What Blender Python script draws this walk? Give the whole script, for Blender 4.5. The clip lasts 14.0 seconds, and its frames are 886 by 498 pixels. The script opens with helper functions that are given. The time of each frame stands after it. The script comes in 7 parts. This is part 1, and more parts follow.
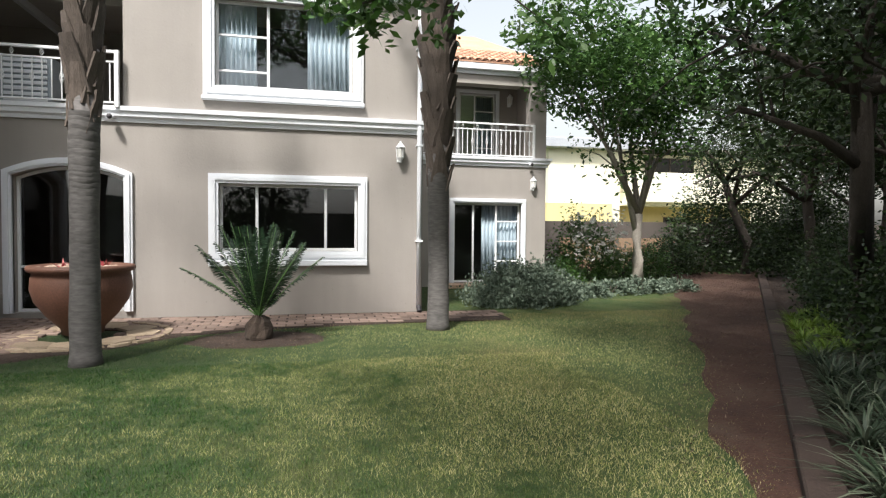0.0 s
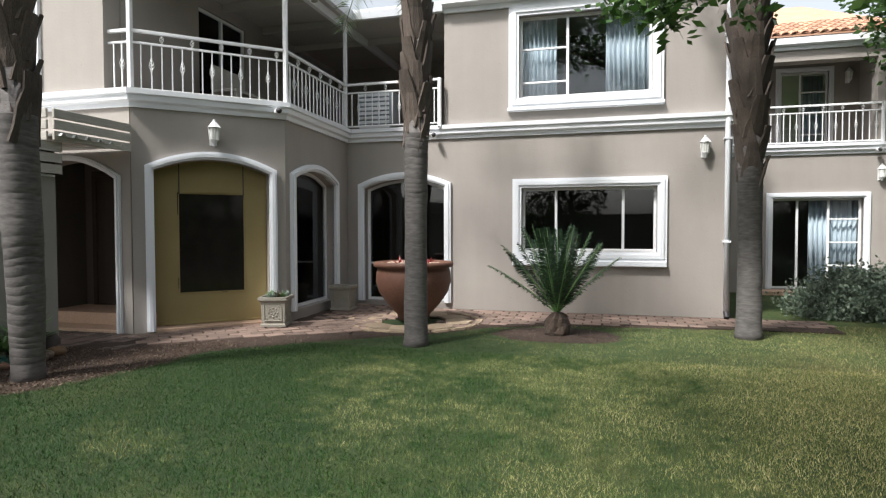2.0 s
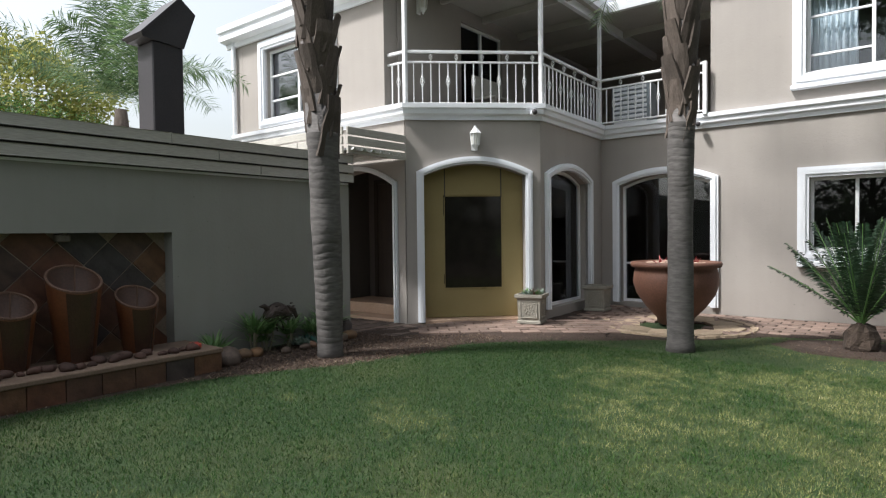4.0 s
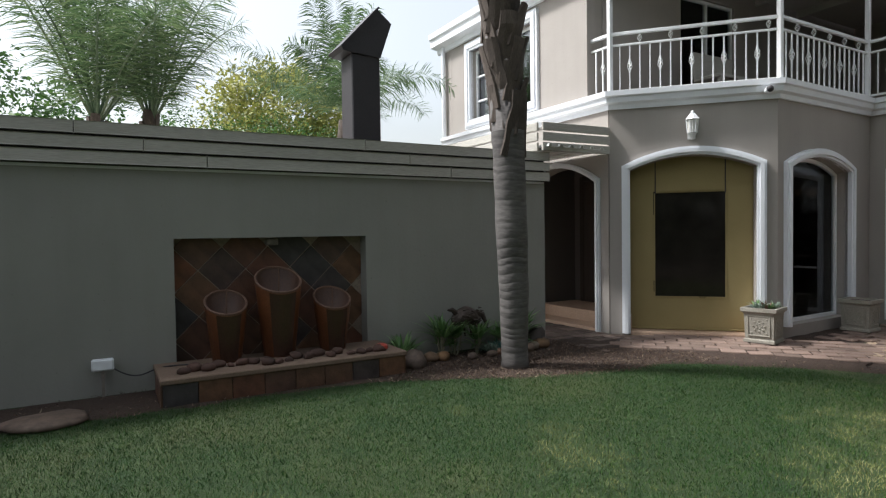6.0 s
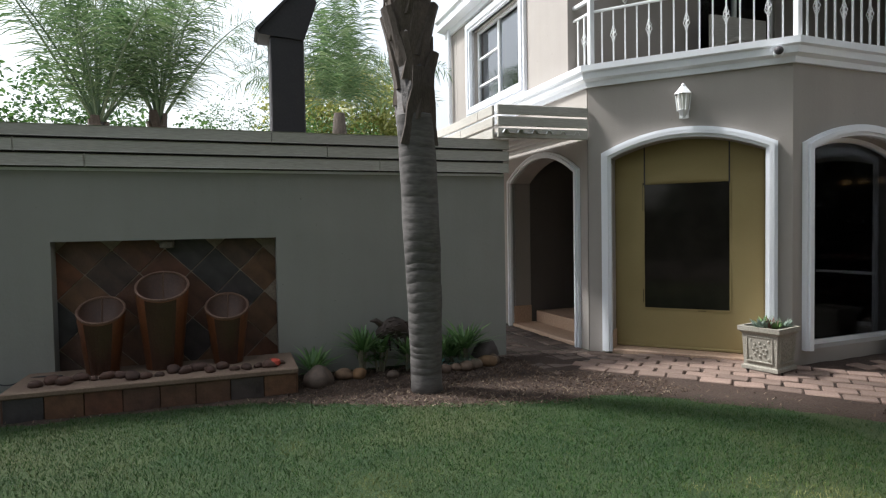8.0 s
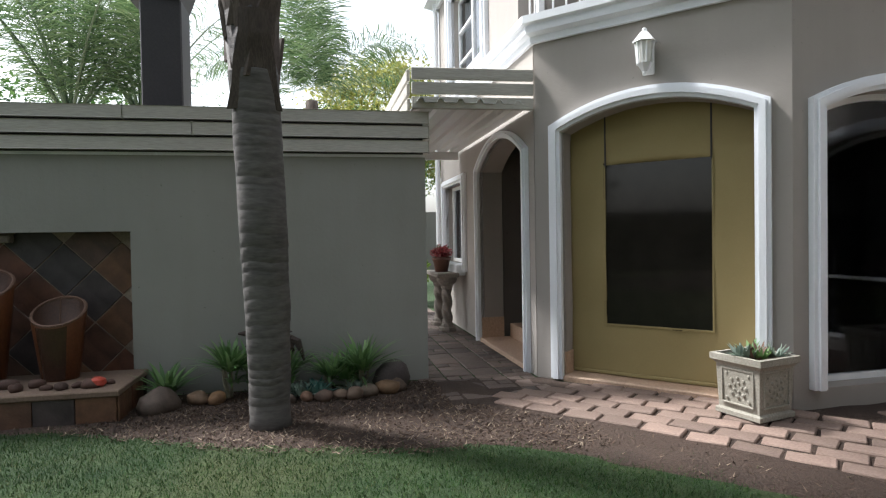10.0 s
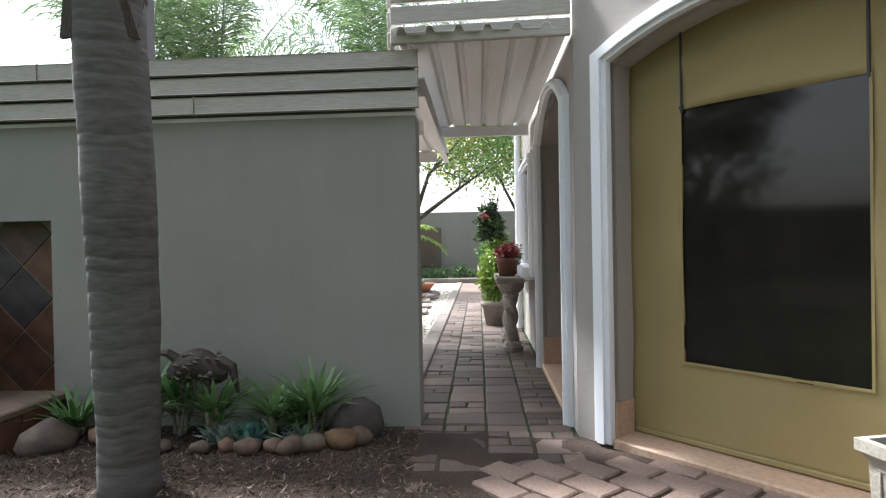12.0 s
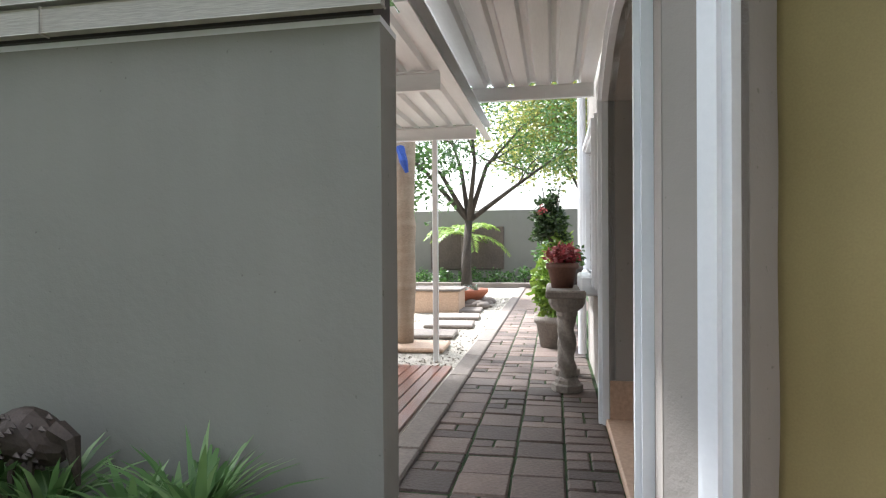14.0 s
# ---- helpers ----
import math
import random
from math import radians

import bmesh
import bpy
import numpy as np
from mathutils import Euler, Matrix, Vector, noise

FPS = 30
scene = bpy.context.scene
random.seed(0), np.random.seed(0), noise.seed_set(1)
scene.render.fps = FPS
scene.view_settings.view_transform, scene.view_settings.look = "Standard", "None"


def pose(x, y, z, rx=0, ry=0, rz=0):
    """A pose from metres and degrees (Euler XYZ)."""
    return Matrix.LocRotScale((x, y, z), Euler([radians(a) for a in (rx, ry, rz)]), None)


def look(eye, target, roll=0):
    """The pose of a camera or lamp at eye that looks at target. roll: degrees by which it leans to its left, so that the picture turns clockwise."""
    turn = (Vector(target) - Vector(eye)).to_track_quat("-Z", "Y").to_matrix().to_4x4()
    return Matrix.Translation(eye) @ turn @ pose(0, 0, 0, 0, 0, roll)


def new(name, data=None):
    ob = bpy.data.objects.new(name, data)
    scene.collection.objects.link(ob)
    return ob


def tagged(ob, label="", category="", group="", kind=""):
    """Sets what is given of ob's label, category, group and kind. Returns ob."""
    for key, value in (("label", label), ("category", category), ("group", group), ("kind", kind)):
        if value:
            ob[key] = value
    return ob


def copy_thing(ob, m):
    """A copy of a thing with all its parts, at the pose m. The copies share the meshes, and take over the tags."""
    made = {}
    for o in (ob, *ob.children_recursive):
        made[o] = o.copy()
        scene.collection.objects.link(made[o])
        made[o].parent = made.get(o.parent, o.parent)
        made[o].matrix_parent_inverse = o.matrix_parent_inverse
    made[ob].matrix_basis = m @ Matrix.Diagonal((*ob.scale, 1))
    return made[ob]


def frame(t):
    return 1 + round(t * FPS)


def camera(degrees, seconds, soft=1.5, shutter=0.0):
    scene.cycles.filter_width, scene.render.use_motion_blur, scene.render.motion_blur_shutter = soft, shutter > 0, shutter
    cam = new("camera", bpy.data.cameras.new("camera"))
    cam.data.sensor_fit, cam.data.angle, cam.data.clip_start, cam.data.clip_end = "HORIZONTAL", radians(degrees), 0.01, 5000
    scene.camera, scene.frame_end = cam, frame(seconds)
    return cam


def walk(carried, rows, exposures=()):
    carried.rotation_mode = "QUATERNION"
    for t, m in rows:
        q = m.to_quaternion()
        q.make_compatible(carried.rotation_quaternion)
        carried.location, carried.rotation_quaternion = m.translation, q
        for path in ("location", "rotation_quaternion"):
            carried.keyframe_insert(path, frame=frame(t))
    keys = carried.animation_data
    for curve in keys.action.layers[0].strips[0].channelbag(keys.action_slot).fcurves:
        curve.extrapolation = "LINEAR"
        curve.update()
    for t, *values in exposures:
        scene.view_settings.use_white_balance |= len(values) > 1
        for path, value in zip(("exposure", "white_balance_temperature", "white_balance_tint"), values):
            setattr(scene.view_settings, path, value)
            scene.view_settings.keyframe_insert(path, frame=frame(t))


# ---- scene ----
cam = camera(73.2, 14.0, soft=1.2)
PATH = [
    (0, (0.247, -0.877, 1.42), (0.694, 1.072, 1.353), 0.5),
    (0.5, (0.257, -0.969, 1.401), (0.492, 1.016, 1.339), 0.2),
    (1, (0.257, -1.031, 1.375), (0.224, 0.967, 1.317), 0.1),
    (1.5, (0.233, -1.086, 1.4), (-0.033, 0.895, 1.336), -0.0),
    (2, (0.268, -1.075, 1.414), (-0.255, 0.855, 1.348), -0.1),
    (2.5, (0.209, -1.089, 1.399), (-0.532, 0.767, 1.337), -0.3),
    (3, (0.21, -1.089, 1.396), (-0.738, 0.671, 1.335), -0.4),
    (3.5, (0.168, -1.103, 1.395), (-0.92, 0.575, 1.333), -0.6),
    (4, (0.15, -1.085, 1.36), (-1.096, 0.478, 1.308), -0.7),
    (6.5, (0.097, -0.043, 1.445), (-1.702, 0.829, 1.383), -0.9),
    (7, (0.123, 0.513, 1.455), (-1.715, 1.298, 1.388), -1.0),
    (7.5, (0.158, 1.04, 1.474), (-1.702, 1.772, 1.402), -1.0),
    (8, (0.139, 1.571, 1.464), (-1.747, 2.233, 1.395), -1.0),
    (8.5, (0.039, 2.104, 1.463), (-1.873, 2.687, 1.392), -1.1),
    (9, (-0.126, 2.598, 1.426), (-2.054, 3.126, 1.361), -1.1),
    (11.5, (-1.641, 4.59, 1.215), (-3.641, 4.6, 1.197), -0.9),
    (12, (-2.069, 4.802, 1.212), (-4.064, 4.663, 1.192), -1.0),
    (12.5, (-2.476, 4.905, 1.213), (-4.46, 4.655, 1.196), -0.9),
    (13, (-2.892, 4.979, 1.213), (-4.865, 4.65, 1.197), -0.7),
    (13.5, (-3.287, 5.012, 1.208), (-5.253, 4.645, 1.192), -0.7),
    (14, (-3.69, 5.027, 1.196), (-5.653, 4.641, 1.181), -0.4),
]
walk(cam, [(t, look(eye, target, roll)) for t, eye, target, roll in PATH],
     [(0.0, 0.74, 6400, 10), (1.5, 0.66, 6350, 10), (3.0, 0.65, 6250, 10), (4.2, 0.70, 6200, 10), (6.5, 0.63, 6150, 10), (7.5, 0.70, 6150, 10), (9.0, 1.05, 6150, 10), (11.5, 1.47, 6000, 10), (12.5, 2.0, 5950, 10), (13.0, 2.12, 5950, 10), (14.0, 2.04, 6000, 10)])

# ---- light and sky ----
world = bpy.data.worlds.new("world")
scene.world = world
world.use_nodes = True
wn = world.node_tree
sky = wn.nodes.new("ShaderNodeTexSky")
sky.sky_type, sky.sun_disc = "NISHITA", False
SUN_EL, SUN_AZ = radians(53), radians(-146)   # azimuth clockwise from +y
sky.sun_elevation, sky.sun_rotation = SUN_EL, SUN_AZ
sky.air_density, sky.dust_density, sky.ozone_density = 1.6, 4.0, 1.0
hazy = wn.nodes.new("ShaderNodeHueSaturation")   # thin cloud: the sky is nearly white
hazy.inputs["Saturation"].default_value = 0.3
wn.links.new(sky.outputs[0], hazy.inputs["Color"])
wn.links.new(hazy.outputs[0], wn.nodes["Background"].inputs[0])
wn.nodes["Background"].inputs[1].default_value = 0.15
sun = new("sun", bpy.data.lights.new("sun", "SUN"))
sun.data.energy, sun.data.angle, sun.data.color = 4.0, radians(7), (1.0, 0.965, 0.91)
SUN_DIR = Vector((math.sin(SUN_AZ) * math.cos(SUN_EL), math.cos(SUN_AZ) * math.cos(SUN_EL), math.sin(SUN_EL)))
sun.matrix_world = look((0, 0, 30), Vector((0, 0, 30)) - SUN_DIR)


# ---- materials ----
def shader(name, base, rough=0.8, metal=0.0, coat=0.0):
    m = bpy.data.materials.new(name)
    m.use_nodes = True
    b = m.node_tree.nodes["Principled BSDF"]
    b.inputs["Base Color"].default_value = (*base, 1)
    b.inputs["Roughness"].default_value = rough
    b.inputs["Metallic"].default_value = metal
    return m, m.node_tree, b


def coords(nt, scale):
    tc = nt.nodes.new("ShaderNodeTexCoord")
    mp = nt.nodes.new("ShaderNodeMapping")
    mp.inputs["Scale"].default_value = scale if hasattr(scale, "__len__") else (scale,) * 3
    nt.links.new(tc.outputs["Object"], mp.inputs[0])
    return mp.outputs[0]


def noise_of(nt, vec, scale, detail=4.0, rough=0.55):
    n = nt.nodes.new("ShaderNodeTexNoise")
    n.inputs["Scale"].default_value, n.inputs["Detail"].default_value, n.inputs["Roughness"].default_value = scale, detail, rough
    nt.links.new(vec, n.inputs["Vector"])
    return n.outputs["Fac"]


def ramp(nt, fac, stops):
    r = nt.nodes.new("ShaderNodeValToRGB")
    while len(r.color_ramp.elements) < len(stops):
        r.color_ramp.elements.new(0.5)
    for e, (p, c) in zip(r.color_ramp.elements, stops):
        e.position, e.color = p, (*c, 1)
    nt.links.new(fac, r.inputs[0])
    return r.outputs[0]


def mix(nt, fac, a, b, kind="MIX"):
    n = nt.nodes.new("ShaderNodeMix")
    n.data_type, n.blend_type = "RGBA", kind
    for sock, v in ((0, fac), (6, a), (7, b)):
        if hasattr(v, "is_output"):
            nt.links.new(v, n.inputs[sock])
        elif sock == 0:
            n.inputs[0].default_value = v
        else:
            n.inputs[sock].default_value = (*v, 1)
    return n.outputs[2]


def bump(nt, b, height, strength, distance):
    n = nt.nodes.new("ShaderNodeBump")
    n.inputs["Strength"].default_value, n.inputs["Distance"].default_value = strength, distance
    nt.links.new(height, n.inputs["Height"])
    nt.links.new(n.outputs[0], b.inputs["Normal"])


def mottled(name, c1, c2, scale=3.0, rough=0.85, grain=60.0, relief=0.3, depth=0.01, stretch=(1, 1, 1), metal=0.0, island=0.0, c3=None, vary=0.35):
    """Two-scale variation between two colours, with fine relief; island: variation from piece to piece."""
    m, nt, b = shader(name, c1, rough, metal)
    v = coords(nt, stretch)
    big = noise_of(nt, v, scale, 5)
    fine = noise_of(nt, v, grain, 3)
    col = ramp(nt, big, [(0.3, c1), (0.7, c2)] if c3 is None else [(0.28, c1), (0.5, c2), (0.72, c3)])
    col = mix(nt, vary, col, ramp(nt, fine, [(0.25, tuple(x * 0.55 for x in c1)), (0.75, tuple(min(1, x * 1.35) for x in c2))]))
    if island:
        oi = nt.nodes.new("ShaderNodeObjectInfo")
        geo = nt.nodes.new("ShaderNodeNewGeometry")
        add = nt.nodes.new("ShaderNodeMath")
        add.operation = "ADD"
        nt.links.new(oi.outputs["Random"], add.inputs[0])
        nt.links.new(geo.outputs["Random Per Island"], add.inputs[1])
        wrap = nt.nodes.new("ShaderNodeMath")
        wrap.operation = "FRACT"
        nt.links.new(add.outputs[0], wrap.inputs[0])
        lo = 1 - island
        col = mix(nt, 1.0, col, ramp(nt, wrap.outputs[0], [(0.0, (lo,) * 3), (1.0, (1 + island * 0.6,) * 3)]), "MULTIPLY")
    nt.links.new(col, b.inputs["Base Color"])
    bump(nt, b, fine, relief, depth)
    return m


def leafy(name, c1, c2, c3, rough=0.5, trans=0.25):
    m, nt, b = shader(name, c1, rough)
    geo = nt.nodes.new("ShaderNodeNewGeometry")
    col = ramp(nt, geo.outputs["Random Per Island"], [(0.0, c1), (0.55, c2), (1.0, c3)])
    nt.links.new(col, b.inputs["Base Color"])
    tr = nt.nodes.new("ShaderNodeBsdfTranslucent")
    nt.links.new(col, tr.inputs[0])
    mx = nt.nodes.new("ShaderNodeMixShader")
    mx.inputs[0].default_value = trans
    nt.links.new(b.outputs[0], mx.inputs[1])
    nt.links.new(tr.outputs[0], mx.inputs[2])
    nt.links.new(mx.outputs[0], nt.nodes["Material Output"].inputs[0])
    return m


def plaster(name, base, stain=0.82):
    """Painted plaster: broad weather stains, drips, small pits."""
    m, nt, b = shader(name, base, 0.9)
    v = coords(nt, (1, 1, 1))
    broad = noise_of(nt, v, 0.9, 6, 0.6)
    drip = noise_of(nt, coords(nt, (3.5, 3.5, 0.35)), 1.6, 5)
    pits = noise_of(nt, v, 28, 2)
    fine = noise_of(nt, v, 140, 2)
    col = mix(nt, 1.0, base, ramp(nt, broad, [(0.3, (0.5 + stain / 2,) * 3), (0.7, (1.04, 1.04, 1.03))]), "MULTIPLY")
    col = mix(nt, 1.0, col, ramp(nt, drip, [(0.25, (0.955, 0.955, 0.95)), (0.65, (1.01,) * 3)]), "MULTIPLY")
    col = mix(nt, 1.0, col, ramp(nt, pits, [(0.25, (0.66, 0.66, 0.64)), (0.29, (1.0,) * 3)]), "MULTIPLY")
    nt.links.new(col, b.inputs["Base Color"])
    both = nt.nodes.new("ShaderNodeMath")
    both.operation = "MULTIPLY_ADD"
    nt.links.new(pits, both.inputs[0])
    both.inputs[1].default_value = 2.5
    nt.links.new(fine, both.inputs[2])
    bump(nt, b, both.outputs[0], 0.16, 0.005)
    return m


M_WALL = plaster("taupe_plaster", (0.335, 0.305, 0.28))
M_WALL_DARK = plaster("garden_wall_plaster", (0.27, 0.264, 0.24))
M_TRIM = mottled("white_trim_paint", (0.74, 0.76, 0.80), (0.80, 0.815, 0.84), 2.0, 0.5, 45, 0.08, 0.003, vary=0.06)
M_WHITE = mottled("white_enamel", (0.74, 0.75, 0.76), (0.82, 0.82, 0.82), 6.0, 0.35, 90, 0.05, 0.002, vary=0.05)
M_PLANK = mottled("painted_plank", (0.36, 0.34, 0.30), (0.44, 0.42, 0.375), 2.0, 0.7, 40, 0.3, 0.006, (0.3, 0.3, 4))
M_SOFFIT = mottled("balcony_ceiling_paint", (0.42, 0.40, 0.37), (0.50, 0.48, 0.45), 1.5, 0.7)
# room surfaces near black: indoor dimness is put into their colour
M_INSIDE = mottled("interior_shade_tone", (0.05, 0.045, 0.04), (0.09, 0.08, 0.07), 1.0, 0.9)
M_SHEET = mottled("painted_roof_sheet", (0.66, 0.66, 0.65), (0.76, 0.76, 0.75), 2.0, 0.35, 30, 0.05, 0.003, (0.4, 3, 1), vary=0.08)
M_SOIL = mottled("red_soil", (0.024, 0.014, 0.010), (0.046, 0.028, 0.019), 2.5, 0.95, 60, 0.8, 0.03, c3=(0.058, 0.035, 0.024))
M_CONC = mottled("kerb_concrete", (0.14, 0.115, 0.10), (0.22, 0.19, 0.165), 2.0, 0.9, 50, 0.5, 0.01)
M_BLACK = mottled("black_steel", (0.022, 0.020, 0.024), (0.035, 0.03, 0.033), 3.0, 0.55, 60, 0.1, 0.003)
M_TERRA = mottled("terracotta", (0.098, 0.045, 0.029), (0.145, 0.067, 0.043), 3.0, 0.65, 50, 0.25, 0.006)
M_SLATE, nt, b = shader("slate_tile", (0.15, 0.08, 0.05), 0.55)
_oi = nt.nodes.new("ShaderNodeObjectInfo")
_v = coords(nt, 1)
_c = ramp(nt, _oi.outputs["Random"], [(0.0, (0.15, 0.055, 0.026)), (0.3, (0.08, 0.044, 0.032)), (0.5, (0.038, 0.040, 0.045)), (0.7, (0.12, 0.06, 0.034)), (1.0, (0.16, 0.085, 0.042))])
_c = mix(nt, 1.0, _c, ramp(nt, noise_of(nt, _v, 9, 5), [(0.3, (0.55, 0.5, 0.5)), (0.7, (1.25, 1.2, 1.15))]), "MULTIPLY")
nt.links.new(_c, b.inputs["Base Color"])
bump(nt, b, noise_of(nt, _v, 30, 4), 0.5, 0.01)
M_PAVER = mottled("clay_paver", (0.150, 0.098, 0.077), (0.25, 0.18, 0.145), 2.2, 0.85, 50, 0.5, 0.01, island=0.35)
M_COBBLE = mottled("cement_cobble", (0.080, 0.054, 0.043), (0.155, 0.112, 0.092), 2.4, 0.7, 50, 0.6, 0.010, island=0.55)
M_CANVAS = mottled("mustard_canvas", (0.24, 0.185, 0.076), (0.305, 0.24, 0.107), 1.1, 0.8, 160, 0.12, 0.002, vary=0.12)
M_CLEAR = mottled("dark_vinyl_window", (0.010, 0.009, 0.008), (0.020, 0.018, 0.014), 1.0, 0.06, 5, 0.05, 0.004)
M_CLEAR.node_tree.nodes["Principled BSDF"].inputs["Specular IOR Level"].default_value = 0.33
M_SAND = mottled("sandstone_tile", (0.42, 0.28, 0.19), (0.50, 0.35, 0.25), 2.5, 0.6, 40, 0.2, 0.004)
M_YELLOW = plaster("yellow_house_plaster", (0.72, 0.60, 0.30), 0.92)
M_CREAM = plaster("cream_plaster", (0.80, 0.76, 0.60), 0.92)
M_ROOFTILE = mottled("clay_roof_tile", (0.42, 0.21, 0.13), (0.56, 0.34, 0.23), 2.0, 0.8, 40, 0.4, 0.01, island=0.3)
M_CURTAIN = mottled("curtain_cloth", (0.55, 0.64, 0.72), (0.68, 0.76, 0.82), 1.0, 0.85, 200, 0.2, 0.002, (6, 6, 0.3))

M_GLASS, _nt, _b = shader("window_glass", (0.02, 0.022, 0.024), 0.03)
_b.inputs["Alpha"].default_value = 1.0
_b.inputs["Transmission Weight"].default_value = 0.0
_b.inputs["IOR"].default_value = 1.5
# clear pane: partly see-through, partly mirror
M_PANE = bpy.data.materials.new("clear_pane")
M_PANE.use_nodes = True
_nt = M_PANE.node_tree
_gl = _nt.nodes.new("ShaderNodeBsdfGlossy")
_gl.inputs["Roughness"].default_value = 0.02
_gl.inputs["Color"].default_value = (0.9, 0.92, 0.95, 1)
_tp = _nt.nodes.new("ShaderNodeBsdfTransparent")
_tp.inputs[0].default_value = (0.84, 0.86, 0.87, 1)
_fr = _nt.nodes.new("ShaderNodeFresnel")
_fr.inputs[0].default_value = 1.6
_mx = _nt.nodes.new("ShaderNodeMixShader")
_nt.links.new(_fr.outputs[0], _mx.inputs[0])
_nt.links.new(_tp.outputs[0], _mx.inputs[1])
_nt.links.new(_gl.outputs[0], _mx.inputs[2])
_nt.links.new(_mx.outputs[0], _nt.nodes["Material Output"].inputs[0])

M_PANE_BRIGHT = M_PANE.copy()       # pane whose raised Fresnel adds brightness to its reflection
M_PANE_BRIGHT.name = "film_pane"
M_PANE_BRIGHT.node_tree.nodes["Fresnel"].inputs[0].default_value = 2.6


# ---- building helpers ----
def part(name, bm, material, parent=None, label=""):
    """Links a bmesh (or a ready mesh) as one mesh object under a thing or a part."""
    if isinstance(bm, bmesh.types.BMesh):
        me = bpy.data.meshes.new(name)
        bmesh.ops.recalc_face_normals(bm, faces=bm.faces)
        bm.to_mesh(me)
        bm.free()
    else:
        me = bm
    if material is not None:
        me.materials.clear()
        me.materials.append(material)
    ob = new(name, me)
    if parent is not None:
        ob.parent = parent
    if label:
        ob["label"] = label
    return ob


def thing(name, m, label, category, group="", kind=""):
    ob = new(name)
    ob.empty_display_size = 0.1
    ob.matrix_world = m
    return tagged(ob, label, category, group, kind)


def smooth(ob, on=True):
    for p in ob.data.polygons:
        p.use_smooth = on
    return ob


def box(bm, x0, y0, z0, x1, y1, z1, bevel=0.0, m=None):
    r = bmesh.ops.create_cube(bm, size=1.0)
    vs = r["verts"]
    for v in vs:
        v.co = Vector(((x0 + x1) / 2 + v.co.x * (x1 - x0), (y0 + y1) / 2 + v.co.y * (y1 - y0), (z0 + z1) / 2 + v.co.z * (z1 - z0)))
    if bevel:
        es = {e for v in vs for e in v.link_edges}
        out = bmesh.ops.bevel(bm, geom=list(es), offset=bevel, segments=1, affect="EDGES")
        vs = list({v for f in out["faces"] for v in f.verts} | {v for v in vs if v.is_valid})
    if m is not None:
        for v in vs:
            v.co = m @ v.co
    return bm


def boxes(*bs, bevel=0.0):
    bm = bmesh.new()
    for b in bs:
        box(bm, *b, bevel=bevel)
    return bm


def prism(bm, pts, y0, y1):
    """Extrudes a polygon of (x, z) points from y0 to y1."""
    a = [bm.verts.new((x, y0, z)) for x, z in pts]
    b = [bm.verts.new((x, y1, z)) for x, z in pts]
    bm.faces.new(a)
    bm.faces.new(b[::-1])
    n = len(pts)
    for i in range(n):
        bm.faces.new((a[i], b[i], b[(i + 1) % n], a[(i + 1) % n]))


def arc(u0, u1, z, rise, n=12):
    """Points of a segmental arch from (u0, z) to (u1, z)."""
    if rise <= 0:
        return [(u0, z), (u1, z)]
    return [(u0 + (u1 - u0) * i / n, z + rise * (1 - (2 * i / n - 1) ** 2)) for i in range(n + 1)]


def wall(name, x, y, angle, length, z0, z1, thick, openings=(), material=None, label="", parent=None):
    """A wall from (x, y) along angle; its outer face is on the right-hand side. openings: (u0, u1, sill, spring, rise)."""
    bm = bmesh.new()
    at = 0.0
    for u0, u1, sill, spring, rise in sorted(openings):
        if u0 > at:
            box(bm, at, 0, z0, u0, thick, z1)
        if sill > z0:
            box(bm, u0, 0, z0, u1, thick, sill)
        pts = arc(u0, u1, spring, rise)
        for (a, za), (b, zb) in zip(pts, pts[1:]):
            prism(bm, [(a, za), (b, zb), (b, z1), (a, z1)], 0, thick)
        at = u1
    if at < length:
        box(bm, at, 0, z0, length, thick, z1)
    bmesh.ops.remove_doubles(bm, verts=bm.verts, dist=0.0005)
    ob = part(name, bm, material or M_WALL, parent)
    ob.matrix_world = pose(x, y, 0, 0, 0, angle)
    return tagged(ob, label, "wall", kind="structure")


def ring(bm, u0, u1, sill, spring, rise, w, y0, y1, closed):
    """A moulding of width w round an opening; closed: also along the sill."""
    n = 12
    inner = arc(u0, u1, spring, rise, n)
    outer = arc(u0 - w, u1 + w, spring + w * (0.55 if rise else 1.0), rise + (w * 0.45 if rise else 0), n)
    z_in = sill
    z_out = sill - w if closed else sill
    li = [(u0, z_in)] + inner + [(u1, z_in)]
    lo = [(u0 - w, z_out)] + outer + [(u1 + w, z_out)]
    for i in range(len(li) - 1):
        prism(bm, [li[i], li[i + 1], lo[i + 1], lo[i]], y0, y1)
    if closed:
        prism(bm, [li[0], li[-1], lo[-1], lo[0]], y0, y1)
    bmesh.ops.remove_doubles(bm, verts=bm.verts, dist=0.0005)


def moulding(name, x, y, angle, u0, u1, sill, spring, rise, w=0.12, proud=0.045, closed=False, label="white painted plaster moulding round the opening"):
    bm = bmesh.new()
    ring(bm, u0, u1, sill, spring, rise, w, -proud, 0.04, closed)
    ring(bm, u0 - w * 0.28, u1 + w * 0.28, sill - (w * 0.28 if closed else 0), spring + (w * 0.28 * (0.55 if rise else 1)), rise + (w * 0.13 if rise else 0), w * 0.44, -proud - 0.022, -proud + 0.004, closed)
    ob = part(name, bm, M_TRIM)
    ob.matrix_world = pose(x, y, 0, 0, 0, angle)
    return tagged(ob, label, "trim", kind="structure")


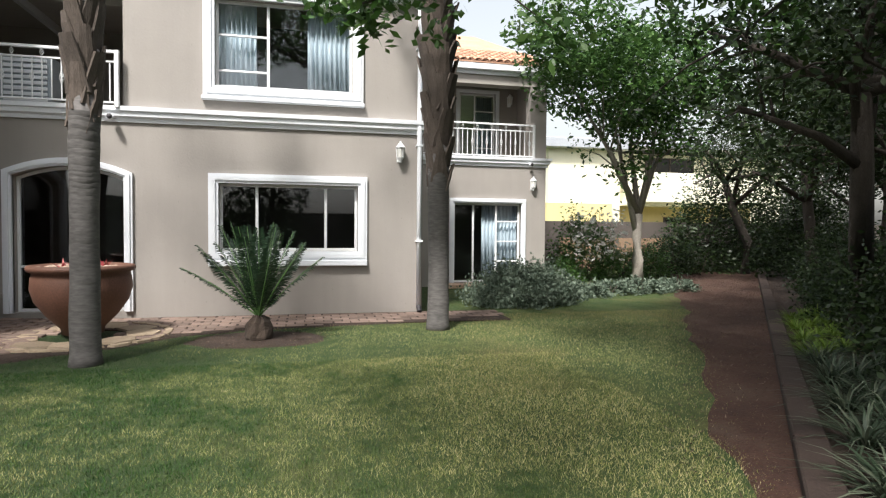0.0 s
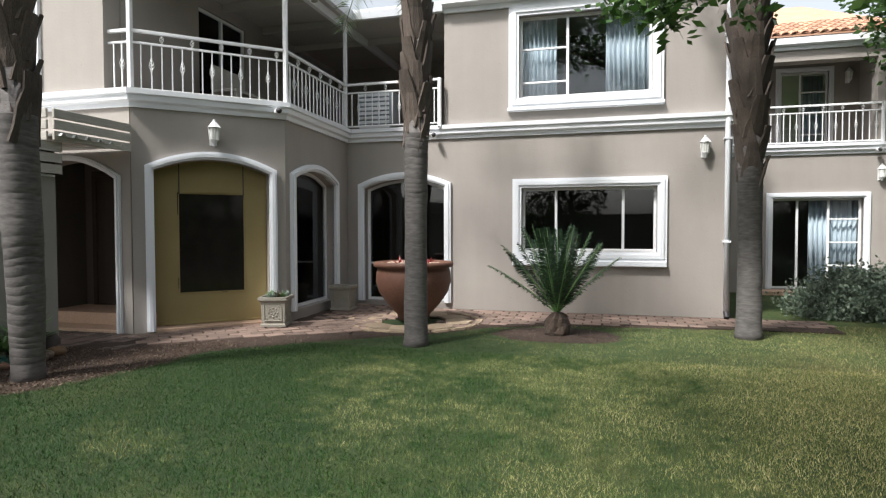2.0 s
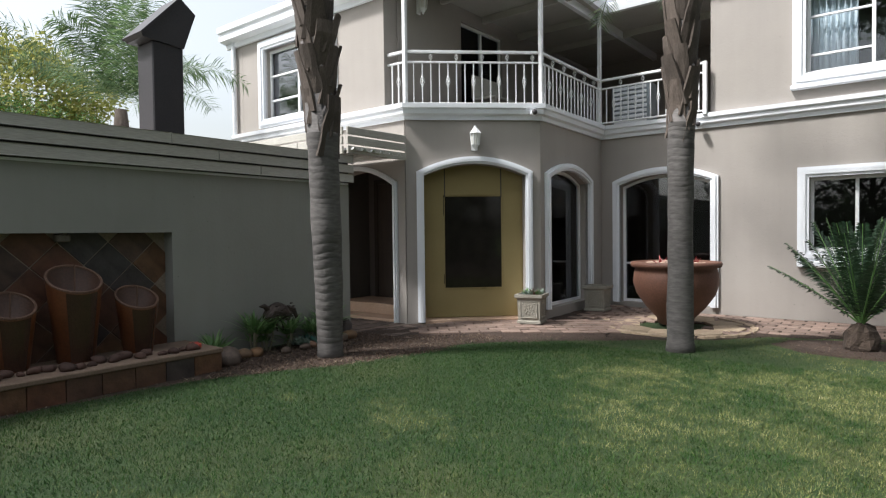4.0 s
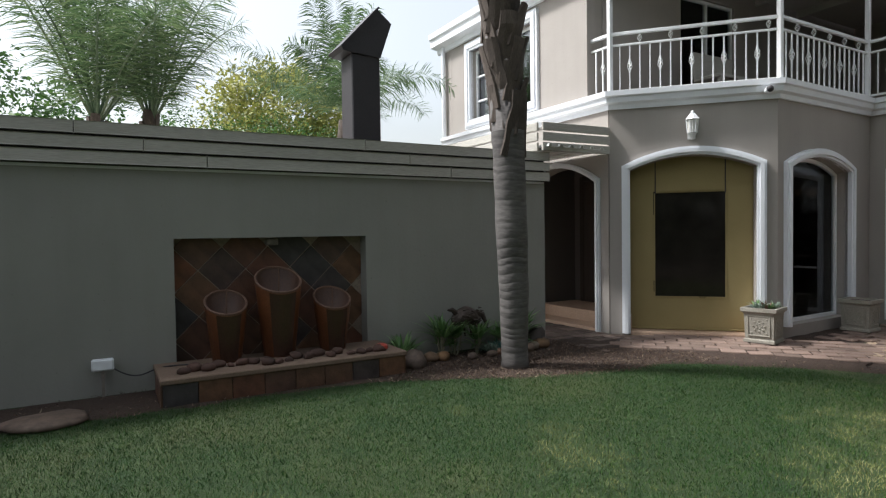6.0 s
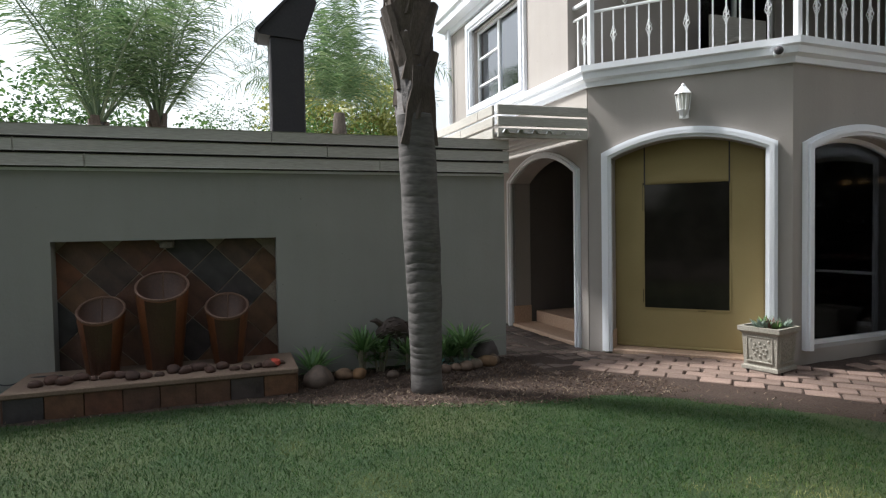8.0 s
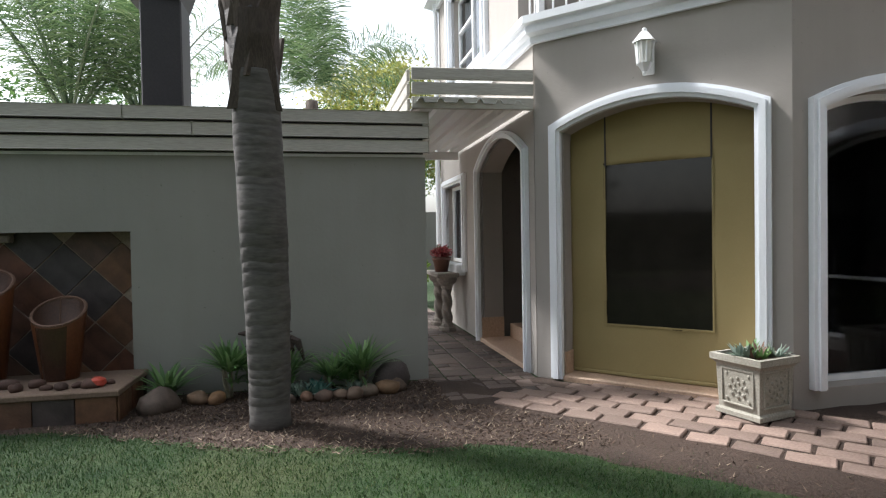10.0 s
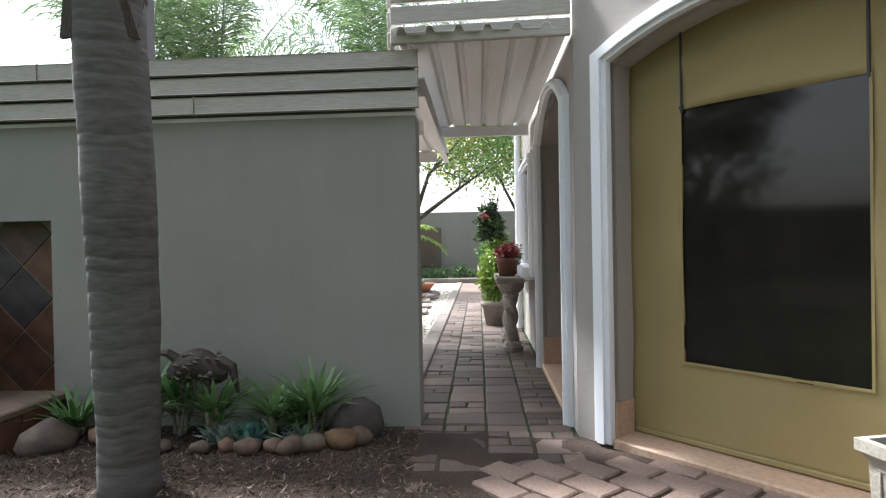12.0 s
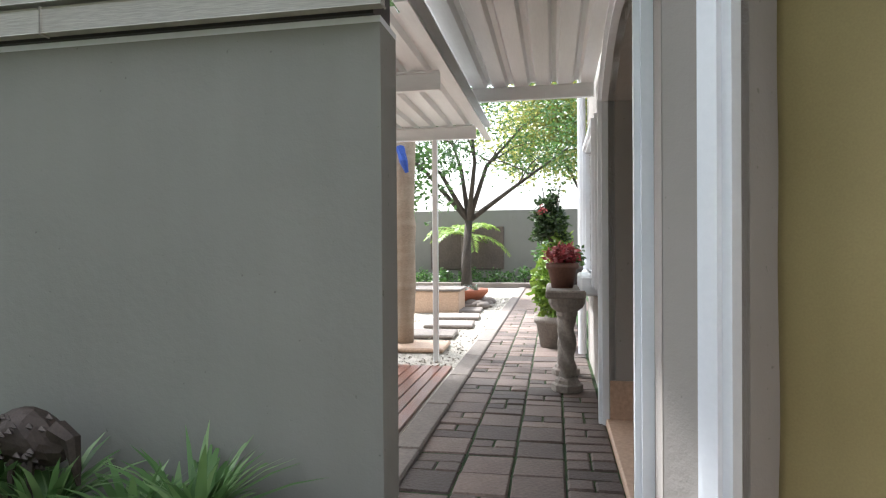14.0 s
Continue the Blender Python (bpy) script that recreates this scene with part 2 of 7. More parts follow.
# ---- plan ----
G0 = 0.0                      # lawn
PAVE = 0.055
C0, C1, C2 = (-5.64, 5.34), (-4.205, 6.70), (-4.31, 9.1)
D = 9.1
A1_ANG = math.degrees(math.atan2(C1[1] - C0[1], C1[0] - C0[0]))
A1_LEN = math.hypot(C1[0] - C0[0], C1[1] - C0[1])
A2_ANG = math.degrees(math.atan2(C2[1] - C1[1], C2[0] - C1[0]))
A2_LEN = math.hypot(C2[0] - C1[0], C2[1] - C1[1])
BX = -5.81                    # garden wall face
FLOOR2 = 3.05


def ground_z(x, y):
    t = min(1.0, max(0.0, (-2.6 - x) / 2.0))
    return 0.06 * t * t * (3 - 2 * t)


def sweep(bm, profile, pts, closed_ends=True):
    """Sweeps a closed profile of (out, z) along a plan line; out points to the right-hand side of the way."""
    n = len(pts)
    rings = []
    for i, p in enumerate(pts):
        p = Vector(p)
        d0 = (Vector(pts[i]) - Vector(pts[i - 1])).normalized() if i else None
        d1 = (Vector(pts[i + 1]) - Vector(pts[i])).normalized() if i < n - 1 else None
        n0 = Vector((d0.y, -d0.x)) if d0 else None
        n1 = Vector((d1.y, -d1.x)) if d1 else None
        if n0 and n1:
            o = (n0 + n1) / (1 + n0.dot(n1))
        else:
            o = n0 or n1
        rings.append([bm.verts.new((p.x + o.x * a, p.y + o.y * a, z)) for a, z in profile])
    k = len(profile)
    for r0, r1 in zip(rings, rings[1:]):
        for j in range(k):
            bm.faces.new((r0[j], r0[(j + 1) % k], r1[(j + 1) % k], r1[j]))
    bm.faces.new(rings[0])
    bm.faces.new(rings[-1][::-1])
    return bm


def structure(name, bm, mat, label, category):
    return tagged(part(name, bm, mat), label, category, kind="structure")


LWX, LWY = -9.85, 5.30       # far end of the left wing's wall
LW_ANG = math.degrees(math.atan2(C0[1] - LWY, C0[0] - LWX))
LW_LEN = math.hypot(C0[0] - LWX, C0[1] - LWY)
A3 = (0.344, 1.852, 0.12, 2.165, 0.15)           # on the main front, from C2
FX = C2[0]
LWIN = (-1.10 - FX, 1.08 - FX, 1.04, 2.115, 0)
UWIN = (-1.15 - FX, 0.99 - FX, 3.63, 5.0, 0)

# main front, lower and upper
wall("wall_front_lower", FX, D, 0, 2.17 - FX, -0.2, 3.05, 0.25, [A3, LWIN], label="taupe plastered house wall with arched and wide windows")
wall("wall_front_upper", -2.46, D, 0, 2.17 + 2.46, 3.05, 5.6, 0.25, [(-1.15 + 2.46, 0.99 + 2.46, 3.63, 5.0, 0)], label="taupe plastered upper house wall with one window")
wall("wall_front_side", 2.17, D + 0.25, 90, 4.2, -0.2, 5.6, 0.25, label="taupe plastered side wall of the house")
wall("wall_balcony_side", -2.46, 13.0, -90, 13.0 - D - 0.25, 3.05, 5.6, 0.25, label="taupe plastered wall beside the balcony")
# bay
A1_OPEN = (0.255, 1.745, PAVE + 0.02, 2.20, 0.17)
A2_OPEN = (0.24, 1.77, 0.20, 2.18, 0.16)
wall("wall_bay_corner", C0[0], C0[1], A1_ANG, A1_LEN, -0.2, 3.05, 0.28, [A1_OPEN], label="taupe plastered bay wall with an arched opening")
wall("wall_bay_side", C1[0], C1[1], A2_ANG, A2_LEN, -0.2, 3.05, 0.25, [A2_OPEN], label="taupe plastered bay wall with an arched window")
# left wing along the passage
P_OPEN = (LW_LEN - 1.90, LW_LEN - 0.24, 0.02, 2.08, 0.26)
PW_OPEN = (0.35, 1.55, 0.95, 2.05, 0)
wall("wall_passage_lower", LWX, LWY, LW_ANG, LW_LEN - 0.02, -0.2, 3.05, 0.28, [P_OPEN, PW_OPEN], label="taupe plastered passage wall with an arched porch")
UW_OPEN = (0.92, 2.65, 3.42, 4.64, 0)
wall("wall_passage_upper", LWX, LWY, LW_ANG, LW_LEN - 0.40, 3.05, 5.2, 0.28, [UW_OPEN], label="taupe plastered upper wall of the wing")
wall("wall_wing_end", LWX, LWY + 8, -90, 8.0, -0.2, 5.2, 0.25, label="taupe plastered end wall of the wing")
# balcony inner walls
wall("wall_balcony_back", -6.0, 12.2, 0, 3.6, 3.05, 5.5, 0.2, label="taupe plastered back wall of the balcony")
wall("wall_balcony_door", -6.02, 5.62, 90, 6.6, 3.05, 5.5, 0.25, [(1.6, 2.9, 3.1, 5.0, 0)], label="taupe plastered balcony wall with a dark sliding door")

# mouldings
moulding("trim_front_window", FX, D, 0, *LWIN, 0.15, 0.05, True)
moulding("trim_front_arch", FX, D, 0, *A3, 0.12, 0.05)
moulding("trim_upper_window", FX, D, 0, *UWIN, 0.17, 0.05, True)
moulding("trim_bay_arch", C0[0], C0[1], A1_ANG, *A1_OPEN, 0.105, 0.045)
moulding("trim_bay_side_arch", C1[0], C1[1], A2_ANG, *A2_OPEN, 0.11, 0.05)
moulding("trim_passage_arch", LWX, LWY, LW_ANG, *P_OPEN, 0.07, 0.04)
moulding("trim_wing_window", LWX, LWY, LW_ANG, *UW_OPEN, 0.15, 0.05, True)
moulding("trim_passage_window", LWX, LWY, LW_ANG, *PW_OPEN, 0.10, 0.04, True)
structure("sill_front_window", boxes((-1.10 - 0.15, D - 0.10, 0.80, 1.08 + 0.15, D, 0.895), bevel=0.012), M_TRIM, "white painted sill under the wide window", "sill")
structure("sill_upper_window", boxes((-1.15 - 0.19, D - 0.10, 3.40, 0.99 + 0.19, D, 3.465), bevel=0.012), M_TRIM, "white painted sill under the upper window", "sill")

# string course round the house
BAND = [(0, 3.0), (0.035, 3.0), (0.04, 3.055), (0.085, 3.08), (0.09, 3.145), (0.12, 3.16), (0.12, 3.225), (0.0, 3.235)]
sweep(bm := bmesh.new(), BAND, [(LWX, LWY), C0, C1, C2, (2.17, D)])
structure("band", bm, M_TRIM, "white painted moulded band between the storeys", "moulding")
# fascia and gutter
FASC = [(0, 5.16), (0.05, 5.16), (0.06, 5.24), (0.20, 5.27), (0.20, 5.40), (0.24, 5.42), (0.24, 5.52), (0, 5.56)]
sweep(bm := bmesh.new(), FASC, [(-2.46, D), (2.17, D)])
structure("eave", bm, M_TRIM, "white painted eave moulding and gutter", "eave")
sweep(bm := bmesh.new(), [(a, z - 0.31) for a, z in FASC], [(LWX - 0.2, LWY), (-6.0, 5.33)])
structure("eave_wing", bm, M_TRIM, "white painted eave moulding of the wing", "eave")
# balcony floor and ceiling
bm = bmesh.new()
fl = [bm.verts.new((x, y, 3.02)) for x, y in ((-6.0, 5.4), (C0[0] + 0.02, C0[1] + 0.04), (C1[0] - 0.03, C1[1] + 0.03), (C2[0] - 0.03, C2[1] + 0.05), (-2.46, D + 0.05), (-2.46, 12.2), (-6.0, 12.2))]
r = bmesh.ops.extrude_face_region(bm, geom=[bm.faces.new(fl)])
for v in [e for e in r["geom"] if isinstance(e, bmesh.types.BMVert)]:
    v.co.z += 0.16
structure("balcony_floor", bm, M_CONC, "concrete balcony floor slab", "floor")
bm = bmesh.new()
fl = [bm.verts.new((x, y, 5.22)) for x, y in ((-6.0, 5.3), (C0[0] + 0.05, C0[1] - 0.02), (C1[0] + 0.05, C1[1] - 0.05), (C2[0] + 0.07, C2[1] - 0.03), (-2.46, D - 0.03), (-2.46, 12.2), (-6.0, 12.2))]
r = bmesh.ops.extrude_face_region(bm, geom=[bm.faces.new(fl)])
for v in [e for e in r["geom"] if isinstance(e, bmesh.types.BMVert)]:
    v.co.z += 0.06
structure("balcony_ceiling", bm, M_SOFFIT, "taupe painted balcony ceiling", "ceiling")
sweep(bm := bmesh.new(), [(0.0, 5.18), (0.09, 5.18), (0.12, 5.30), (0.12, 5.34), (0.0, 5.34)], [(-6.0, 5.28), (C0[0] + 0.05, C0[1] - 0.02), (C1[0] + 0.05, C1[1] - 0.05), (C2[0] + 0.07, C2[1] - 0.03), (-2.46, D - 0.03)])
structure("balcony_gutter", bm, M_TRIM, "white gutter along the balcony roof", "gutter")
# roofs, out of sight above, that close the place
structure("roof_main", boxes((-2.6, D - 0.1, 5.57, 2.3, 13.6, 5.7)), M_ROOFTILE, "clay tiled main roof", "roof")
structure("roof_wing", boxes((LWX - 0.2, LWY + 0.1, 5.205, -6.03, 13.2, 5.245)), M_ROOFTILE, "clay tiled wing roof", "roof")
structure("wall_house_back", boxes((LWX, 13.2, -0.2, 2.3, 13.4, 5.5)), M_INSIDE, "near-black wall closing the back of the house", "wall")
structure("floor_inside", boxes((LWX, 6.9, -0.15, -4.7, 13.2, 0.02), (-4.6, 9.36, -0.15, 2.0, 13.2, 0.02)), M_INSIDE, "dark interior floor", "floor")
structure("ceiling_inside", boxes((LWX, 5.7, 2.85, -5.95, 13.2, 2.95), (-5.94, 7.3, 2.85, -4.7, 13.2, 2.95), (-4.6, 9.36, 2.85, 2.0, 13.2, 2.95)), M_INSIDE, "near-black interior ceiling", "ceiling")

# second block behind, with its balcony recess
BX2, BX3, D2 = 2.43, 6.20, 13.43
SD = (3.80 - BX2, 5.54 - BX2, 0.10, 2.07, 0)
wall("wall_annex_lower", BX2, D2, 0, BX3 - BX2, -0.2, 3.06, 0.25, [SD], label="taupe plastered annex wall with a sliding door")
wall("wall_annex_pier", 5.76, D2, 0, BX3 - 5.76, 3.06, 5.3, 0.3, label="taupe plastered pier beside the annex balcony")
wall("wall_annex_lintel", BX2, D2, 0, 5.76 - BX2, 5.02, 5.3, 0.3, [], label="taupe plastered lintel over the annex balcony")
wall("wall_annex_back", BX2, D2 + 1.5, 0, BX3 - BX2, 3.06, 5.3, 0.2, [(4.30 - BX2, 5.32 - BX2, 3.12, 5.12, 0)], label="taupe plastered recessed balcony wall")
wall("wall_annex_side", BX3, D2 + 0.25, 90, 8, -0.2, 5.3, 0.25, label="taupe plastered side wall of the annex")
moulding("trim_annex_door", BX2, D2, 0, *SD, 0.12, 0.05)
moulding("trim_annex_balcony_door", BX2, D2 + 1.5, 0, 4.30 - BX2, 5.32 - BX2, 3.12, 5.12, 0, 0.10, 0.04)
sweep(bm := bmesh.new(), BAND, [(BX2, D2), (BX3, D2), (BX3, D2 + 8)])
structure("band_annex", bm, M_TRIM, "white painted moulded band of the annex", "moulding")
sweep(bm := bmesh.new(), [(0, 5.25), (0.05, 5.25), (0.06, 5.33), (0.16, 5.35), (0.16, 5.50), (0, 5.52)], [(BX2, D2), (BX3, D2), (BX3, D2 + 8)])
structure("eave_annex", bm, M_TRIM, "white painted eave of the annex", "eave")
structure("annex_balcony_floor", boxes((BX2, D2 + 0.02, 3.07, BX3 - 0.02, D2 + 1.6, 3.16)), M_CONC, "concrete annex balcony floor", "floor")
structure("annex_balcony_ceiling", boxes((BX2, D2 + 0.02, 5.30, BX3 - 0.02, D2 + 8, 5.36)), M_SOFFIT, "annex balcony ceiling", "ceiling")

# garden wall with the fountain niche
NICHE = (0.085 + 9.0, 1.957 + 9.0, 0.16, 1.405, 0)
WALL_END = 4.38
wall("garden_wall", BX, -9.0, 90, 9.0 + WALL_END, -0.2, 2.02, 0.21, [NICHE], M_WALL_DARK, label="grey-green plastered garden wall with a tiled niche")
structure("niche_back", boxes((BX - 0.30, -0.05, 0.0, BX - 0.165, 2.1, 1.5)), mottled("pale_grout", (0.22, 0.17, 0.13), (0.31, 0.25, 0.20), 6, 0.9), "mortar bed behind the niche tiles", "wall")
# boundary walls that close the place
# back wall is out of view; darkened so the window glass mirrors it dark
structure("boundary_wall_back", boxes((-24, -9.3, -0.2, 16, -9.0, 2.1)), plaster("dark_mirrored_wall", (0.09, 0.085, 0.07)), "grey plastered boundary wall", "wall")
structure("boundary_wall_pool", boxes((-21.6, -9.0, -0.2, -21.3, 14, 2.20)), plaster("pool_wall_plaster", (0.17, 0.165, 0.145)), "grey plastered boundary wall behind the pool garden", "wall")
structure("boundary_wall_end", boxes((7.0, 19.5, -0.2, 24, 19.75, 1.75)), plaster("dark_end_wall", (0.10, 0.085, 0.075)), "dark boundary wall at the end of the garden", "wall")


def ground_sheet(name, x0, y0, x1, y1, step, dz, mat, label):
    xs = sorted({x0, -60, -30, -15, 15, 30, 60, x1, *(-9 + 0.25 * i for i in range(60))})
    ys = sorted({y0, -60, -30, 30, 60, y1, *(-12 + 1.0 * i for i in range(30))})
    nx, ny = len(xs) - 1, len(ys) - 1
    vs = [(x, y) for y in ys for x in xs]
    me = bpy.data.meshes.new(name)
    me.from_pydata([(x, y, ground_z(x, y) + dz) for x, y in vs], [], [(j * (nx + 1) + i, j * (nx + 1) + i + 1, (j + 1) * (nx + 1) + i + 1, (j + 1) * (nx + 1) + i) for j in range(ny) for i in range(nx)])
    return tagged(smooth(part(name, me, mat)), label, name, kind="structure")


# ground: grass colour mixed from greens, straw and bare earth
m, nt, b = shader("lawn_ground", (0.1, 0.15, 0.04), 0.95)
v = coords(nt, 1)
big = noise_of(nt, v, 0.55, 4, 0.6)
mid = noise_of(nt, v, 3.0, 5, 0.65)
fine = noise_of(nt, v, 90, 3, 0.7)
col = ramp(nt, big, [(0.35, (0.009, 0.030, 0.005)), (0.52, (0.019, 0.043, 0.008)), (0.68, (0.075, 0.074, 0.028))])
col = mix(nt, 0.5, col, ramp(nt, mid, [(0.3, (0.010, 0.038, 0.006)), (0.7, (0.062, 0.082, 0.026))]))
sep = nt.nodes.new("ShaderNodeSeparateXYZ")
nt.links.new(v, sep.inputs[0])
dry = nt.nodes.new("ShaderNodeMapRange")   # the lawn is drier towards the path; sun there and shade opposite are coloured in too
dry.inputs["From Min"].default_value, dry.inputs["From Max"].default_value = -2.5, 3.5
nt.links.new(sep.outputs[0], dry.inputs["Value"])
col = mix(nt, 1.0, col, ramp(nt, dry.outputs[0], [(0.0, (0.9, 1.0, 0.9)), (1.0, (2.1, 1.7, 1.5))]), "MULTIPLY")
col = mix(nt, 1.0, col, ramp(nt, fine, [(0.25, (0.5, 0.5, 0.5)), (0.7, (1.35, 1.35, 1.3))]), "MULTIPLY")
nt.links.new(col, b.inputs["Base Color"])
bump(nt, b, fine, 0.9, 0.03)
M_LAWN = m
ground_sheet("ground", -120, -120, 160, 160, 1.0 * 4, -0.006, M_LAWN, "green and straw-coloured garden lawn")

# ---- garden ground: soil, path, kerb ----
def wob(x, y, s=1.0, a=0.1):
    return a * noise.noise((x * s, y * s, 3.7))


def soil_left(y):
    """The lawn's edge along the bed under the garden wall."""
    t = min(1.0, max(0.0, (y - 1.2) / 2.6))
    return -5.02 + 0.90 * t * t * (3 - 2 * t) + wob(0, y, 2.3, 0.14) + wob(0, y, 7, 0.05)


EDGE = [(-4.25, 4.3), (-4.0, 4.75), (-3.6, 5.3), (-3.15, 5.85), (-2.85, 6.15), (-2.5, 6.4), (-1.8, 6.9), (-1.35, 7.5), (-0.6, 7.78), (0.8, 7.95), (2.2, 8.15), (3.4, 8.4)]


def edge_y(x):
    for (x0, y0), (x1, y1) in zip(EDGE, EDGE[1:]):
        if x0 <= x <= x1:
            return y0 + (y1 - y0) * (x - x0) / (x1 - x0)
    return 4.4 if x < EDGE[0][0] else 11.6


PEDGE = [(-5.15, 4.25), (-4.62, 4.80), (-4.02, 5.42), (-3.1, 6.28)]


def pave_y(x):
    for (x0, y0), (x1, y1) in zip(PEDGE, PEDGE[1:]):
        if x0 <= x <= x1:
            return y0 + (y1 - y0) * (x - x0) / (x1 - x0)
    return 4.25 if x < PEDGE[0][0] else edge_y(x)


def path_side(x, y):
    """Signed distance to the earth path's lawn edge, which runs slantwise; positive on the lawn."""
    dx, dy = 5.29, 8.4
    return (dx * (y - 1.7) - dy * (x - 2.45)) / math.hypot(dx, dy) + wob(x, y, 1.4, 0.22)


KO, KX, KY = (2.84, 1.76), 0.643, 0.766     # the kerb's line: a point and its direction


def kerb_side(x, y):
    return KX * (y - KO[1]) - KY * (x - KO[0])


CYCAD, POT = (-0.34, 7.0), (-2.55, 7.60)


def on_lawn(x, y):
    if x < soil_left(y) or y > edge_y(x) - 0.03 + wob(x, y, 2.0, 0.08) or path_side(x, y) < 0:
        return False
    if math.hypot((x - CYCAD[0]) * 0.75, y - CYCAD[1]) < 0.62 + wob(x, y, 2.0, 0.12):
        return False
    return math.hypot(x - POT[0], y - POT[1]) > 1.0 + wob(x, y, 2, 0.1)


def strip(name, left, right, dz, mat, label):
    """A ground patch between two lines of the same number of points."""
    me = bpy.data.meshes.new(name)
    k = 8
    vs, fs = [], []
    for a, b in zip(left, right):
        for j in range(k + 1):
            x, y = a[0] + (b[0] - a[0]) * j / k, a[1] + (b[1] - a[1]) * j / k
            vs.append((x, y, ground_z(x, y) + dz + (0.012 * noise.noise((x * 4, y * 4, 0)) if 0 < j < k else -0.014)))
    for i in range(len(left) - 1):
        for j in range(k):
            q = i * (k + 1) + j
            fs.append((q, q + 1, q + k + 2, q + k + 1))
    me.from_pydata(vs, [], fs)
    return tagged(smooth(part(name, me, mat)), label, "soil", kind="structure")


ys = [-9 + 0.12 * i for i in range(116)]
strip("soil_bed", [(BX - 0.02, y) for y in ys], [(soil_left(y), y) for y in ys], 0.004, M_SOIL, "bare red-brown soil under the garden wall")
ts = [i / 60 for i in range(61)]
lft = [(2.45 - 5.29 * 0.75 + 5.29 * 2.9 * t, 1.7 - 8.4 * 0.75 + 8.4 * 2.9 * t) for t in ts]
rgt = [(KO[0] + KX * (29.5 * t - 7.5), KO[1] + KY * (29.5 * t - 7.5)) for t in ts]
M_PATH = mottled("earth_path", (0.032, 0.012, 0.007), (0.060, 0.025, 0.014), 1.8, 0.95, 40, 0.9, 0.03, c3=(0.085, 0.055, 0.036))
strip("earth_path", [(x + wob(x, y, 1.4, 0.25), y) for x, y in lft], [(x + 0.07, y - 0.07) for x, y in rgt], 0.004, M_PATH, "dark red earth path strewn with dead leaves")
# mulch round the cycad and bare strip along the paving
ang = [2 * math.pi * i / 40 for i in range(41)]
strip("mulch", [CYCAD] * 41, [(CYCAD[0] + (0.84 + wob(a, 1, 2, 0.15)) * math.cos(a), CYCAD[1] + (0.62 + wob(a, 5, 2, 0.1)) * math.sin(a)) for a in ang], 0.006, M_SOIL, "brown mulch circle round the cycad")
fine_edge = [(x0 + (x1 - x0) * k / 8, y0 + (y1 - y0) * k / 8) for (x0, y0), (x1, y1) in zip(EDGE, EDGE[1:]) for k in range(8)]
strip("bare_strip", [(x + 0.02, y - 0.10 + wob(x, y, 3, 0.10)) for x, y in fine_edge], [(min(x - 0.25, C1[0] + 1.2) if x < -2.9 else x - 0.25, y + (0.9 if x < -2.9 else 0.35)) for x, y in fine_edge], 0.005, M_SOIL, "bare soil strip beside the paving")

def along(pts, n=60):
    out = []
    for (x0, y0), (x1, y1) in zip(pts, pts[1:]):
        out += [(x0 + (x1 - x0) * i / n, y0 + (y1 - y0) * i / n) for i in range(n)]
    return out


wall_line = along([(-5.84, 4.4), (C0[0] - 0.1, C0[1] + 0.05), (C1[0] - 0.15, C1[1] + 0.05), (C2[0] - 0.1, 8.6)], 24)
out_line = along([(-4.4, 4.1), (-4.1, 4.5), (-3.2, 5.8), (-3.1, 7.5)], 24)
strip("bare_ground", wall_line, out_line, 0.0, M_SOIL, "bare soil between lawn and paving")
# kerb of the right-hand bed
M_KERB = mottled("dark_brown_kerb", (0.026, 0.015, 0.011), (0.050, 0.031, 0.023), 1.6, 0.95, 40, 0.6, 0.012)
for i in range(18):
    a = -4.86 + i * 1.42
    k = part("kerb", boxes((0, -0.10, -0.1, 1.40, 0.10, 0.095), bevel=0.012), M_KERB)
    k.matrix_world = pose(KO[0] + KX * a + 0.1 * KY, KO[1] + KY * a - 0.1 * KX, 0, 0, 0, 50)
    tagged(k, "weathered concrete garden kerb", "kerb", kind="structure")
bedl = [(x + 0.12, y - 0.12) for x, y in rgt]
strip("soil_bed_right", bedl, [(x + 14, y - 9) for x, y in bedl], 0.03, M_SOIL, "shaded soil bed with leaf litter behind the kerb")

# ---- lawn blades ----
m, nt, b = shader("grass_blade", (0.12, 0.18, 0.05), 0.6)
geo = nt.nodes.new("ShaderNodeNewGeometry")
v = coords(nt, 1)
patch = mix(nt, 0.38, noise_of(nt, v, 0.8, 4, 0.6), noise_of(nt, v, 5.0, 5, 0.7))
sep = nt.nodes.new("ShaderNodeSeparateXYZ")
nt.links.new(v, sep.inputs[0])
# blades likewise: straw and painted sun towards the path, darker shade tone opposite
dry = nt.nodes.new("ShaderNodeMapRange")
for key, val in (("From Min", -3.5), ("From Max", 3.5), ("To Min", -0.12), ("To Max", 0.18)):
    dry.inputs[key].default_value = val
nt.links.new(sep.outputs[0], dry.inputs["Value"])
summ = nt.nodes.new("ShaderNodeMath")
nt.links.new(patch, summ.inputs[0])
nt.links.new(dry.outputs[0], summ.inputs[1])
patch = summ.outputs[0]
c_isl = ramp(nt, geo.outputs["Random Per Island"], [(0.0, (0.006, 0.032, 0.004)), (0.5, (0.016, 0.060, 0.006)), (0.85, (0.033, 0.080, 0.011)), (1.0, (0.11, 0.112, 0.042))])
c_dry_sunlit = ramp(nt, geo.outputs["Random Per Island"], [(0.0, (0.095, 0.150, 0.030)), (0.4, (0.26, 0.26, 0.085)), (1.0, (0.55, 0.49, 0.25))])
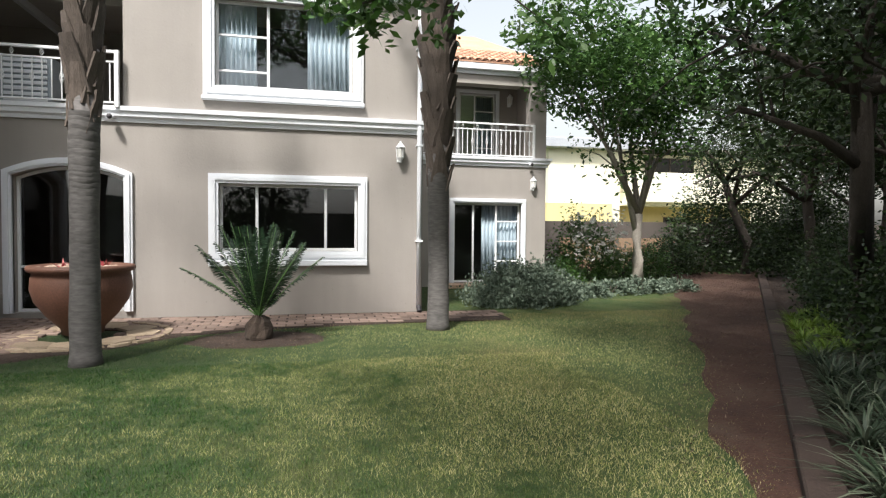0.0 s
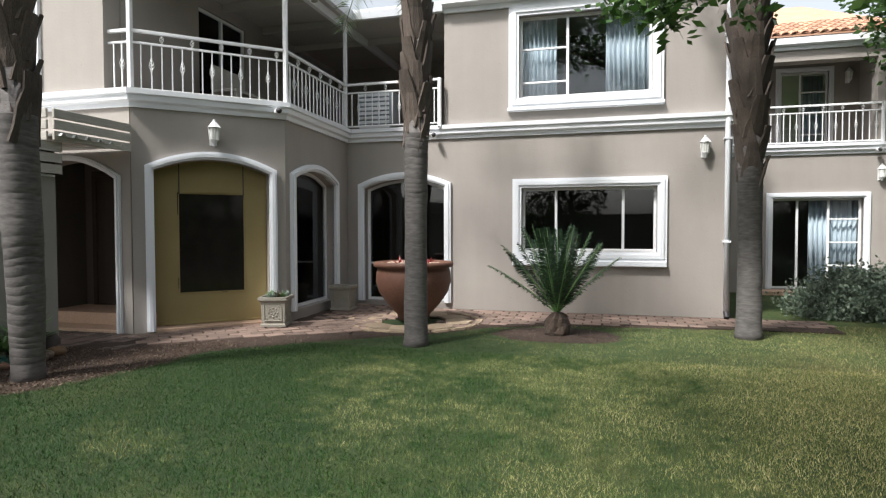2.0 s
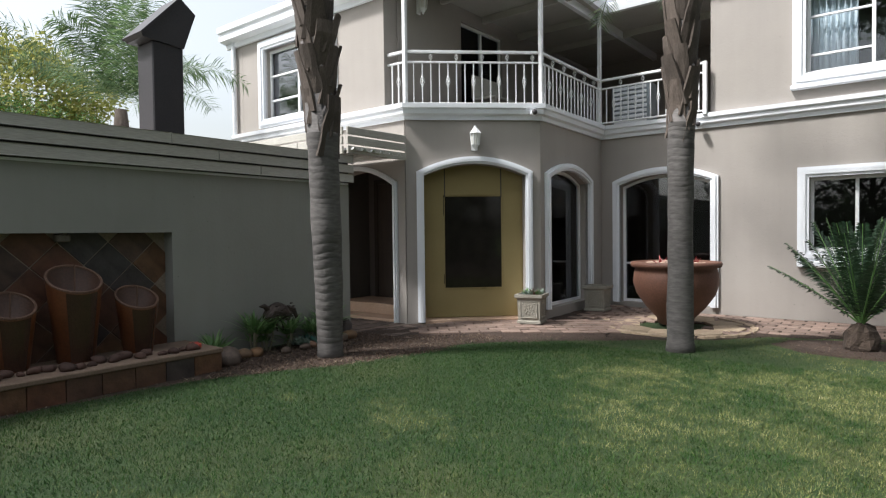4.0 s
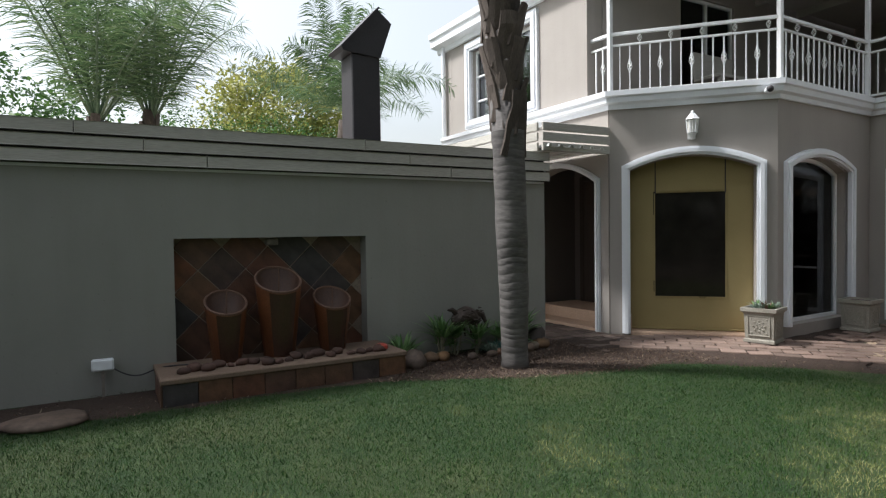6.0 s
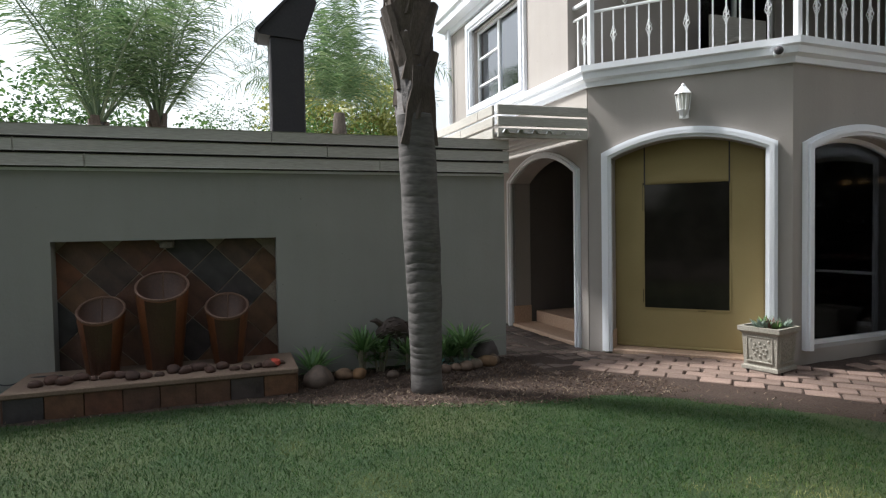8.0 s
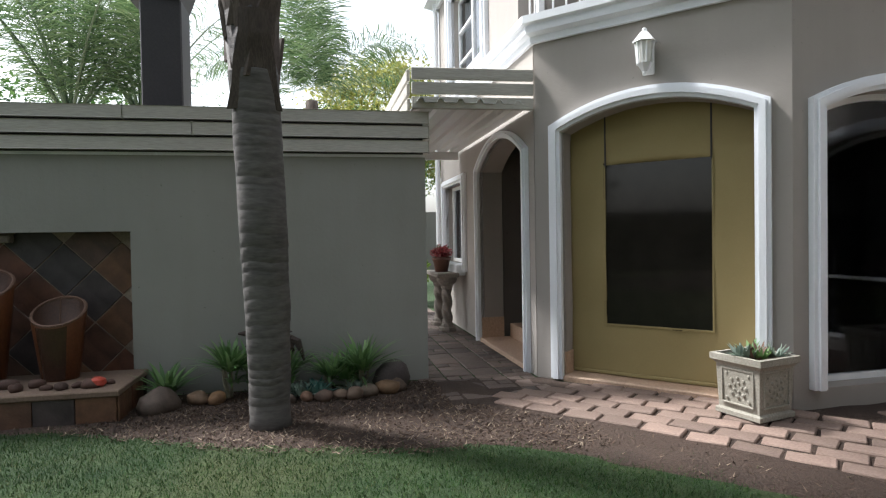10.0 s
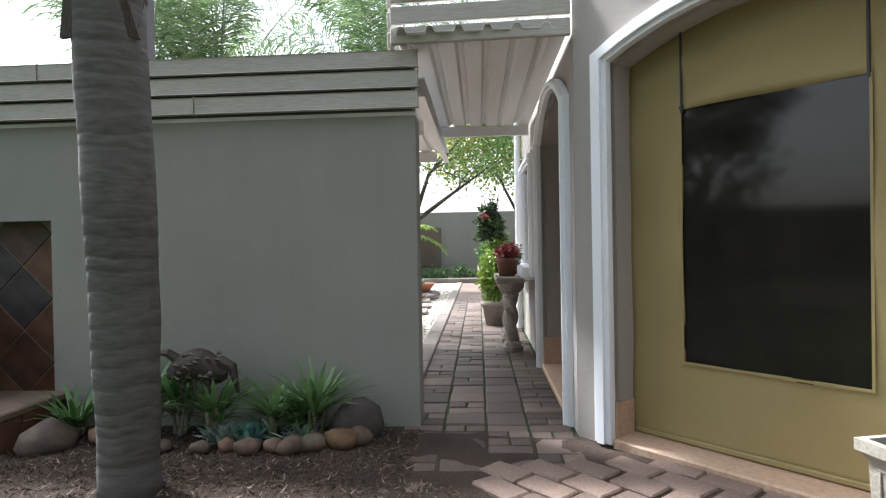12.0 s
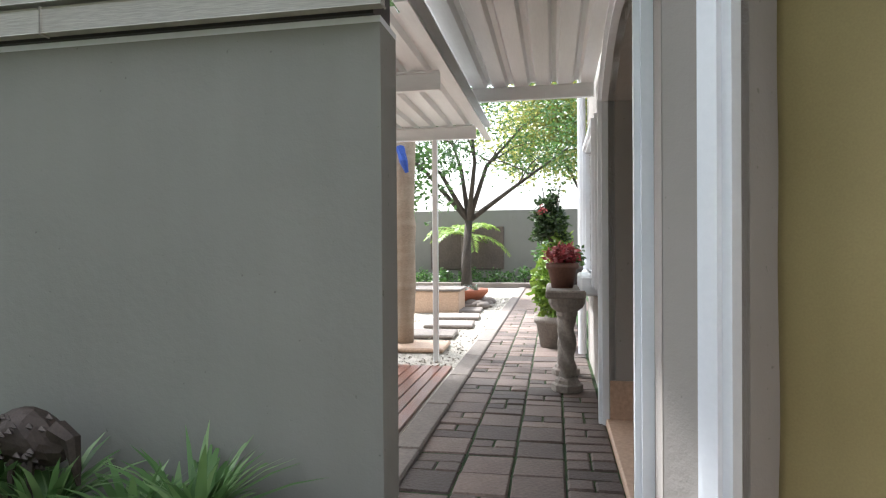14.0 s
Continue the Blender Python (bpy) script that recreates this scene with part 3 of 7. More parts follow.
nt.links.new(mix(nt, ramp(nt, patch, [(0.45, (0, 0, 0)), (0.64, (1, 1, 1))]), c_isl, c_dry_sunlit), b.inputs["Base Color"])
b.inputs["Specular IOR Level"].default_value = 0.2
M_BLADE = m
rng = np.random.default_rng(4)


def blades(name, xs, ys, hmin, hmax, width, mat, label, category, lean=0.5, lift=-0.010):
    n = len(xs)
    z = np.array([ground_z(x, y) for x, y in zip(xs, ys)]) + lift
    h = rng.uniform(hmin, hmax, n)
    a = rng.uniform(0, 2 * np.pi, n)
    w = width * rng.uniform(0.6, 1.3, n)
    tx, ty = rng.normal(0, lean, n) * h, rng.normal(0, lean, n) * h
    vs = np.empty((n, 3, 3))
    for k, s in ((0, -1), (1, 1)):
        vs[:, k] = np.stack([xs + s * w * np.cos(a), ys + s * w * np.sin(a), z], 1)
    vs[:, 2] = np.stack([xs + tx, ys + ty, z + h], 1)
    me = bpy.data.meshes.new(name)
    me.vertices.add(3 * n)
    me.vertices.foreach_set("co", vs.ravel())
    me.loops.add(3 * n)
    me.loops.foreach_set("vertex_index", np.arange(3 * n, dtype=np.int32))
    me.polygons.add(n)
    me.polygons.foreach_set("loop_start", np.arange(0, 3 * n, 3, dtype=np.int32))
    me.update(calc_edges=True)
    return tagged(part(name, me, mat), label, category, kind="stuff")


px, py = [], []
cand = np.concatenate([np.stack([rng.uniform(-5.4, 8, 430000), rng.uniform(-2.2, 11.6, 430000)], 1), np.stack([rng.uniform(-5.3, 3, 430000), rng.uniform(-2.2, 5.6, 430000)], 1)])
for x, y in cand:
    k = random.choice((0.05, 0.05, 0.05, 0.24, 0.24, 0.55 if x > 1.2 else 0.1))
    if on_lawn(x + random.gauss(0, k), y + random.gauss(0, k)) and y < 8.7 and math.hypot(x - POT[0], y - POT[1]) > 1.02:
        px.append(x), py.append(y)
blades("grass", np.array(px), np.array(py), 0.010, 0.032, 0.0023, M_BLADE, "short-cut green and straw-dry lawn grass", "grass")

# dead leaves and grit on path and soil
m, nt, b = shader("dead_leaf", (0.2, 0.1, 0.05), 0.8)
geo = nt.nodes.new("ShaderNodeNewGeometry")
nt.links.new(ramp(nt, geo.outputs["Random Per Island"], [(0.0, (0.032, 0.016, 0.009)), (0.7, (0.078, 0.045, 0.027)), (1.0, (0.24, 0.19, 0.135))]), b.inputs["Base Color"])
M_LITTER = m
lx, ly = [], []
for x, y in np.concatenate([np.stack([rng.uniform(-5.8, 14, 90000), rng.uniform(-2, 16, 90000)], 1), np.stack([rng.uniform(-5.7, -3.9, 14000), rng.uniform(1.8, 5.2, 14000)], 1)]):
    if (path_side(x, y) < 0.25 and kerb_side(x, y) > 0.02 and y > 0) or (x < soil_left(y) + 0.05 and BX < x and y < 4.4) or (-4.9 < x < 2 and 4.3 < y < min(7.9, pave_y(x) + 0.05) and path_side(x, y) > 0.3 and not on_lawn(x, y)):
        lx.append(x), ly.append(y)
blades("leaf_litter", np.array(lx), np.array(ly), 0.008, 0.020, 0.0055, M_LITTER, "scattered dry leaves and chippings", "litter", 1.6, 0.006)

# ---- paving ----
def piece_mesh(w, d, h=0.05, bev=0.008):
    bm = bmesh.new()
    box(bm, -w / 2, -d / 2, -h, w / 2, d / 2, 0, bev)
    me = bpy.data.meshes.new("brick")
    bm.to_mesh(me)
    bm.free()
    return me


def bed(name, label, mat=M_SOIL):
    ob = thing(name, pose(0, 0, 0), label, "paving", kind="structure")
    return ob


BRICK = [piece_mesh(0.256, 0.152), piece_mesh(0.238, 0.158), piece_mesh(0.262, 0.142)]
for me in BRICK:
    me.materials.append(M_PAVER)
front_paving = bed("paving", "weathered pinkish clay paving along the house")
count = 0
# along the bay corner, rows parallel to the wall
da = Vector((math.cos(radians(A1_ANG)), math.sin(radians(A1_ANG))))
dn = Vector((da.y, -da.x))
done = []
for row in range(6):
    for col in range(-3, 12):
        p = Vector(C0) + da * (0.12 + 0.270 * col + (0.13 if row % 2 else 0)) + dn * (0.07 + 0.166 * row)
        if p.y > pave_y(p.x) + 0.12 and p.y < 8.3 and p.x < -3.0 and p.y > 4.75 and p.x > -5.2:
            ob = part("brick", BRICK[(row + col) % 3], None, front_paving)
            ob.matrix_world = pose(p.x + random.uniform(-.006, .006), p.y + random.uniform(-.006, .006), ground_z(p.x, p.y) + 0.018 + random.uniform(-0.004, 0.004), random.uniform(-1, 1), random.uniform(-1, 1), A1_ANG + random.uniform(-5, 5))
            done.append((p.x, p.y))
            count += 1
for row in range(11):
    for col in range(-9, 30):
        x, y = -3.95 + 0.270 * col + (0.13 if row % 2 else 0), D - 0.13 - 0.166 * row
        if x > 3.6 or y < pave_y(x) + 0.07 or x < C1[0] + 0.12 or (y < 7.0 and x < -4.0) or math.hypot(x - POT[0], y - POT[1]) < 0.45:
            continue
        if any(abs(x - a) < 0.22 and abs(y - c) < 0.20 for a, c in done):
            continue
        if count >= 300:
            break
        ob = part("brick", BRICK[(row + col) % 3], None, front_paving)
        ob.matrix_world = pose(x + random.uniform(-.006, .006), y + random.uniform(-.006, .006), ground_z(x, y) + 0.016 + random.uniform(-0.004, 0.004), random.uniform(-1, 1), random.uniform(-1, 1), random.uniform(-3, 3))
        count += 1
structure("paving_sand", boxes((C1[0] + 0.02, 8.0, -0.05, 3.4, D, 0.010)), M_SOIL, "earth joints between the pavers", "paving")

# mixed cobbles of the passage, three tracks wide
def passage_pt(u, v):
    """u metres inwards from the bay corner, v metres from the house wall."""
    a = radians(LW_ANG)
    return C0[0] - u * math.cos(a) + v * math.sin(a), C0[1] - u * math.sin(a) - v * math.cos(a)


passage = bed("passage_paving", "grey-brown cement cobble paving in mixed sizes")
COB = {}
def cobble(u, v, w, d, turn=0.0):
    key = (round(w, 2), round(d, 2))
    if key not in COB:
        COB[key] = piece_mesh(w - 0.007, d - 0.007, 0.06, 0.009)
        COB[key].materials.append(M_COBBLE)
    x, y = passage_pt(u + w / 2, v + d / 2)
    ob = part("cobble", COB[key], None, passage)
    ob.matrix_world = pose(x, y, 0.062 + random.uniform(-0.004, 0.004), random.uniform(-1, 1), random.uniform(-1, 1), LW_ANG + turn + random.uniform(-1.2, 1.2))
u = -0.85
n = 0
while u < 8.6 and n < 300:
    for tr in range(4):
        v0 = 0.02 + tr * 0.262
        k = random.random()
        if k < 0.45:
            cobble(u, v0, 0.26, 0.26); n += 1
        elif k < 0.75:
            cobble(u, v0, 0.13, 0.26); cobble(u + 0.13, v0, 0.13, 0.13); cobble(u + 0.13, v0 + 0.13, 0.13, 0.13); n += 3
        else:
            cobble(u, v0, 0.13, 0.13); cobble(u, v0 + 0.13, 0.13, 0.13); cobble(u + 0.13, v0, 0.13, 0.26); n += 3
    u += 0.262
sb = part("joint_sand", boxes((-12.6, 4.2, -0.05, -4.9, 5.33, 0.048)), M_SOIL, passage)

# ---- windows and doors ----
def bar(bm, x0, z0, x1, z1, y0, y1, bev=0.004):
    box(bm, x0, y0, z0, x1, y1, z1, bev)


def window(name, m, u0, u1, z0, z1, mullions, transoms, label, frame_w=0.045, depth=0.10, pane=None, kind="window", rise=0.0):
    """A window set into its wall: frame, bars and panes. transoms: (u_from, u_to, z)."""
    w = thing(name, m, label, kind, kind="structure")
    if rise:
        bm = bmesh.new()
        ring(bm, u0 + frame_w, u1 - frame_w, z0 + frame_w, z1 - frame_w, rise, frame_w * 0.98, depth, depth + 0.05, True)
        part("window_frame", bm, M_WHITE, w)
    else:
        bm = boxes((u0, depth, z0, u0 + frame_w, depth + 0.05, z1), (u1 - frame_w, depth, z0, u1, depth + 0.05, z1), (u0 + frame_w, depth, z0, u1 - frame_w, depth + 0.05, z0 + frame_w), (u0 + frame_w, depth, z1 - frame_w, u1 - frame_w, depth + 0.05, z1), bevel=0.004)
        part("window_frame", bm, M_WHITE, w)
    for u in mullions:
        part("mullion", boxes((u - 0.022, depth - 0.006, z0 + frame_w, u + 0.022, depth + 0.044, z1 - frame_w), bevel=0.004), M_WHITE, w)
    for a, c, z in transoms:
        part("glazing_bar", boxes((a, depth - 0.004, z - 0.016, c, depth + 0.04, z + 0.016), bevel=0.004), M_WHITE, w)
    us = [u0 + frame_w * 0.5] + list(mullions) + [u1 - frame_w * 0.5]
    for a, c in zip(us, us[1:]):
        bm = bmesh.new()
        if rise:
            top = lambda q: z1 - 0.01 + rise * (1 - (2 * (q - u0) / (u1 - u0) - 1) ** 2)
            k = 8
            ps = [(a, z0 + 0.02), (c, z0 + 0.02)] + [(c + (a - c) * i / k, top(c + (a - c) * i / k)) for i in range(k + 1)]
        else:
            ps = [(a, z0 + 0.02), (c, z0 + 0.02), (c, z1 - 0.02), (a, z1 - 0.02)]
        prism(bm, ps, depth + 0.022, depth + 0.028)
        ob = part("pane", bm, pane or M_PANE, w)
        ob.visible_shadow = False
    return w


def curtain(name, m, u0, u1, z0, z1, label, mat=None, y=0.24, folds=11):
    me = bpy.data.meshes.new(name)
    n = folds * 6
    vs, fs = [], []
    for i in range(n + 1):
        u = u0 + (u1 - u0) * i / n
        o = 0.035 * math.sin(2 * math.pi * i / 6) + 0.012 * math.sin(i * 1.7)
        vs += [(u, y + o, z0), (u + 0.01 * math.sin(i), y + o * 0.8, z1)]
    for i in range(n):
        fs.append((2 * i, 2 * i + 2, 2 * i + 3, 2 * i + 1))
    me.from_pydata(vs, [], fs)
    ob = smooth(part(name, me, mat or M_CURTAIN))
    ob.matrix_world = m
    s = ob.modifiers.new("thick", "SOLIDIFY")
    s.thickness = 0.004
    return tagged(ob, label, "curtain")


MF, MA1, MA2 = pose(FX, D, 0), pose(*C0, 0, 0, 0, A1_ANG), pose(*C1, 0, 0, 0, A2_ANG)
MLW, MAN = pose(LWX, LWY, 0, 0, 0, LW_ANG), pose(BX2, D2, 0)
u0, u1, z0, z1, _ = LWIN
window("window_1", MF, u0, u1, z0, z1, [u0 + 0.57, u1 - 0.52], [], "wide white-framed window of three dark panes")
u0, u1, z0, z1, _ = UWIN
um = u0 + 0.80
window("window_2", MF, u0, u1, z0, z1, [um], [(u0 + 0.04, um, z0 + 0.27), (u0 + 0.04, um, z1 - 0.54)], "white-framed upper window with a barred casement")
curtain("curtain", MF, u0 + 0.02, u0 + 0.62, 3.5, 5.02, "pale blue-grey curtain behind the upper window", folds=8)
curtain("curtain", MF, u1 - 0.72, u1 - 0.02, 3.5, 5.02, "pale blue curtain behind the upper window", folds=9)
# unseen near-black walls added close behind the panes to keep them dark
structure("room_back_lower", boxes((-1.9, D + 1.5, 0.02, 1.9, D + 1.55, 2.85), (-4.25, D + 2.6, 0.02, -1.9, D + 2.65, 2.85)), M_INSIDE, "near-black backing wall added behind the living room panes", "wall")
structure("room_back", boxes((-2.3, D + 1.6, 3.05, 1.9, D + 1.65, 5.1)), M_INSIDE, "near-black backing wall added behind the upper panes", "wall")
u0, u1, z0, z1, rise = A3
window("window_3", MF, u0, u1, z0, z1, [], [(u0 + 0.04, u1 - 0.04, 0.80)], "tall arched dark window", depth=0.14, rise=rise)
u0, u1, z0, z1, rise = A2_OPEN
window("window_4", MA2, u0, u1, z0, z1, [], [], "tall arched dark double window", depth=0.14, rise=rise)
u0, u1, z0, z1, _ = UW_OPEN
um = u0 + 0.80
window("window_5", MLW, u0, u1, z0, z1, [um], [(u0 + 0.04, um, z0 + 0.33), (u0 + 0.04, um, z1 - 0.46)], "white-framed upper window of the wing", pane=M_PANE_BRIGHT)
curtain("curtain", MLW, u0 + 0.02, u1 - 0.02, 3.35, 4.7, "pale curtain behind the wing's upper window", folds=20, y=0.24)
u0, u1, z0, z1, _ = PW_OPEN
window("window_6", MLW, u0, u1, z0, z1, [(u0 + u1) / 2], [], "white-framed passage window")
structure("sill_passage_window", boxes((-0.15, -0.14, 0.80, 1.2, 0, 0.95), bevel=0.015), M_TRIM, "thick white sill under the passage window", "sill").matrix_world = MLW @ pose(u0, 0, 0)
u0, u1, z0, z1, _ = SD
window("door_1", MAN, u0, u1, z0, z1, [u0 + 0.52, u0 + 1.12], [(u0 + 1.14, u1 - 0.04, 0.62), (u0 + 1.14, u1 - 0.04, 1.12), (u0 + 1.14, u1 - 0.04, 1.62)], "white-framed sliding garden door with a curtain", kind="door")
curtain("curtain", MAN, u0 + 0.78, u1 - 0.03, 0.2, 2.1, "sheer white curtain behind the sliding door", folds=10)
structure("annex_room_back", boxes((2.3, 15.2, -0.1, 6.2, 15.3, 3.0)), M_INSIDE, "near-black backing wall added behind the door glass", "wall")
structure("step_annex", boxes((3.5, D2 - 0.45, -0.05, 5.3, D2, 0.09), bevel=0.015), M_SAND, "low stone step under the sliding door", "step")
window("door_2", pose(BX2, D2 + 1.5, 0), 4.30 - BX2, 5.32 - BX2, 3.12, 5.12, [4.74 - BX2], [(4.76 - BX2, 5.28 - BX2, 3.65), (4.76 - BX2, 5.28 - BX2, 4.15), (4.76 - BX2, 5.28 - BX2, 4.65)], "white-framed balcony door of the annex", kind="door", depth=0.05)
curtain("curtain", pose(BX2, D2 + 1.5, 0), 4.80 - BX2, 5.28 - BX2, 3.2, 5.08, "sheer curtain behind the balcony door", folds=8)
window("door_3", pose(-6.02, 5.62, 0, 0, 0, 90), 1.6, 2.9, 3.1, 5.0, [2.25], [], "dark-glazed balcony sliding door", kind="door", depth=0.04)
structure("balcony_room_back", boxes((-7.4, 5.75, 3.05, -7.3, 10, 5.2)), M_INSIDE, "near-black backing wall added behind the door glass", "wall")

# chandelier in the dining room, lit
M_BRASS = mottled("aged_brass", (0.20, 0.13, 0.05), (0.30, 0.20, 0.08), 6, 0.4, metal=0.8)
M_BULB, _nt, _b = shader("lit_bulb", (0.9, 0.6, 0.3), 0.4)
_b.inputs["Emission Color"].default_value, _b.inputs["Emission Strength"].default_value = (1.0, 0.55, 0.2, 1), 3.0
chan = thing("chandelier", pose(-5.61, 9.65, 1.95), "lit brass chandelier with small warm bulbs in the dining room", "chandelier")
bm = bmesh.new()
bmesh.ops.create_cone(bm, segments=8, radius1=0.012, radius2=0.012, depth=0.92, cap_ends=True, matrix=Matrix.Translation((0, 0, 0.44)))
bmesh.ops.create_uvsphere(bm, u_segments=10, v_segments=8, radius=0.06, matrix=Matrix.Translation((0, 0, -0.02)))
part("stem", bm, M_BRASS, chan)
for i in range(6):
    a = math.pi / 3 * i
    c, q = math.cos(a), math.sin(a)
    bm = bmesh.new()
    for (r0, h0), (r1, h1) in (((0.05, -0.02), (0.14, -0.06)), ((0.14, -0.06), (0.23, 0.0))):
        d = Vector(((r1 - r0) * c, (r1 - r0) * q, h1 - h0))
        bmesh.ops.create_cone(bm, segments=6, radius1=0.009, radius2=0.009, depth=d.length, cap_ends=True, matrix=Matrix.Translation(((r0 + r1) / 2 * c, (r0 + r1) / 2 * q, (h0 + h1) / 2)) @ d.to_track_quat("Z", "Y").to_matrix().to_4x4())
    arm = part("arm", bm, M_BRASS, chan)
    bm = bmesh.new()
    bmesh.ops.create_uvsphere(bm, u_segments=8, v_segments=6, radius=0.022, matrix=Matrix.Translation((0.23 * c, 0.23 * q, 0.045)) @ Matrix.Diagonal((1, 1, 1.7, 1)))
    part("bulb", bm, M_BULB, arm, "small warm bulb")

# porch behind the passage arch
PU0, PU1 = P_OPEN[0], P_OPEN[1]
pw = boxes((PU0 - 0.1, 1.15, 0, PU1 + 0.1, 1.25, 2.9))
# porch plaster far darker than the house walls: its shade is in the colour
M_PORCH_SHADE = plaster("porch_shade_plaster", (0.13, 0.115, 0.105))
structure("porch_back", pw, M_PORCH_SHADE, "porch back wall with shade in its plaster colour", "wall").matrix_world = MLW
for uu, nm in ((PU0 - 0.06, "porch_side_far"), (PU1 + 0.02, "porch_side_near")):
    structure(nm, boxes((uu, 0.29, 0, uu + 0.05, 1.15, 2.8)), M_PORCH_SHADE, "porch side wall with shade in its plaster colour", "wall").matrix_world = MLW
structure("porch_floor", boxes((PU0, -0.02, -0.02, PU1, 0.35, 0.10), bevel=0.008), M_SAND, "sand-coloured tiled porch threshold", "step").matrix_world = MLW
structure("porch_step", boxes((PU0 + 0.02, 0.35, -0.02, PU1 - 0.02, 1.14, 0.26), bevel=0.008), M_SAND, "sand-coloured tiled porch step", "step").matrix_world = MLW
for uu in (PU0 + 0.004, PU1 - 0.016):
    structure("porch_skirting", boxes((uu, 0.005, 0.10, uu + 0.012, 0.28, 0.34)), M_SAND, "sand-coloured tile skirting in the porch", "skirting").matrix_world = MLW
pd = thing("porch_door", MLW @ pose((PU0 + PU1) / 2 - 0.1, 1.08, 0.26), "dark stained timber front door", "door")
part("door_frame", boxes((-0.55, 0, 0, -0.47, 0.06, 2.05), (0.47, 0, 0, 0.55, 0.06, 2.05), (-0.47, 0, 1.97, 0.47, 0.06, 2.05), bevel=0.006), mottled("dark_timber", (0.024, 0.016, 0.012), (0.045, 0.03, 0.02), 3, 0.5, 60, 0.3, 0.004, (6, 6, 0.5)), pd)
part("leaf", boxes((-0.47, 0.012, 0, 0.47, 0.05, 1.97), bevel=0.006), bpy.data.materials["dark_timber"], pd)

# ---- canvas blind in the bay's arch ----
blind = thing("canvas_blind", MA1 @ pose(0, 0.19, 0), "mustard canvas blind with a dark clear window", "blind")
u0, u1, z0, z1, rise = A1_OPEN
WU0, WU1, WZ0, WZ1 = 0.571, 1.419, 0.55, 1.905


def cloth(bm, x0, x1, za, zb, n=10, k=10, top=None):
    """A slightly rippled sheet."""
    g = [[bm.verts.new((x0 + (x1 - x0) * i / n, 0.018 * noise.noise(((x0 + (x1 - x0) * i / n) * 3, (za + (zb - za) * j / k) * 2.2, 1)), za + ((top(x0 + (x1 - x0) * i / n) if top else zb) - za) * j / k)) for i in range(n + 1)] for j in range(k + 1)]
    for j in range(k):
        for i in range(n):
            bm.faces.new((g[j][i], g[j][i + 1], g[j + 1][i + 1], g[j + 1][i]))


top = lambda q: z1 + rise * (1 - (2 * (q - u0) / (u1 - u0) - 1) ** 2) + 0.02
bm = bmesh.new()
cols, rows = (u0 - 0.01, WU0, WU1, u1 + 0.01), (0.12, WZ0, WZ1)
for i in range(3):
    for j in range(3):
        if (i, j) == (1, 1):
            continue
        cloth(bm, cols[i], cols[i + 1], rows[j], WZ1 if j == 1 else WZ0, 10, 12, top if j == 2 else None)
bmesh.ops.remove_doubles(bm, verts=bm.verts, dist=0.001)
ob = smooth(part("canvas", bm, M_CANVAS, blind))
ob.modifiers.new("thick", "SOLIDIFY").thickness = 0.004
part("clear_window", boxes((WU0 - 0.02, 0.004, WZ0 - 0.02, WU1 + 0.02, 0.008, WZ1 + 0.02)), M_CLEAR, blind, "dark clear vinyl window")
for a in (WU0 - 0.004, WU1 - 0.008):
    part("strap", boxes((a, -0.018, WZ1 - 0.02, a + 0.013, -0.008, z1 + rise * 0.75), bevel=0.003), M_BLACK, blind, "black pull strap")
for bx in ((WU0 - 0.012, WZ0 - 0.012, WU1 + 0.012, WZ0), (WU0 - 0.012, WZ0, WU0, WZ1), (WU1, WZ0, WU1 + 0.012, WZ1)):
    part("hem", boxes((bx[0], -0.014, bx[1], bx[2], -0.008, bx[3])), M_CANVAS, blind)
part("bottom_batten", boxes((u0 + 0.01, -0.014, 0.11, u1 - 0.01, 0.014, 0.14), bevel=0.006), M_CANVAS, blind)
structure("bay_threshold", boxes((u0, -0.03, -0.1, u1, 0.28, 0.105), bevel=0.01), M_SAND, "sand-coloured tile threshold under the arch", "step").matrix_world = MA1
for uu in (u0 + 0.002, u1 - 0.014):
    structure("bay_skirting", boxes((uu, 0.0, 0.106, uu + 0.012, 0.17, 0.30)), M_SAND, "sand-coloured tile skirting in the arch", "skirting").matrix_world = MA1

# ---- balcony railing ----
def tube(bm, a, b, r, seg=8):
    a, b = Vector(a), Vector(b)
    d = b - a
    bmesh.ops.create_cone(bm, segments=seg, radius1=r, radius2=r, depth=d.length, cap_ends=True, matrix=Matrix.Translation((a + b) / 2) @ d.to_track_quat("Z", "Y").to_matrix().to_4x4())


def basket_mesh():
    """A twisted iron basket: four bowed strands."""
    bm = bmesh.new()
    for s in range(4):
        pts = []
        for i in range(9):
            t = i / 8
            a = s * math.pi / 2 + t * math.pi * 1.3
            rr = 0.006 + 0.026 * math.sin(math.pi * t)
            pts.append((rr * math.cos(a), rr * math.sin(a), -0.075 + 0.15 * t))
        for p, q in zip(pts, pts[1:]):
            tube(bm, p, q, 0.0045, 4)
    for z in (-0.078, 0.078):
        bmesh.ops.create_uvsphere(bm, u_segments=8, v_segments=5, radius=0.014, matrix=Matrix.Translation((0, 0, z)))
    me = bpy.data.meshes.new("basket")
    bm.to_mesh(me)
    bm.free()
    me.materials.append(M_WHITE)
    return me


BASKET = basket_mesh()


def upright_mesh(h, r=0.008):
    bm = bmesh.new()
    box(bm, -r, -r, 0, r, r, h)
    me = bpy.data.meshes.new("baluster")
    bm.to_mesh(me)
    bm.free()
    me.materials.append(M_WHITE)
    return me


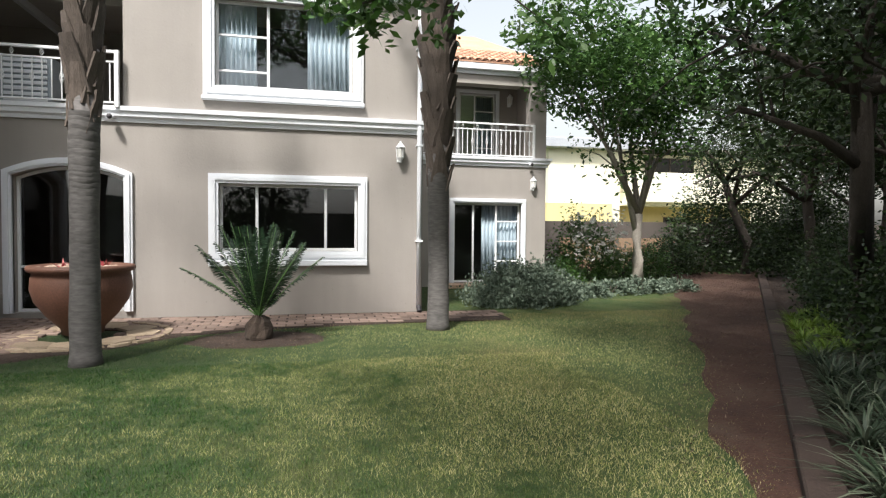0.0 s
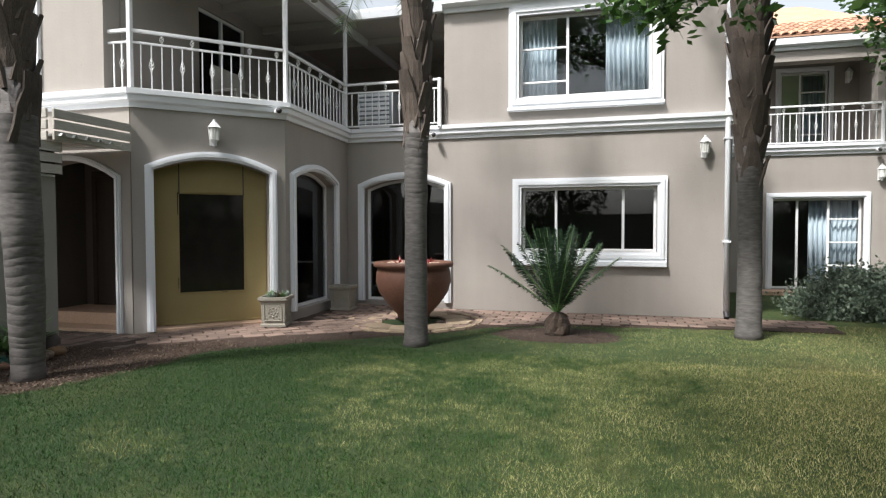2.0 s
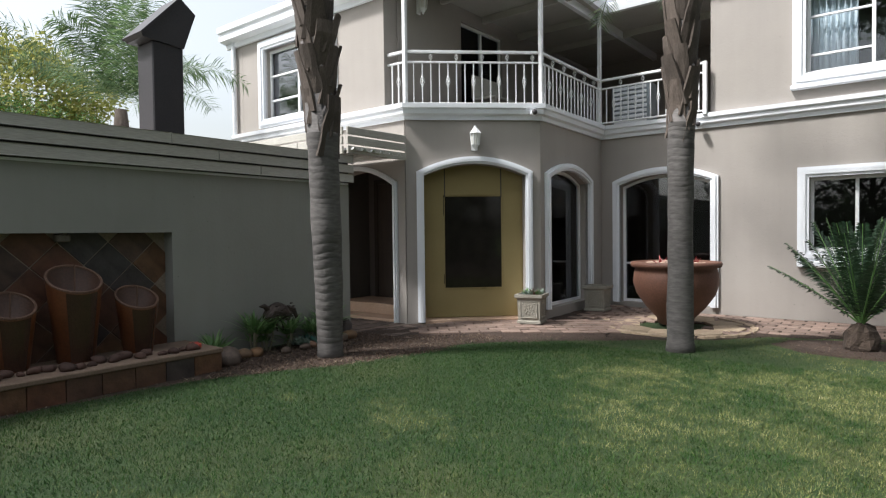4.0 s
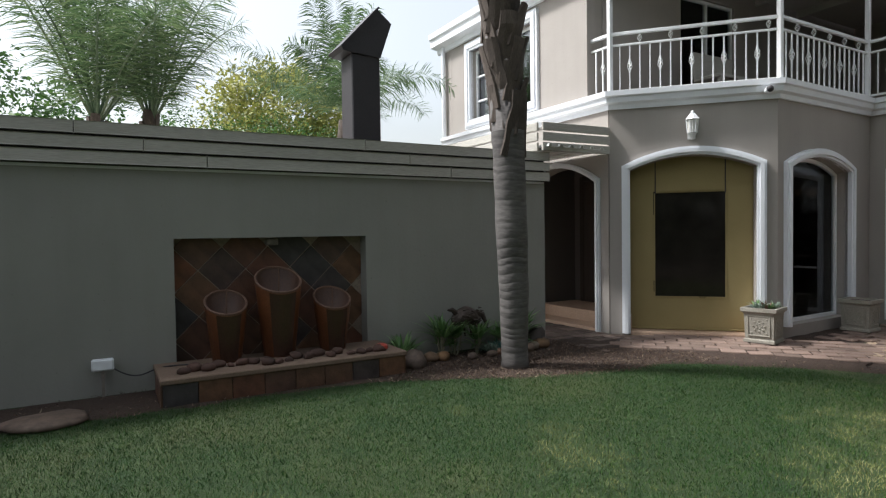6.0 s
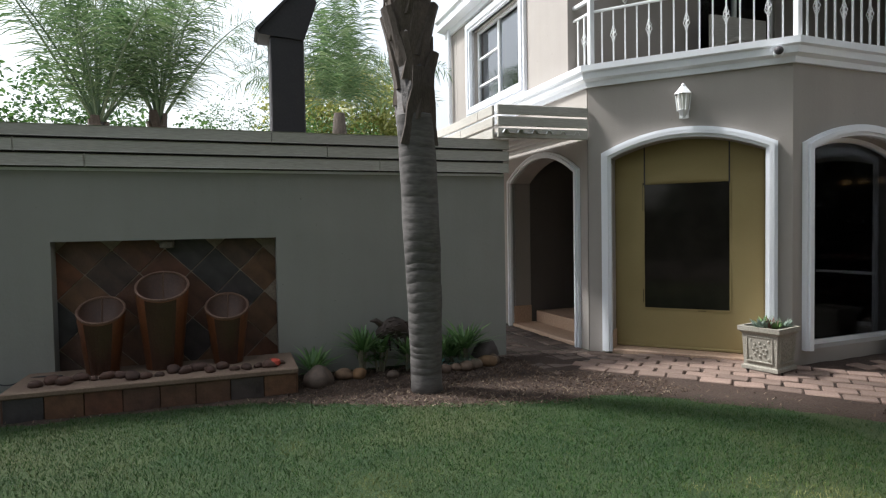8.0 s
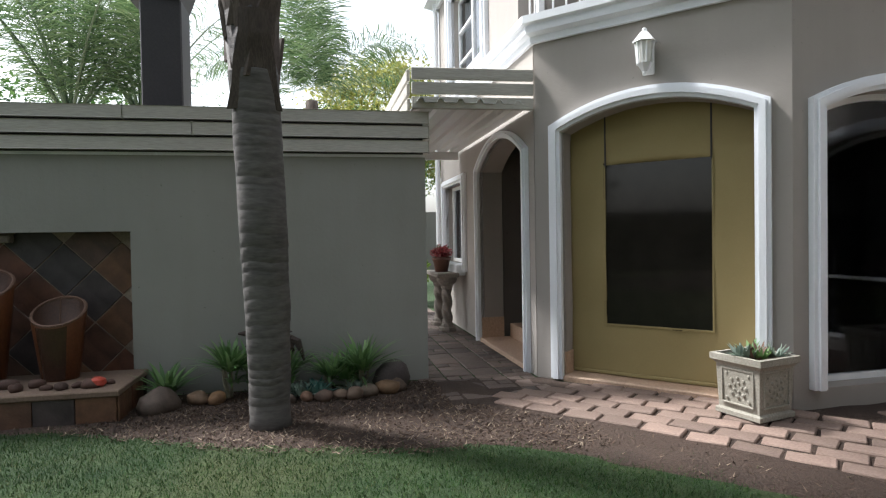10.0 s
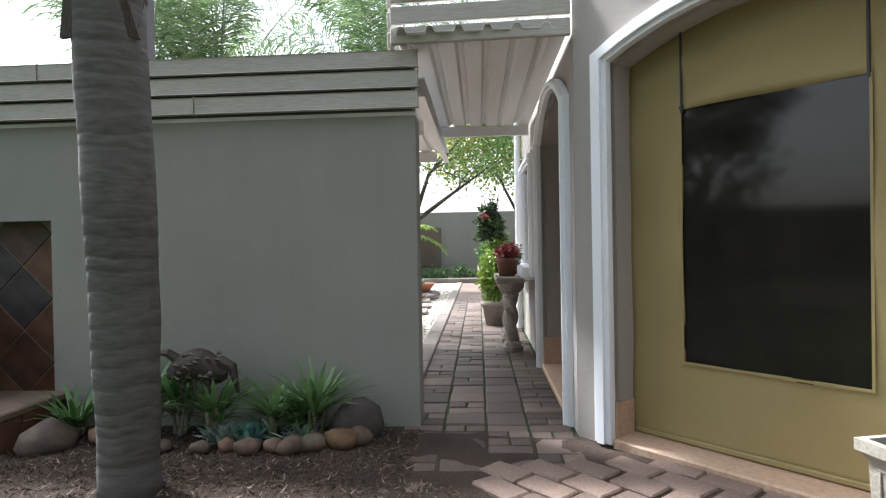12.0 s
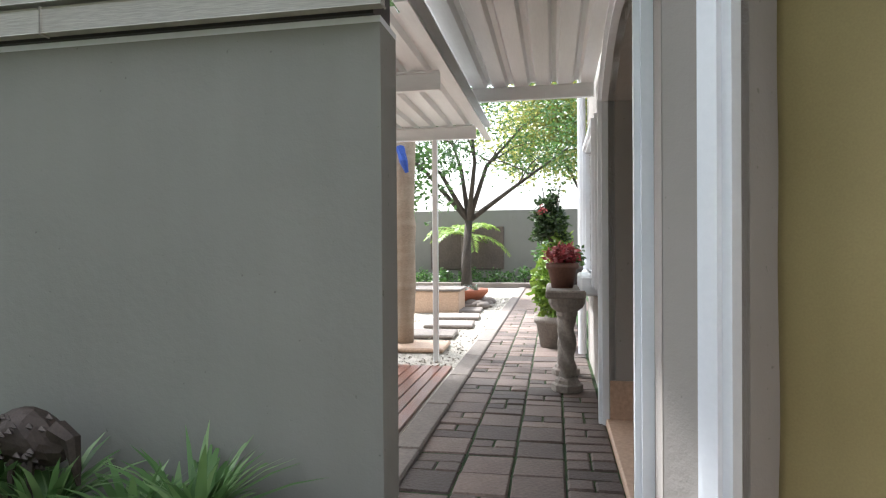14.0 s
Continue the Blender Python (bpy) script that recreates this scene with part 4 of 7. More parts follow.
def railing(name, a, b, z0, label, group, first=2, post=True, h=0.80):
    a, b = Vector((*a, z0)), Vector((*b, z0))
    d = (b - a).to_2d()
    L = d.length
    ob = thing(name, pose(a.x, a.y, z0, 0, 0, math.degrees(math.atan2(d.y, d.x))), label, "railing", group)
    for nm, z, r in (("bottom_rail", 0.05, 0.014), ("middle_rail", h - 0.15, 0.014), ("top_rail", h, 0.021)):
        part(nm, boxes((0.0, -r, z - r, L, r, z + r), bevel=0.005), M_WHITE, ob)
    n = max(2, round(L / 0.125))
    me = upright_mesh(h - 0.16 - 0.06)
    for i in range(1, n):
        p = part("baluster", me, None, ob)
        p.location = (L * i / n, 0, 0.06)
        if i % 3 == first:
            q = part("basket", BASKET, None, p)
            q.location = (0, 0, (h - 0.2) * 0.52)
        if i % 3 == 0:
            q = part("knob", BASKET, None, ob)
            q.location, q.scale = (L * i / n, 0, h - 0.075), (0.9, 0.9, 0.55)
    return ob


RZ = 3.215
R0, R1, R2, R3 = (-5.72, 5.44), (-4.24, 6.80), (-4.275, 8.96), (-2.48, 8.98)
railing("railing", (-6.08, 5.42), R0, RZ, "short white wrought-iron railing return on the balcony", "balcony railings", post=False)
railing("railing", R0, R1, RZ, "white wrought-iron balcony railing with twisted baskets", "balcony railings")
railing("railing", R1, R2, RZ, "white wrought-iron balcony railing along the bay side", "balcony railings")
railing("railing", R2, R3, RZ, "white wrought-iron balcony railing beside the house front", "balcony railings")
railing("railing", (2.5, D2 - 0.02), (5.86, D2 - 0.02), RZ, "white wrought-iron railing of the annex balcony", "annex railing", h=0.83)
for x, y in (R0, R1, R2):
    p = structure("balcony_post", boxes((x - 0.03, y - 0.03, RZ - 0.02, x + 0.03, y + 0.03, 5.22), bevel=0.006), M_WHITE, "slim white steel post carrying the balcony roof", "post")
structure("railing_end_post", boxes((-2.545, D - 0.15, RZ - 0.02, -2.485, D - 0.09, 4.04), bevel=0.006), M_WHITE, "white steel end post of the railing", "post")
structure("railing_end_post", boxes((5.83, D2 - 0.05, RZ - 0.02, 5.89, D2 + 0.01, 4.07), bevel=0.006), M_WHITE, "white steel end post of the annex railing", "post")
for y in (6.6, 7.8, 9.0, 10.2):
    structure("balcony_beam", boxes((-5.98, y, 5.10, -2.5 if y > D else C1[0] - 0.05 - max(0, C1[1] - y), y + 0.07, 5.22), bevel=0.006), M_SOFFIT, "taupe painted balcony roof beam", "beam")
structure("balcony_edge_beam", boxes((-4.42, 6.9, 5.08, -4.34, 12.1, 5.215)), M_TRIM, "pale balcony roof beam", "beam")

# furniture glimpsed on the balcony
cab = thing("balcony_cabinet", pose(-3.95, 9.75, 3.18), "pale blue-grey louvred cabinet on the balcony", "cabinet")
part("body", boxes((-0.35, -0.2, 0, 0.35, 0.2, 0.85), bevel=0.01), mottled("grey_blue_paint", (0.25, 0.29, 0.32), (0.34, 0.38, 0.41), 3, 0.6), cab)
for i in range(9):
    part("louvre", boxes((-0.30, -0.225, 0.06 + i * 0.085, 0.30, -0.2, 0.115 + i * 0.085), bevel=0.006), M_TRIM, cab)
bench = thing("balcony_bench", pose(-5.55, 7.6, 3.18, 0, 0, 90), "pale wooden bench on the balcony", "bench")
part("seat", boxes((-0.45, -0.25, 0.40, 0.45, 0.2, 0.45), bevel=0.01), M_PLANK, bench)
part("backrest", boxes((-0.45, 0.18, 0.45, 0.45, 0.22, 0.85), bevel=0.01), M_PLANK, bench)
for x in (-0.42, 0.36):
    for y in (-0.24, 0.14):
        part("leg", boxes((x, y, 0, x + 0.06, y + 0.06, 0.40)), M_PLANK, bench)

# ---- lanterns ----
M_LAMPGLASS, _nt, _b = shader("lantern_glass", (0.75, 0.74, 0.70), 0.25)


def lantern(m, label, group="house lanterns"):
    ob = thing("wall_lantern", m, label, "wall lamp", group)
    bm = bmesh.new()
    bmesh.ops.create_cone(bm, segments=6, radius1=0.058, radius2=0.075, depth=0.17, cap_ends=True, matrix=Matrix.Translation((0, -0.11, 0)))
    part("glass", bm, M_LAMPGLASS, ob, "frosted lantern glass")
    for i in range(6):
        a = math.pi / 3 * i
        bm = bmesh.new()
        tube(bm, (0.061 * math.cos(a), -0.11 + 0.061 * math.sin(a), -0.09), (0.078 * math.cos(a), -0.11 + 0.078 * math.sin(a), 0.09), 0.007, 5)
        part("cage_bar", bm, M_WHITE, ob)
    bm = bmesh.new()
    bmesh.ops.create_cone(bm, segments=6, radius1=0.10, radius2=0.03, depth=0.085, cap_ends=True, matrix=Matrix.Translation((0, -0.11, 0.13)))
    bmesh.ops.create_uvsphere(bm, u_segments=8, v_segments=6, radius=0.022, matrix=Matrix.Translation((0, -0.11, 0.185)))
    part("cap", bm, M_WHITE, ob)
    bm = bmesh.new()
    bmesh.ops.create_cone(bm, segments=6, radius1=0.02, radius2=0.066, depth=0.07, cap_ends=True, matrix=Matrix.Translation((0, -0.11, -0.12)))
    bmesh.ops.create_uvsphere(bm, u_segments=8, v_segments=6, radius=0.02, matrix=Matrix.Translation((0, -0.11, -0.16)))
    part("base", bm, M_WHITE, ob)
    bm = bmesh.new()
    tube(bm, (0, 0, -0.10), (0, -0.11, -0.135), 0.012, 6)
    box(bm, -0.05, -0.018, -0.16, 0.05, 0.0, 0.10, 0.008)
    part("bracket", bm, M_WHITE, ob)
    ob.scale = (0.94,) * 3
    return ob


lamp = lantern(MA1 @ pose(1.0, 0, 2.71), "small white hexagonal wall lantern above the arch")
copy_thing(lamp, pose(1.77, D, 2.68))["label"] = "small white hexagonal wall lantern on the house front"
copy_thing(lamp, pose(5.83, D2, 2.57))["label"] = "small white hexagonal wall lantern on the annex"
copy_thing(lamp, pose(5.70, D2 + 1.5, 4.95))["label"] = "small white wall lantern in the annex balcony"
copy_thing(lamp, pose(-6.02, 6.1, 4.95, 0, 0, 90))["label"] = "small white wall lantern under the balcony roof"


def camera_dome(x, y, z, rz):
    ob = thing("security_camera", pose(x, y, z, 0, 0, rz), "small black and white security camera on the band", "security camera", "security cameras")
    bm = bmesh.new()
    bmesh.ops.create_cone(bm, segments=16, radius1=0.045, radius2=0.045, depth=0.10, cap_ends=True, matrix=Matrix.Translation((0, -0.05, 0)) @ Matrix.Rotation(math.pi / 2, 4, "X"))
    part("housing", bm, M_TRIM, ob)
    bm = bmesh.new()
    bmesh.ops.create_uvsphere(bm, u_segments=14, v_segments=8, radius=0.042, matrix=Matrix.Translation((0, -0.09, 0)))
    part("lens_dome", bm, M_BLACK, ob, "glossy black dome")


n1 = Vector((math.sin(radians(A1_ANG)), -math.cos(radians(A1_ANG))))
camera_dome(C1[0] - 0.09 + n1.x * 0.10, C1[1] - 0.09 + n1.y * 0.10, 3.085, A1_ANG)
camera_dome(-2.60, D - 0.10, 3.05, 0)
camera_dome(5.75, D2 - 0.10, 3.05, 0)

# downpipe
dp = thing("downpipe", pose(2.10, D, 0), "white round downpipe on the house corner", "downpipe", kind="structure")
bm = bmesh.new()
tube(bm, (0, -0.07, 0.10), (0, -0.07, 5.3), 0.04, 12)
smooth(part("pipe", bm, M_TRIM, dp))
bm = bmesh.new()
tube(bm, (0, -0.07, 0.12), (0, -0.15, 0.03), 0.042, 12)
part("shoe", bm, M_BLACK, dp, "dark shoe at the foot")
for z in (1.2, 2.8, 4.4):
    part("clip", boxes((-0.055, -0.115, z, 0.055, 0, z + 0.03)), M_TRIM, dp)
bm = bmesh.new()
tube(bm, (LWX + 0.05, LWY - 0.06, 0.1), (LWX + 0.05, LWY - 0.06, 5.2), 0.04, 12)
structure("downpipe", bm, M_TRIM, "white downpipe at the end of the wing", "downpipe")

# ---- planks on the garden wall and the passage roof ----
def plank_run(name, a, b, zs, h, t, label, seg=2.6, out=0.0):
    a, b = Vector(a), Vector(b)
    d = b - a
    L = d.length
    ob = thing(name, pose(a.x, a.y, 0, 0, 0, math.degrees(math.atan2(d.y, d.x))), label, "plank cladding", kind="structure")
    for row, z in enumerate(zs):
        s = 0.0
        first = True
        while s < L - 0.01:
            e = min(L, s + (seg if not first else seg * (0.55 + 0.2 * row)))
            if L - e < 0.3:
                e = L
            first = False
            p = part("plank", boxes((s + 0.003, -t - out, z, e - 0.003, 0 - out, z + h), bevel=0.006), M_PLANK, ob)
            p.rotation_euler = (0, 0, 0)
            s = e
    return ob


PZ = (2.055, 2.180, 2.305)
plank_run("plank_cladding", (BX, WALL_END + 0.03), (BX, -9.0), PZ, 0.103, -0.035, "three painted taupe planks capping the garden wall", out=-0.035)
structure("wall_cap", boxes((BX - 0.22, -9.0, 2.02, BX - 0.002, WALL_END, 2.045)), M_TRIM, "pale mortar cap on the garden wall", "coping")
# black backing puts the shade of the plank gaps into its colour
structure("gap_backing", boxes((BX - 0.20, -9.0, 2.046, BX + 0.02, WALL_END - 0.02, 2.405)), M_BLACK, "black backing that darkens the gaps between the planks", "cladding")
plank_run("passage_fascia", (-5.70, 4.25), (-5.65, 5.33), (2.42, 2.545, 2.67), 0.103, 0.035, "three painted taupe planks fronting the passage roof")
plank_run("passage_fascia", (-8.6, 4.20), (-5.74, 4.25), (2.42, 2.545, 2.67), 0.103, 0.03, "painted taupe planks along the passage roof")


def sheet_roof(name, u0, u1, v0, v1, z, label):
    """Ribbed roof sheet; ribs run along the passage."""
    bm = bmesh.new()
    prof, v = [], v0
    while v < v1 - 0.05:
        prof += [(v, 0), (v + 0.10, 0), (v + 0.118, 0.034), (v + 0.152, 0.034), (v + 0.17, 0)]
        v += 0.172
    rows = []
    for u in (u0, u1):
        rows.append([bm.verts.new((*passage_pt(u, w), z + h)) for w, h in prof])
    for i in range(len(prof) - 1):
        bm.faces.new((rows[0][i], rows[0][i + 1], rows[1][i + 1], rows[1][i]))
    ob = structure(name, bm, M_SHEET, label, "roof")
    ob.modifiers.new("thick", "SOLIDIFY").thickness = 0.003
    return ob


sheet_roof("passage_roof", -0.02, 2.95, 0.02, 1.10, 2.47, "pale ribbed metal roof sheet over the passage")
sheet_roof("deck_roof", 0.9, 3.85, 0.98, 3.2, 2.335, "pale ribbed metal roof sheet over the deck")


def channel(name, p, q, z0, z1, w, label, mat=None):
    bm = bmesh.new()
    d = Vector(q) - Vector(p)
    L = d.length
    for bx in ((0, 0, z0, L, w, z0 + 0.006), (0, 0, z1 - 0.006, L, w, z1), (0, 0, z0 + 0.006, L, 0.006, z1 - 0.006)):
        box(bm, *bx)
    ob = structure(name, bm, mat or M_SHEET, label, "beam")
    ob.matrix_world = pose(p[0], p[1], 0, 0, 0, math.degrees(math.atan2(d.y, d.x)))
    return ob


channel("roof_purlin", passage_pt(2.90, 1.10), passage_pt(2.90, 0.02), 2.36, 2.465, 0.05, "white steel channel under the passage roof")
channel("roof_beam", passage_pt(0.45, 0.98), passage_pt(3.8, 0.98), 2.20, 2.33, -0.06, "white steel edge beam of the deck roof")
channel("roof_purlin", passage_pt(1.9, 1.06), passage_pt(1.9, 3.1), 2.20, 2.325, 0.05, "white steel purlin of the deck roof")
channel("roof_purlin", passage_pt(3.72, 1.06), passage_pt(3.72, 3.1), 2.20, 2.325, 0.05, "white steel purlin of the deck roof")
x, y = passage_pt(3.70, 1.46)
structure("deck_post", boxes((x - 0.025, y - 0.025, 0.05, x + 0.025, y + 0.025, 2.20), bevel=0.004), M_SHEET, "slim grey steel post of the deck roof", "post")

# ---- plants ----
M_BARK = mottled("palm_bark", (0.052, 0.048, 0.046), (0.122, 0.112, 0.106), 1.9, 0.9, 14, 0.25, 0.008, (0.8, 0.8, 3.2), c3=(0.074, 0.068, 0.064), vary=0.5)
M_BOOT = mottled("palm_boot", (0.050, 0.037, 0.029), (0.115, 0.090, 0.073), 5, 0.9, 40, 0.8, 0.01, (3, 3, 0.7), island=0.3)
M_TREEBARK = mottled("tree_bark", (0.040, 0.032, 0.026), (0.085, 0.070, 0.058), 3, 0.95, 40, 0.8, 0.015, (2, 2, 0.5))
M_PALEBARK = mottled("pale_bark", (0.22, 0.19, 0.16), (0.36, 0.33, 0.28), 2.5, 0.9, 40, 0.6, 0.01)
M_FROND = leafy("palm_leaflet", (0.075, 0.12, 0.065), (0.12, 0.18, 0.10), (0.20, 0.24, 0.14), 0.45, 0.3)
M_FROND_L = leafy("light_palm_leaflet", (0.055, 0.105, 0.042), (0.10, 0.165, 0.065), (0.18, 0.24, 0.11), 0.4, 0.4)
M_CYCAD = leafy("cycad_leaflet", (0.016, 0.040, 0.020), (0.026, 0.055, 0.028), (0.045, 0.078, 0.042), 0.35, 0.1)
M_LEAF = leafy("broad_leaf", (0.030, 0.072, 0.016), (0.055, 0.125, 0.028), (0.11, 0.20, 0.05), 0.4, 0.35)
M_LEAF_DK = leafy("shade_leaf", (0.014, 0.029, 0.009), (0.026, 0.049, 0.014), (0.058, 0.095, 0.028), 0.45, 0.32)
M_LEAF_OL = leafy("olive_leaf", (0.18, 0.20, 0.05), (0.30, 0.31, 0.08), (0.42, 0.40, 0.13), 0.5, 0.45)
M_LAV = leafy("lavender_leaf", (0.085, 0.12, 0.085), (0.13, 0.17, 0.12), (0.19, 0.235, 0.17), 0.7, 0.2)
M_ALOE = leafy("aloe_leaf", (0.08, 0.16, 0.05), (0.14, 0.26, 0.085), (0.26, 0.38, 0.16), 0.4, 0.3)
M_GREY = leafy("grey_succulent", (0.12, 0.17, 0.13), (0.19, 0.25, 0.20), (0.28, 0.34, 0.28), 0.5, 0.1)
M_VARI = leafy("variegated_grass", (0.028, 0.05, 0.026), (0.058, 0.085, 0.048), (0.20, 0.225, 0.155), 0.5, 0.2)
M_LIME = leafy("lime_grass", (0.10, 0.18, 0.02), (0.17, 0.27, 0.035), (0.26, 0.35, 0.06), 0.5, 0.3)
M_RED = leafy("red_leaf", (0.22, 0.03, 0.035), (0.36, 0.06, 0.07), (0.45, 0.14, 0.13), 0.5, 0.2)
M_PETAL = leafy("white_petal", (0.7, 0.7, 0.66), (0.8, 0.8, 0.76), (0.85, 0.84, 0.8), 0.6, 0.3)
M_STONE, nt, b = shader("river_stone", (0.12, 0.08, 0.06), 0.75)
_oi = nt.nodes.new("ShaderNodeObjectInfo")
_v = coords(nt, 1)
_c = ramp(nt, _oi.outputs["Random"], [(0.0, (0.085, 0.055, 0.045)), (0.3, (0.17, 0.115, 0.08)), (0.5, (0.10, 0.075, 0.062)), (0.7, (0.20, 0.115, 0.05)), (0.85, (0.12, 0.065, 0.05)), (1.0, (0.16, 0.13, 0.10))])
_c = mix(nt, 1.0, _c, ramp(nt, noise_of(nt, _v, 12, 5), [(0.3, (0.6, 0.58, 0.55)), (0.7, (1.3, 1.25, 1.2))]), "MULTIPLY")
nt.links.new(_c, b.inputs["Base Color"])
bump(nt, b, noise_of(nt, _v, 45, 4), 0.4, 0.008)


def quads_mesh(name, V):
    """V: (n, 4, 3) corner points."""
    n = len(V)
    me = bpy.data.meshes.new(name)
    me.vertices.add(4 * n)
    me.vertices.foreach_set("co", np.asarray(V, float).ravel())
    me.loops.add(4 * n)
    me.loops.foreach_set("vertex_index", np.arange(4 * n, dtype=np.int32))
    me.polygons.add(n)
    me.polygons.foreach_set("loop_start", np.arange(0, 4 * n, 4, dtype=np.int32))
    me.update(calc_edges=True)
    return me


def leaf_quads(P, size, droop=0.3):
    """Pointed leaves at the points P, of about that length."""
    n = len(P)
    d = rng.normal(size=(n, 3))
    d[:, 2] = d[:, 2] * 0.6 - droop
    d /= np.linalg.norm(d, axis=1)[:, None]
    s = np.cross(d, rng.normal(size=(n, 3)))
    s /= np.linalg.norm(s, axis=1)[:, None]
    L = size * rng.uniform(0.65, 1.3, (n, 1))
    return np.stack([P, P + d * L * 0.5 + s * L * 0.24, P + d * L, P + d * L * 0.5 - s * L * 0.24], 1)


def lathe(bm, prof, seg=28, m=None):
    rings = []
    for r, z in prof:
        rings.append([bm.verts.new((r * math.cos(2 * math.pi * i / seg), r * math.sin(2 * math.pi * i / seg), z)) for i in range(seg)])
    for a, b in zip(rings, rings[1:]):
        for i in range(seg):
            bm.faces.new((a[i], a[(i + 1) % seg], b[(i + 1) % seg], b[i]))
    bm.faces.new(rings[0][::-1])
    bm.faces.new(rings[-1])
    if m is not None:
        for ring_ in rings:
            for v in ring_:
                v.co = m @ v.co
    return bm


def limb(bm, pts, radii, seg=8):
    """A tapered, bent limb through the points."""
    rings = []
    for i, p in enumerate(pts):
        p = Vector(p)
        d = (Vector(pts[min(i + 1, len(pts) - 1)]) - Vector(pts[max(i - 1, 0)])).normalized()
        q = d.to_track_quat("Z", "Y")
        rings.append([bm.verts.new(p + q @ Vector((radii[i] * math.cos(2 * math.pi * k / seg), radii[i] * math.sin(2 * math.pi * k / seg), 0))) for k in range(seg)])
    for a, b in zip(rings, rings[1:]):
        for k in range(seg):
            bm.faces.new((a[k], a[(k + 1) % seg], b[(k + 1) % seg], b[k]))
    bm.faces.new(rings[-1])
    bm.faces.new(rings[0][::-1])


def frond_quads(base, az, lift, length, leaflets, leaf_len, sag=1.0, width=0.02, plume=0.5):
    """One feather frond: leaflets on both sides of an arching rib. Returns quads and rib points."""
    rib = []
    for i in range(13):
        t = i / 12
        r = length * (t - 0.10 * sag * t * t)
        z = length * (math.sin(math.radians(lift)) * t - 0.62 * sag * t * t)
        rib.append(Vector((base[0] + math.cos(az) * r * math.cos(math.radians(lift)), base[1] + math.sin(az) * r * math.cos(math.radians(lift)), base[2] + z)))
    Q = []
    for i in range(leaflets):
        t = 0.12 + 0.88 * i / leaflets
        f = t * 12
        k = min(11, int(f))
        p = rib[k].lerp(rib[k + 1], f - k)
        d = (rib[k + 1] - rib[k]).normalized()
        side = d.cross(Vector((0, 0, 1))).normalized()
        up = side.cross(d)
        L = leaf_len * (0.35 + 0.65 * math.sin(math.pi * min(1, t * 0.85 + 0.12)))
        for s in (-1, 1):
            dirn = (side * s + d * 0.55 + up * random.uniform(-plume, plume)).normalized()
            tip = p + dirn * L + Vector((0, 0, -0.25 * L * random.uniform(0.4, 1.4)))
            midp = p + dirn * L * 0.5
            wv = d * width
            Q.append((p - wv * 0.4, midp - wv * 0.5, tip, midp + wv * 0.5))
    return Q, rib


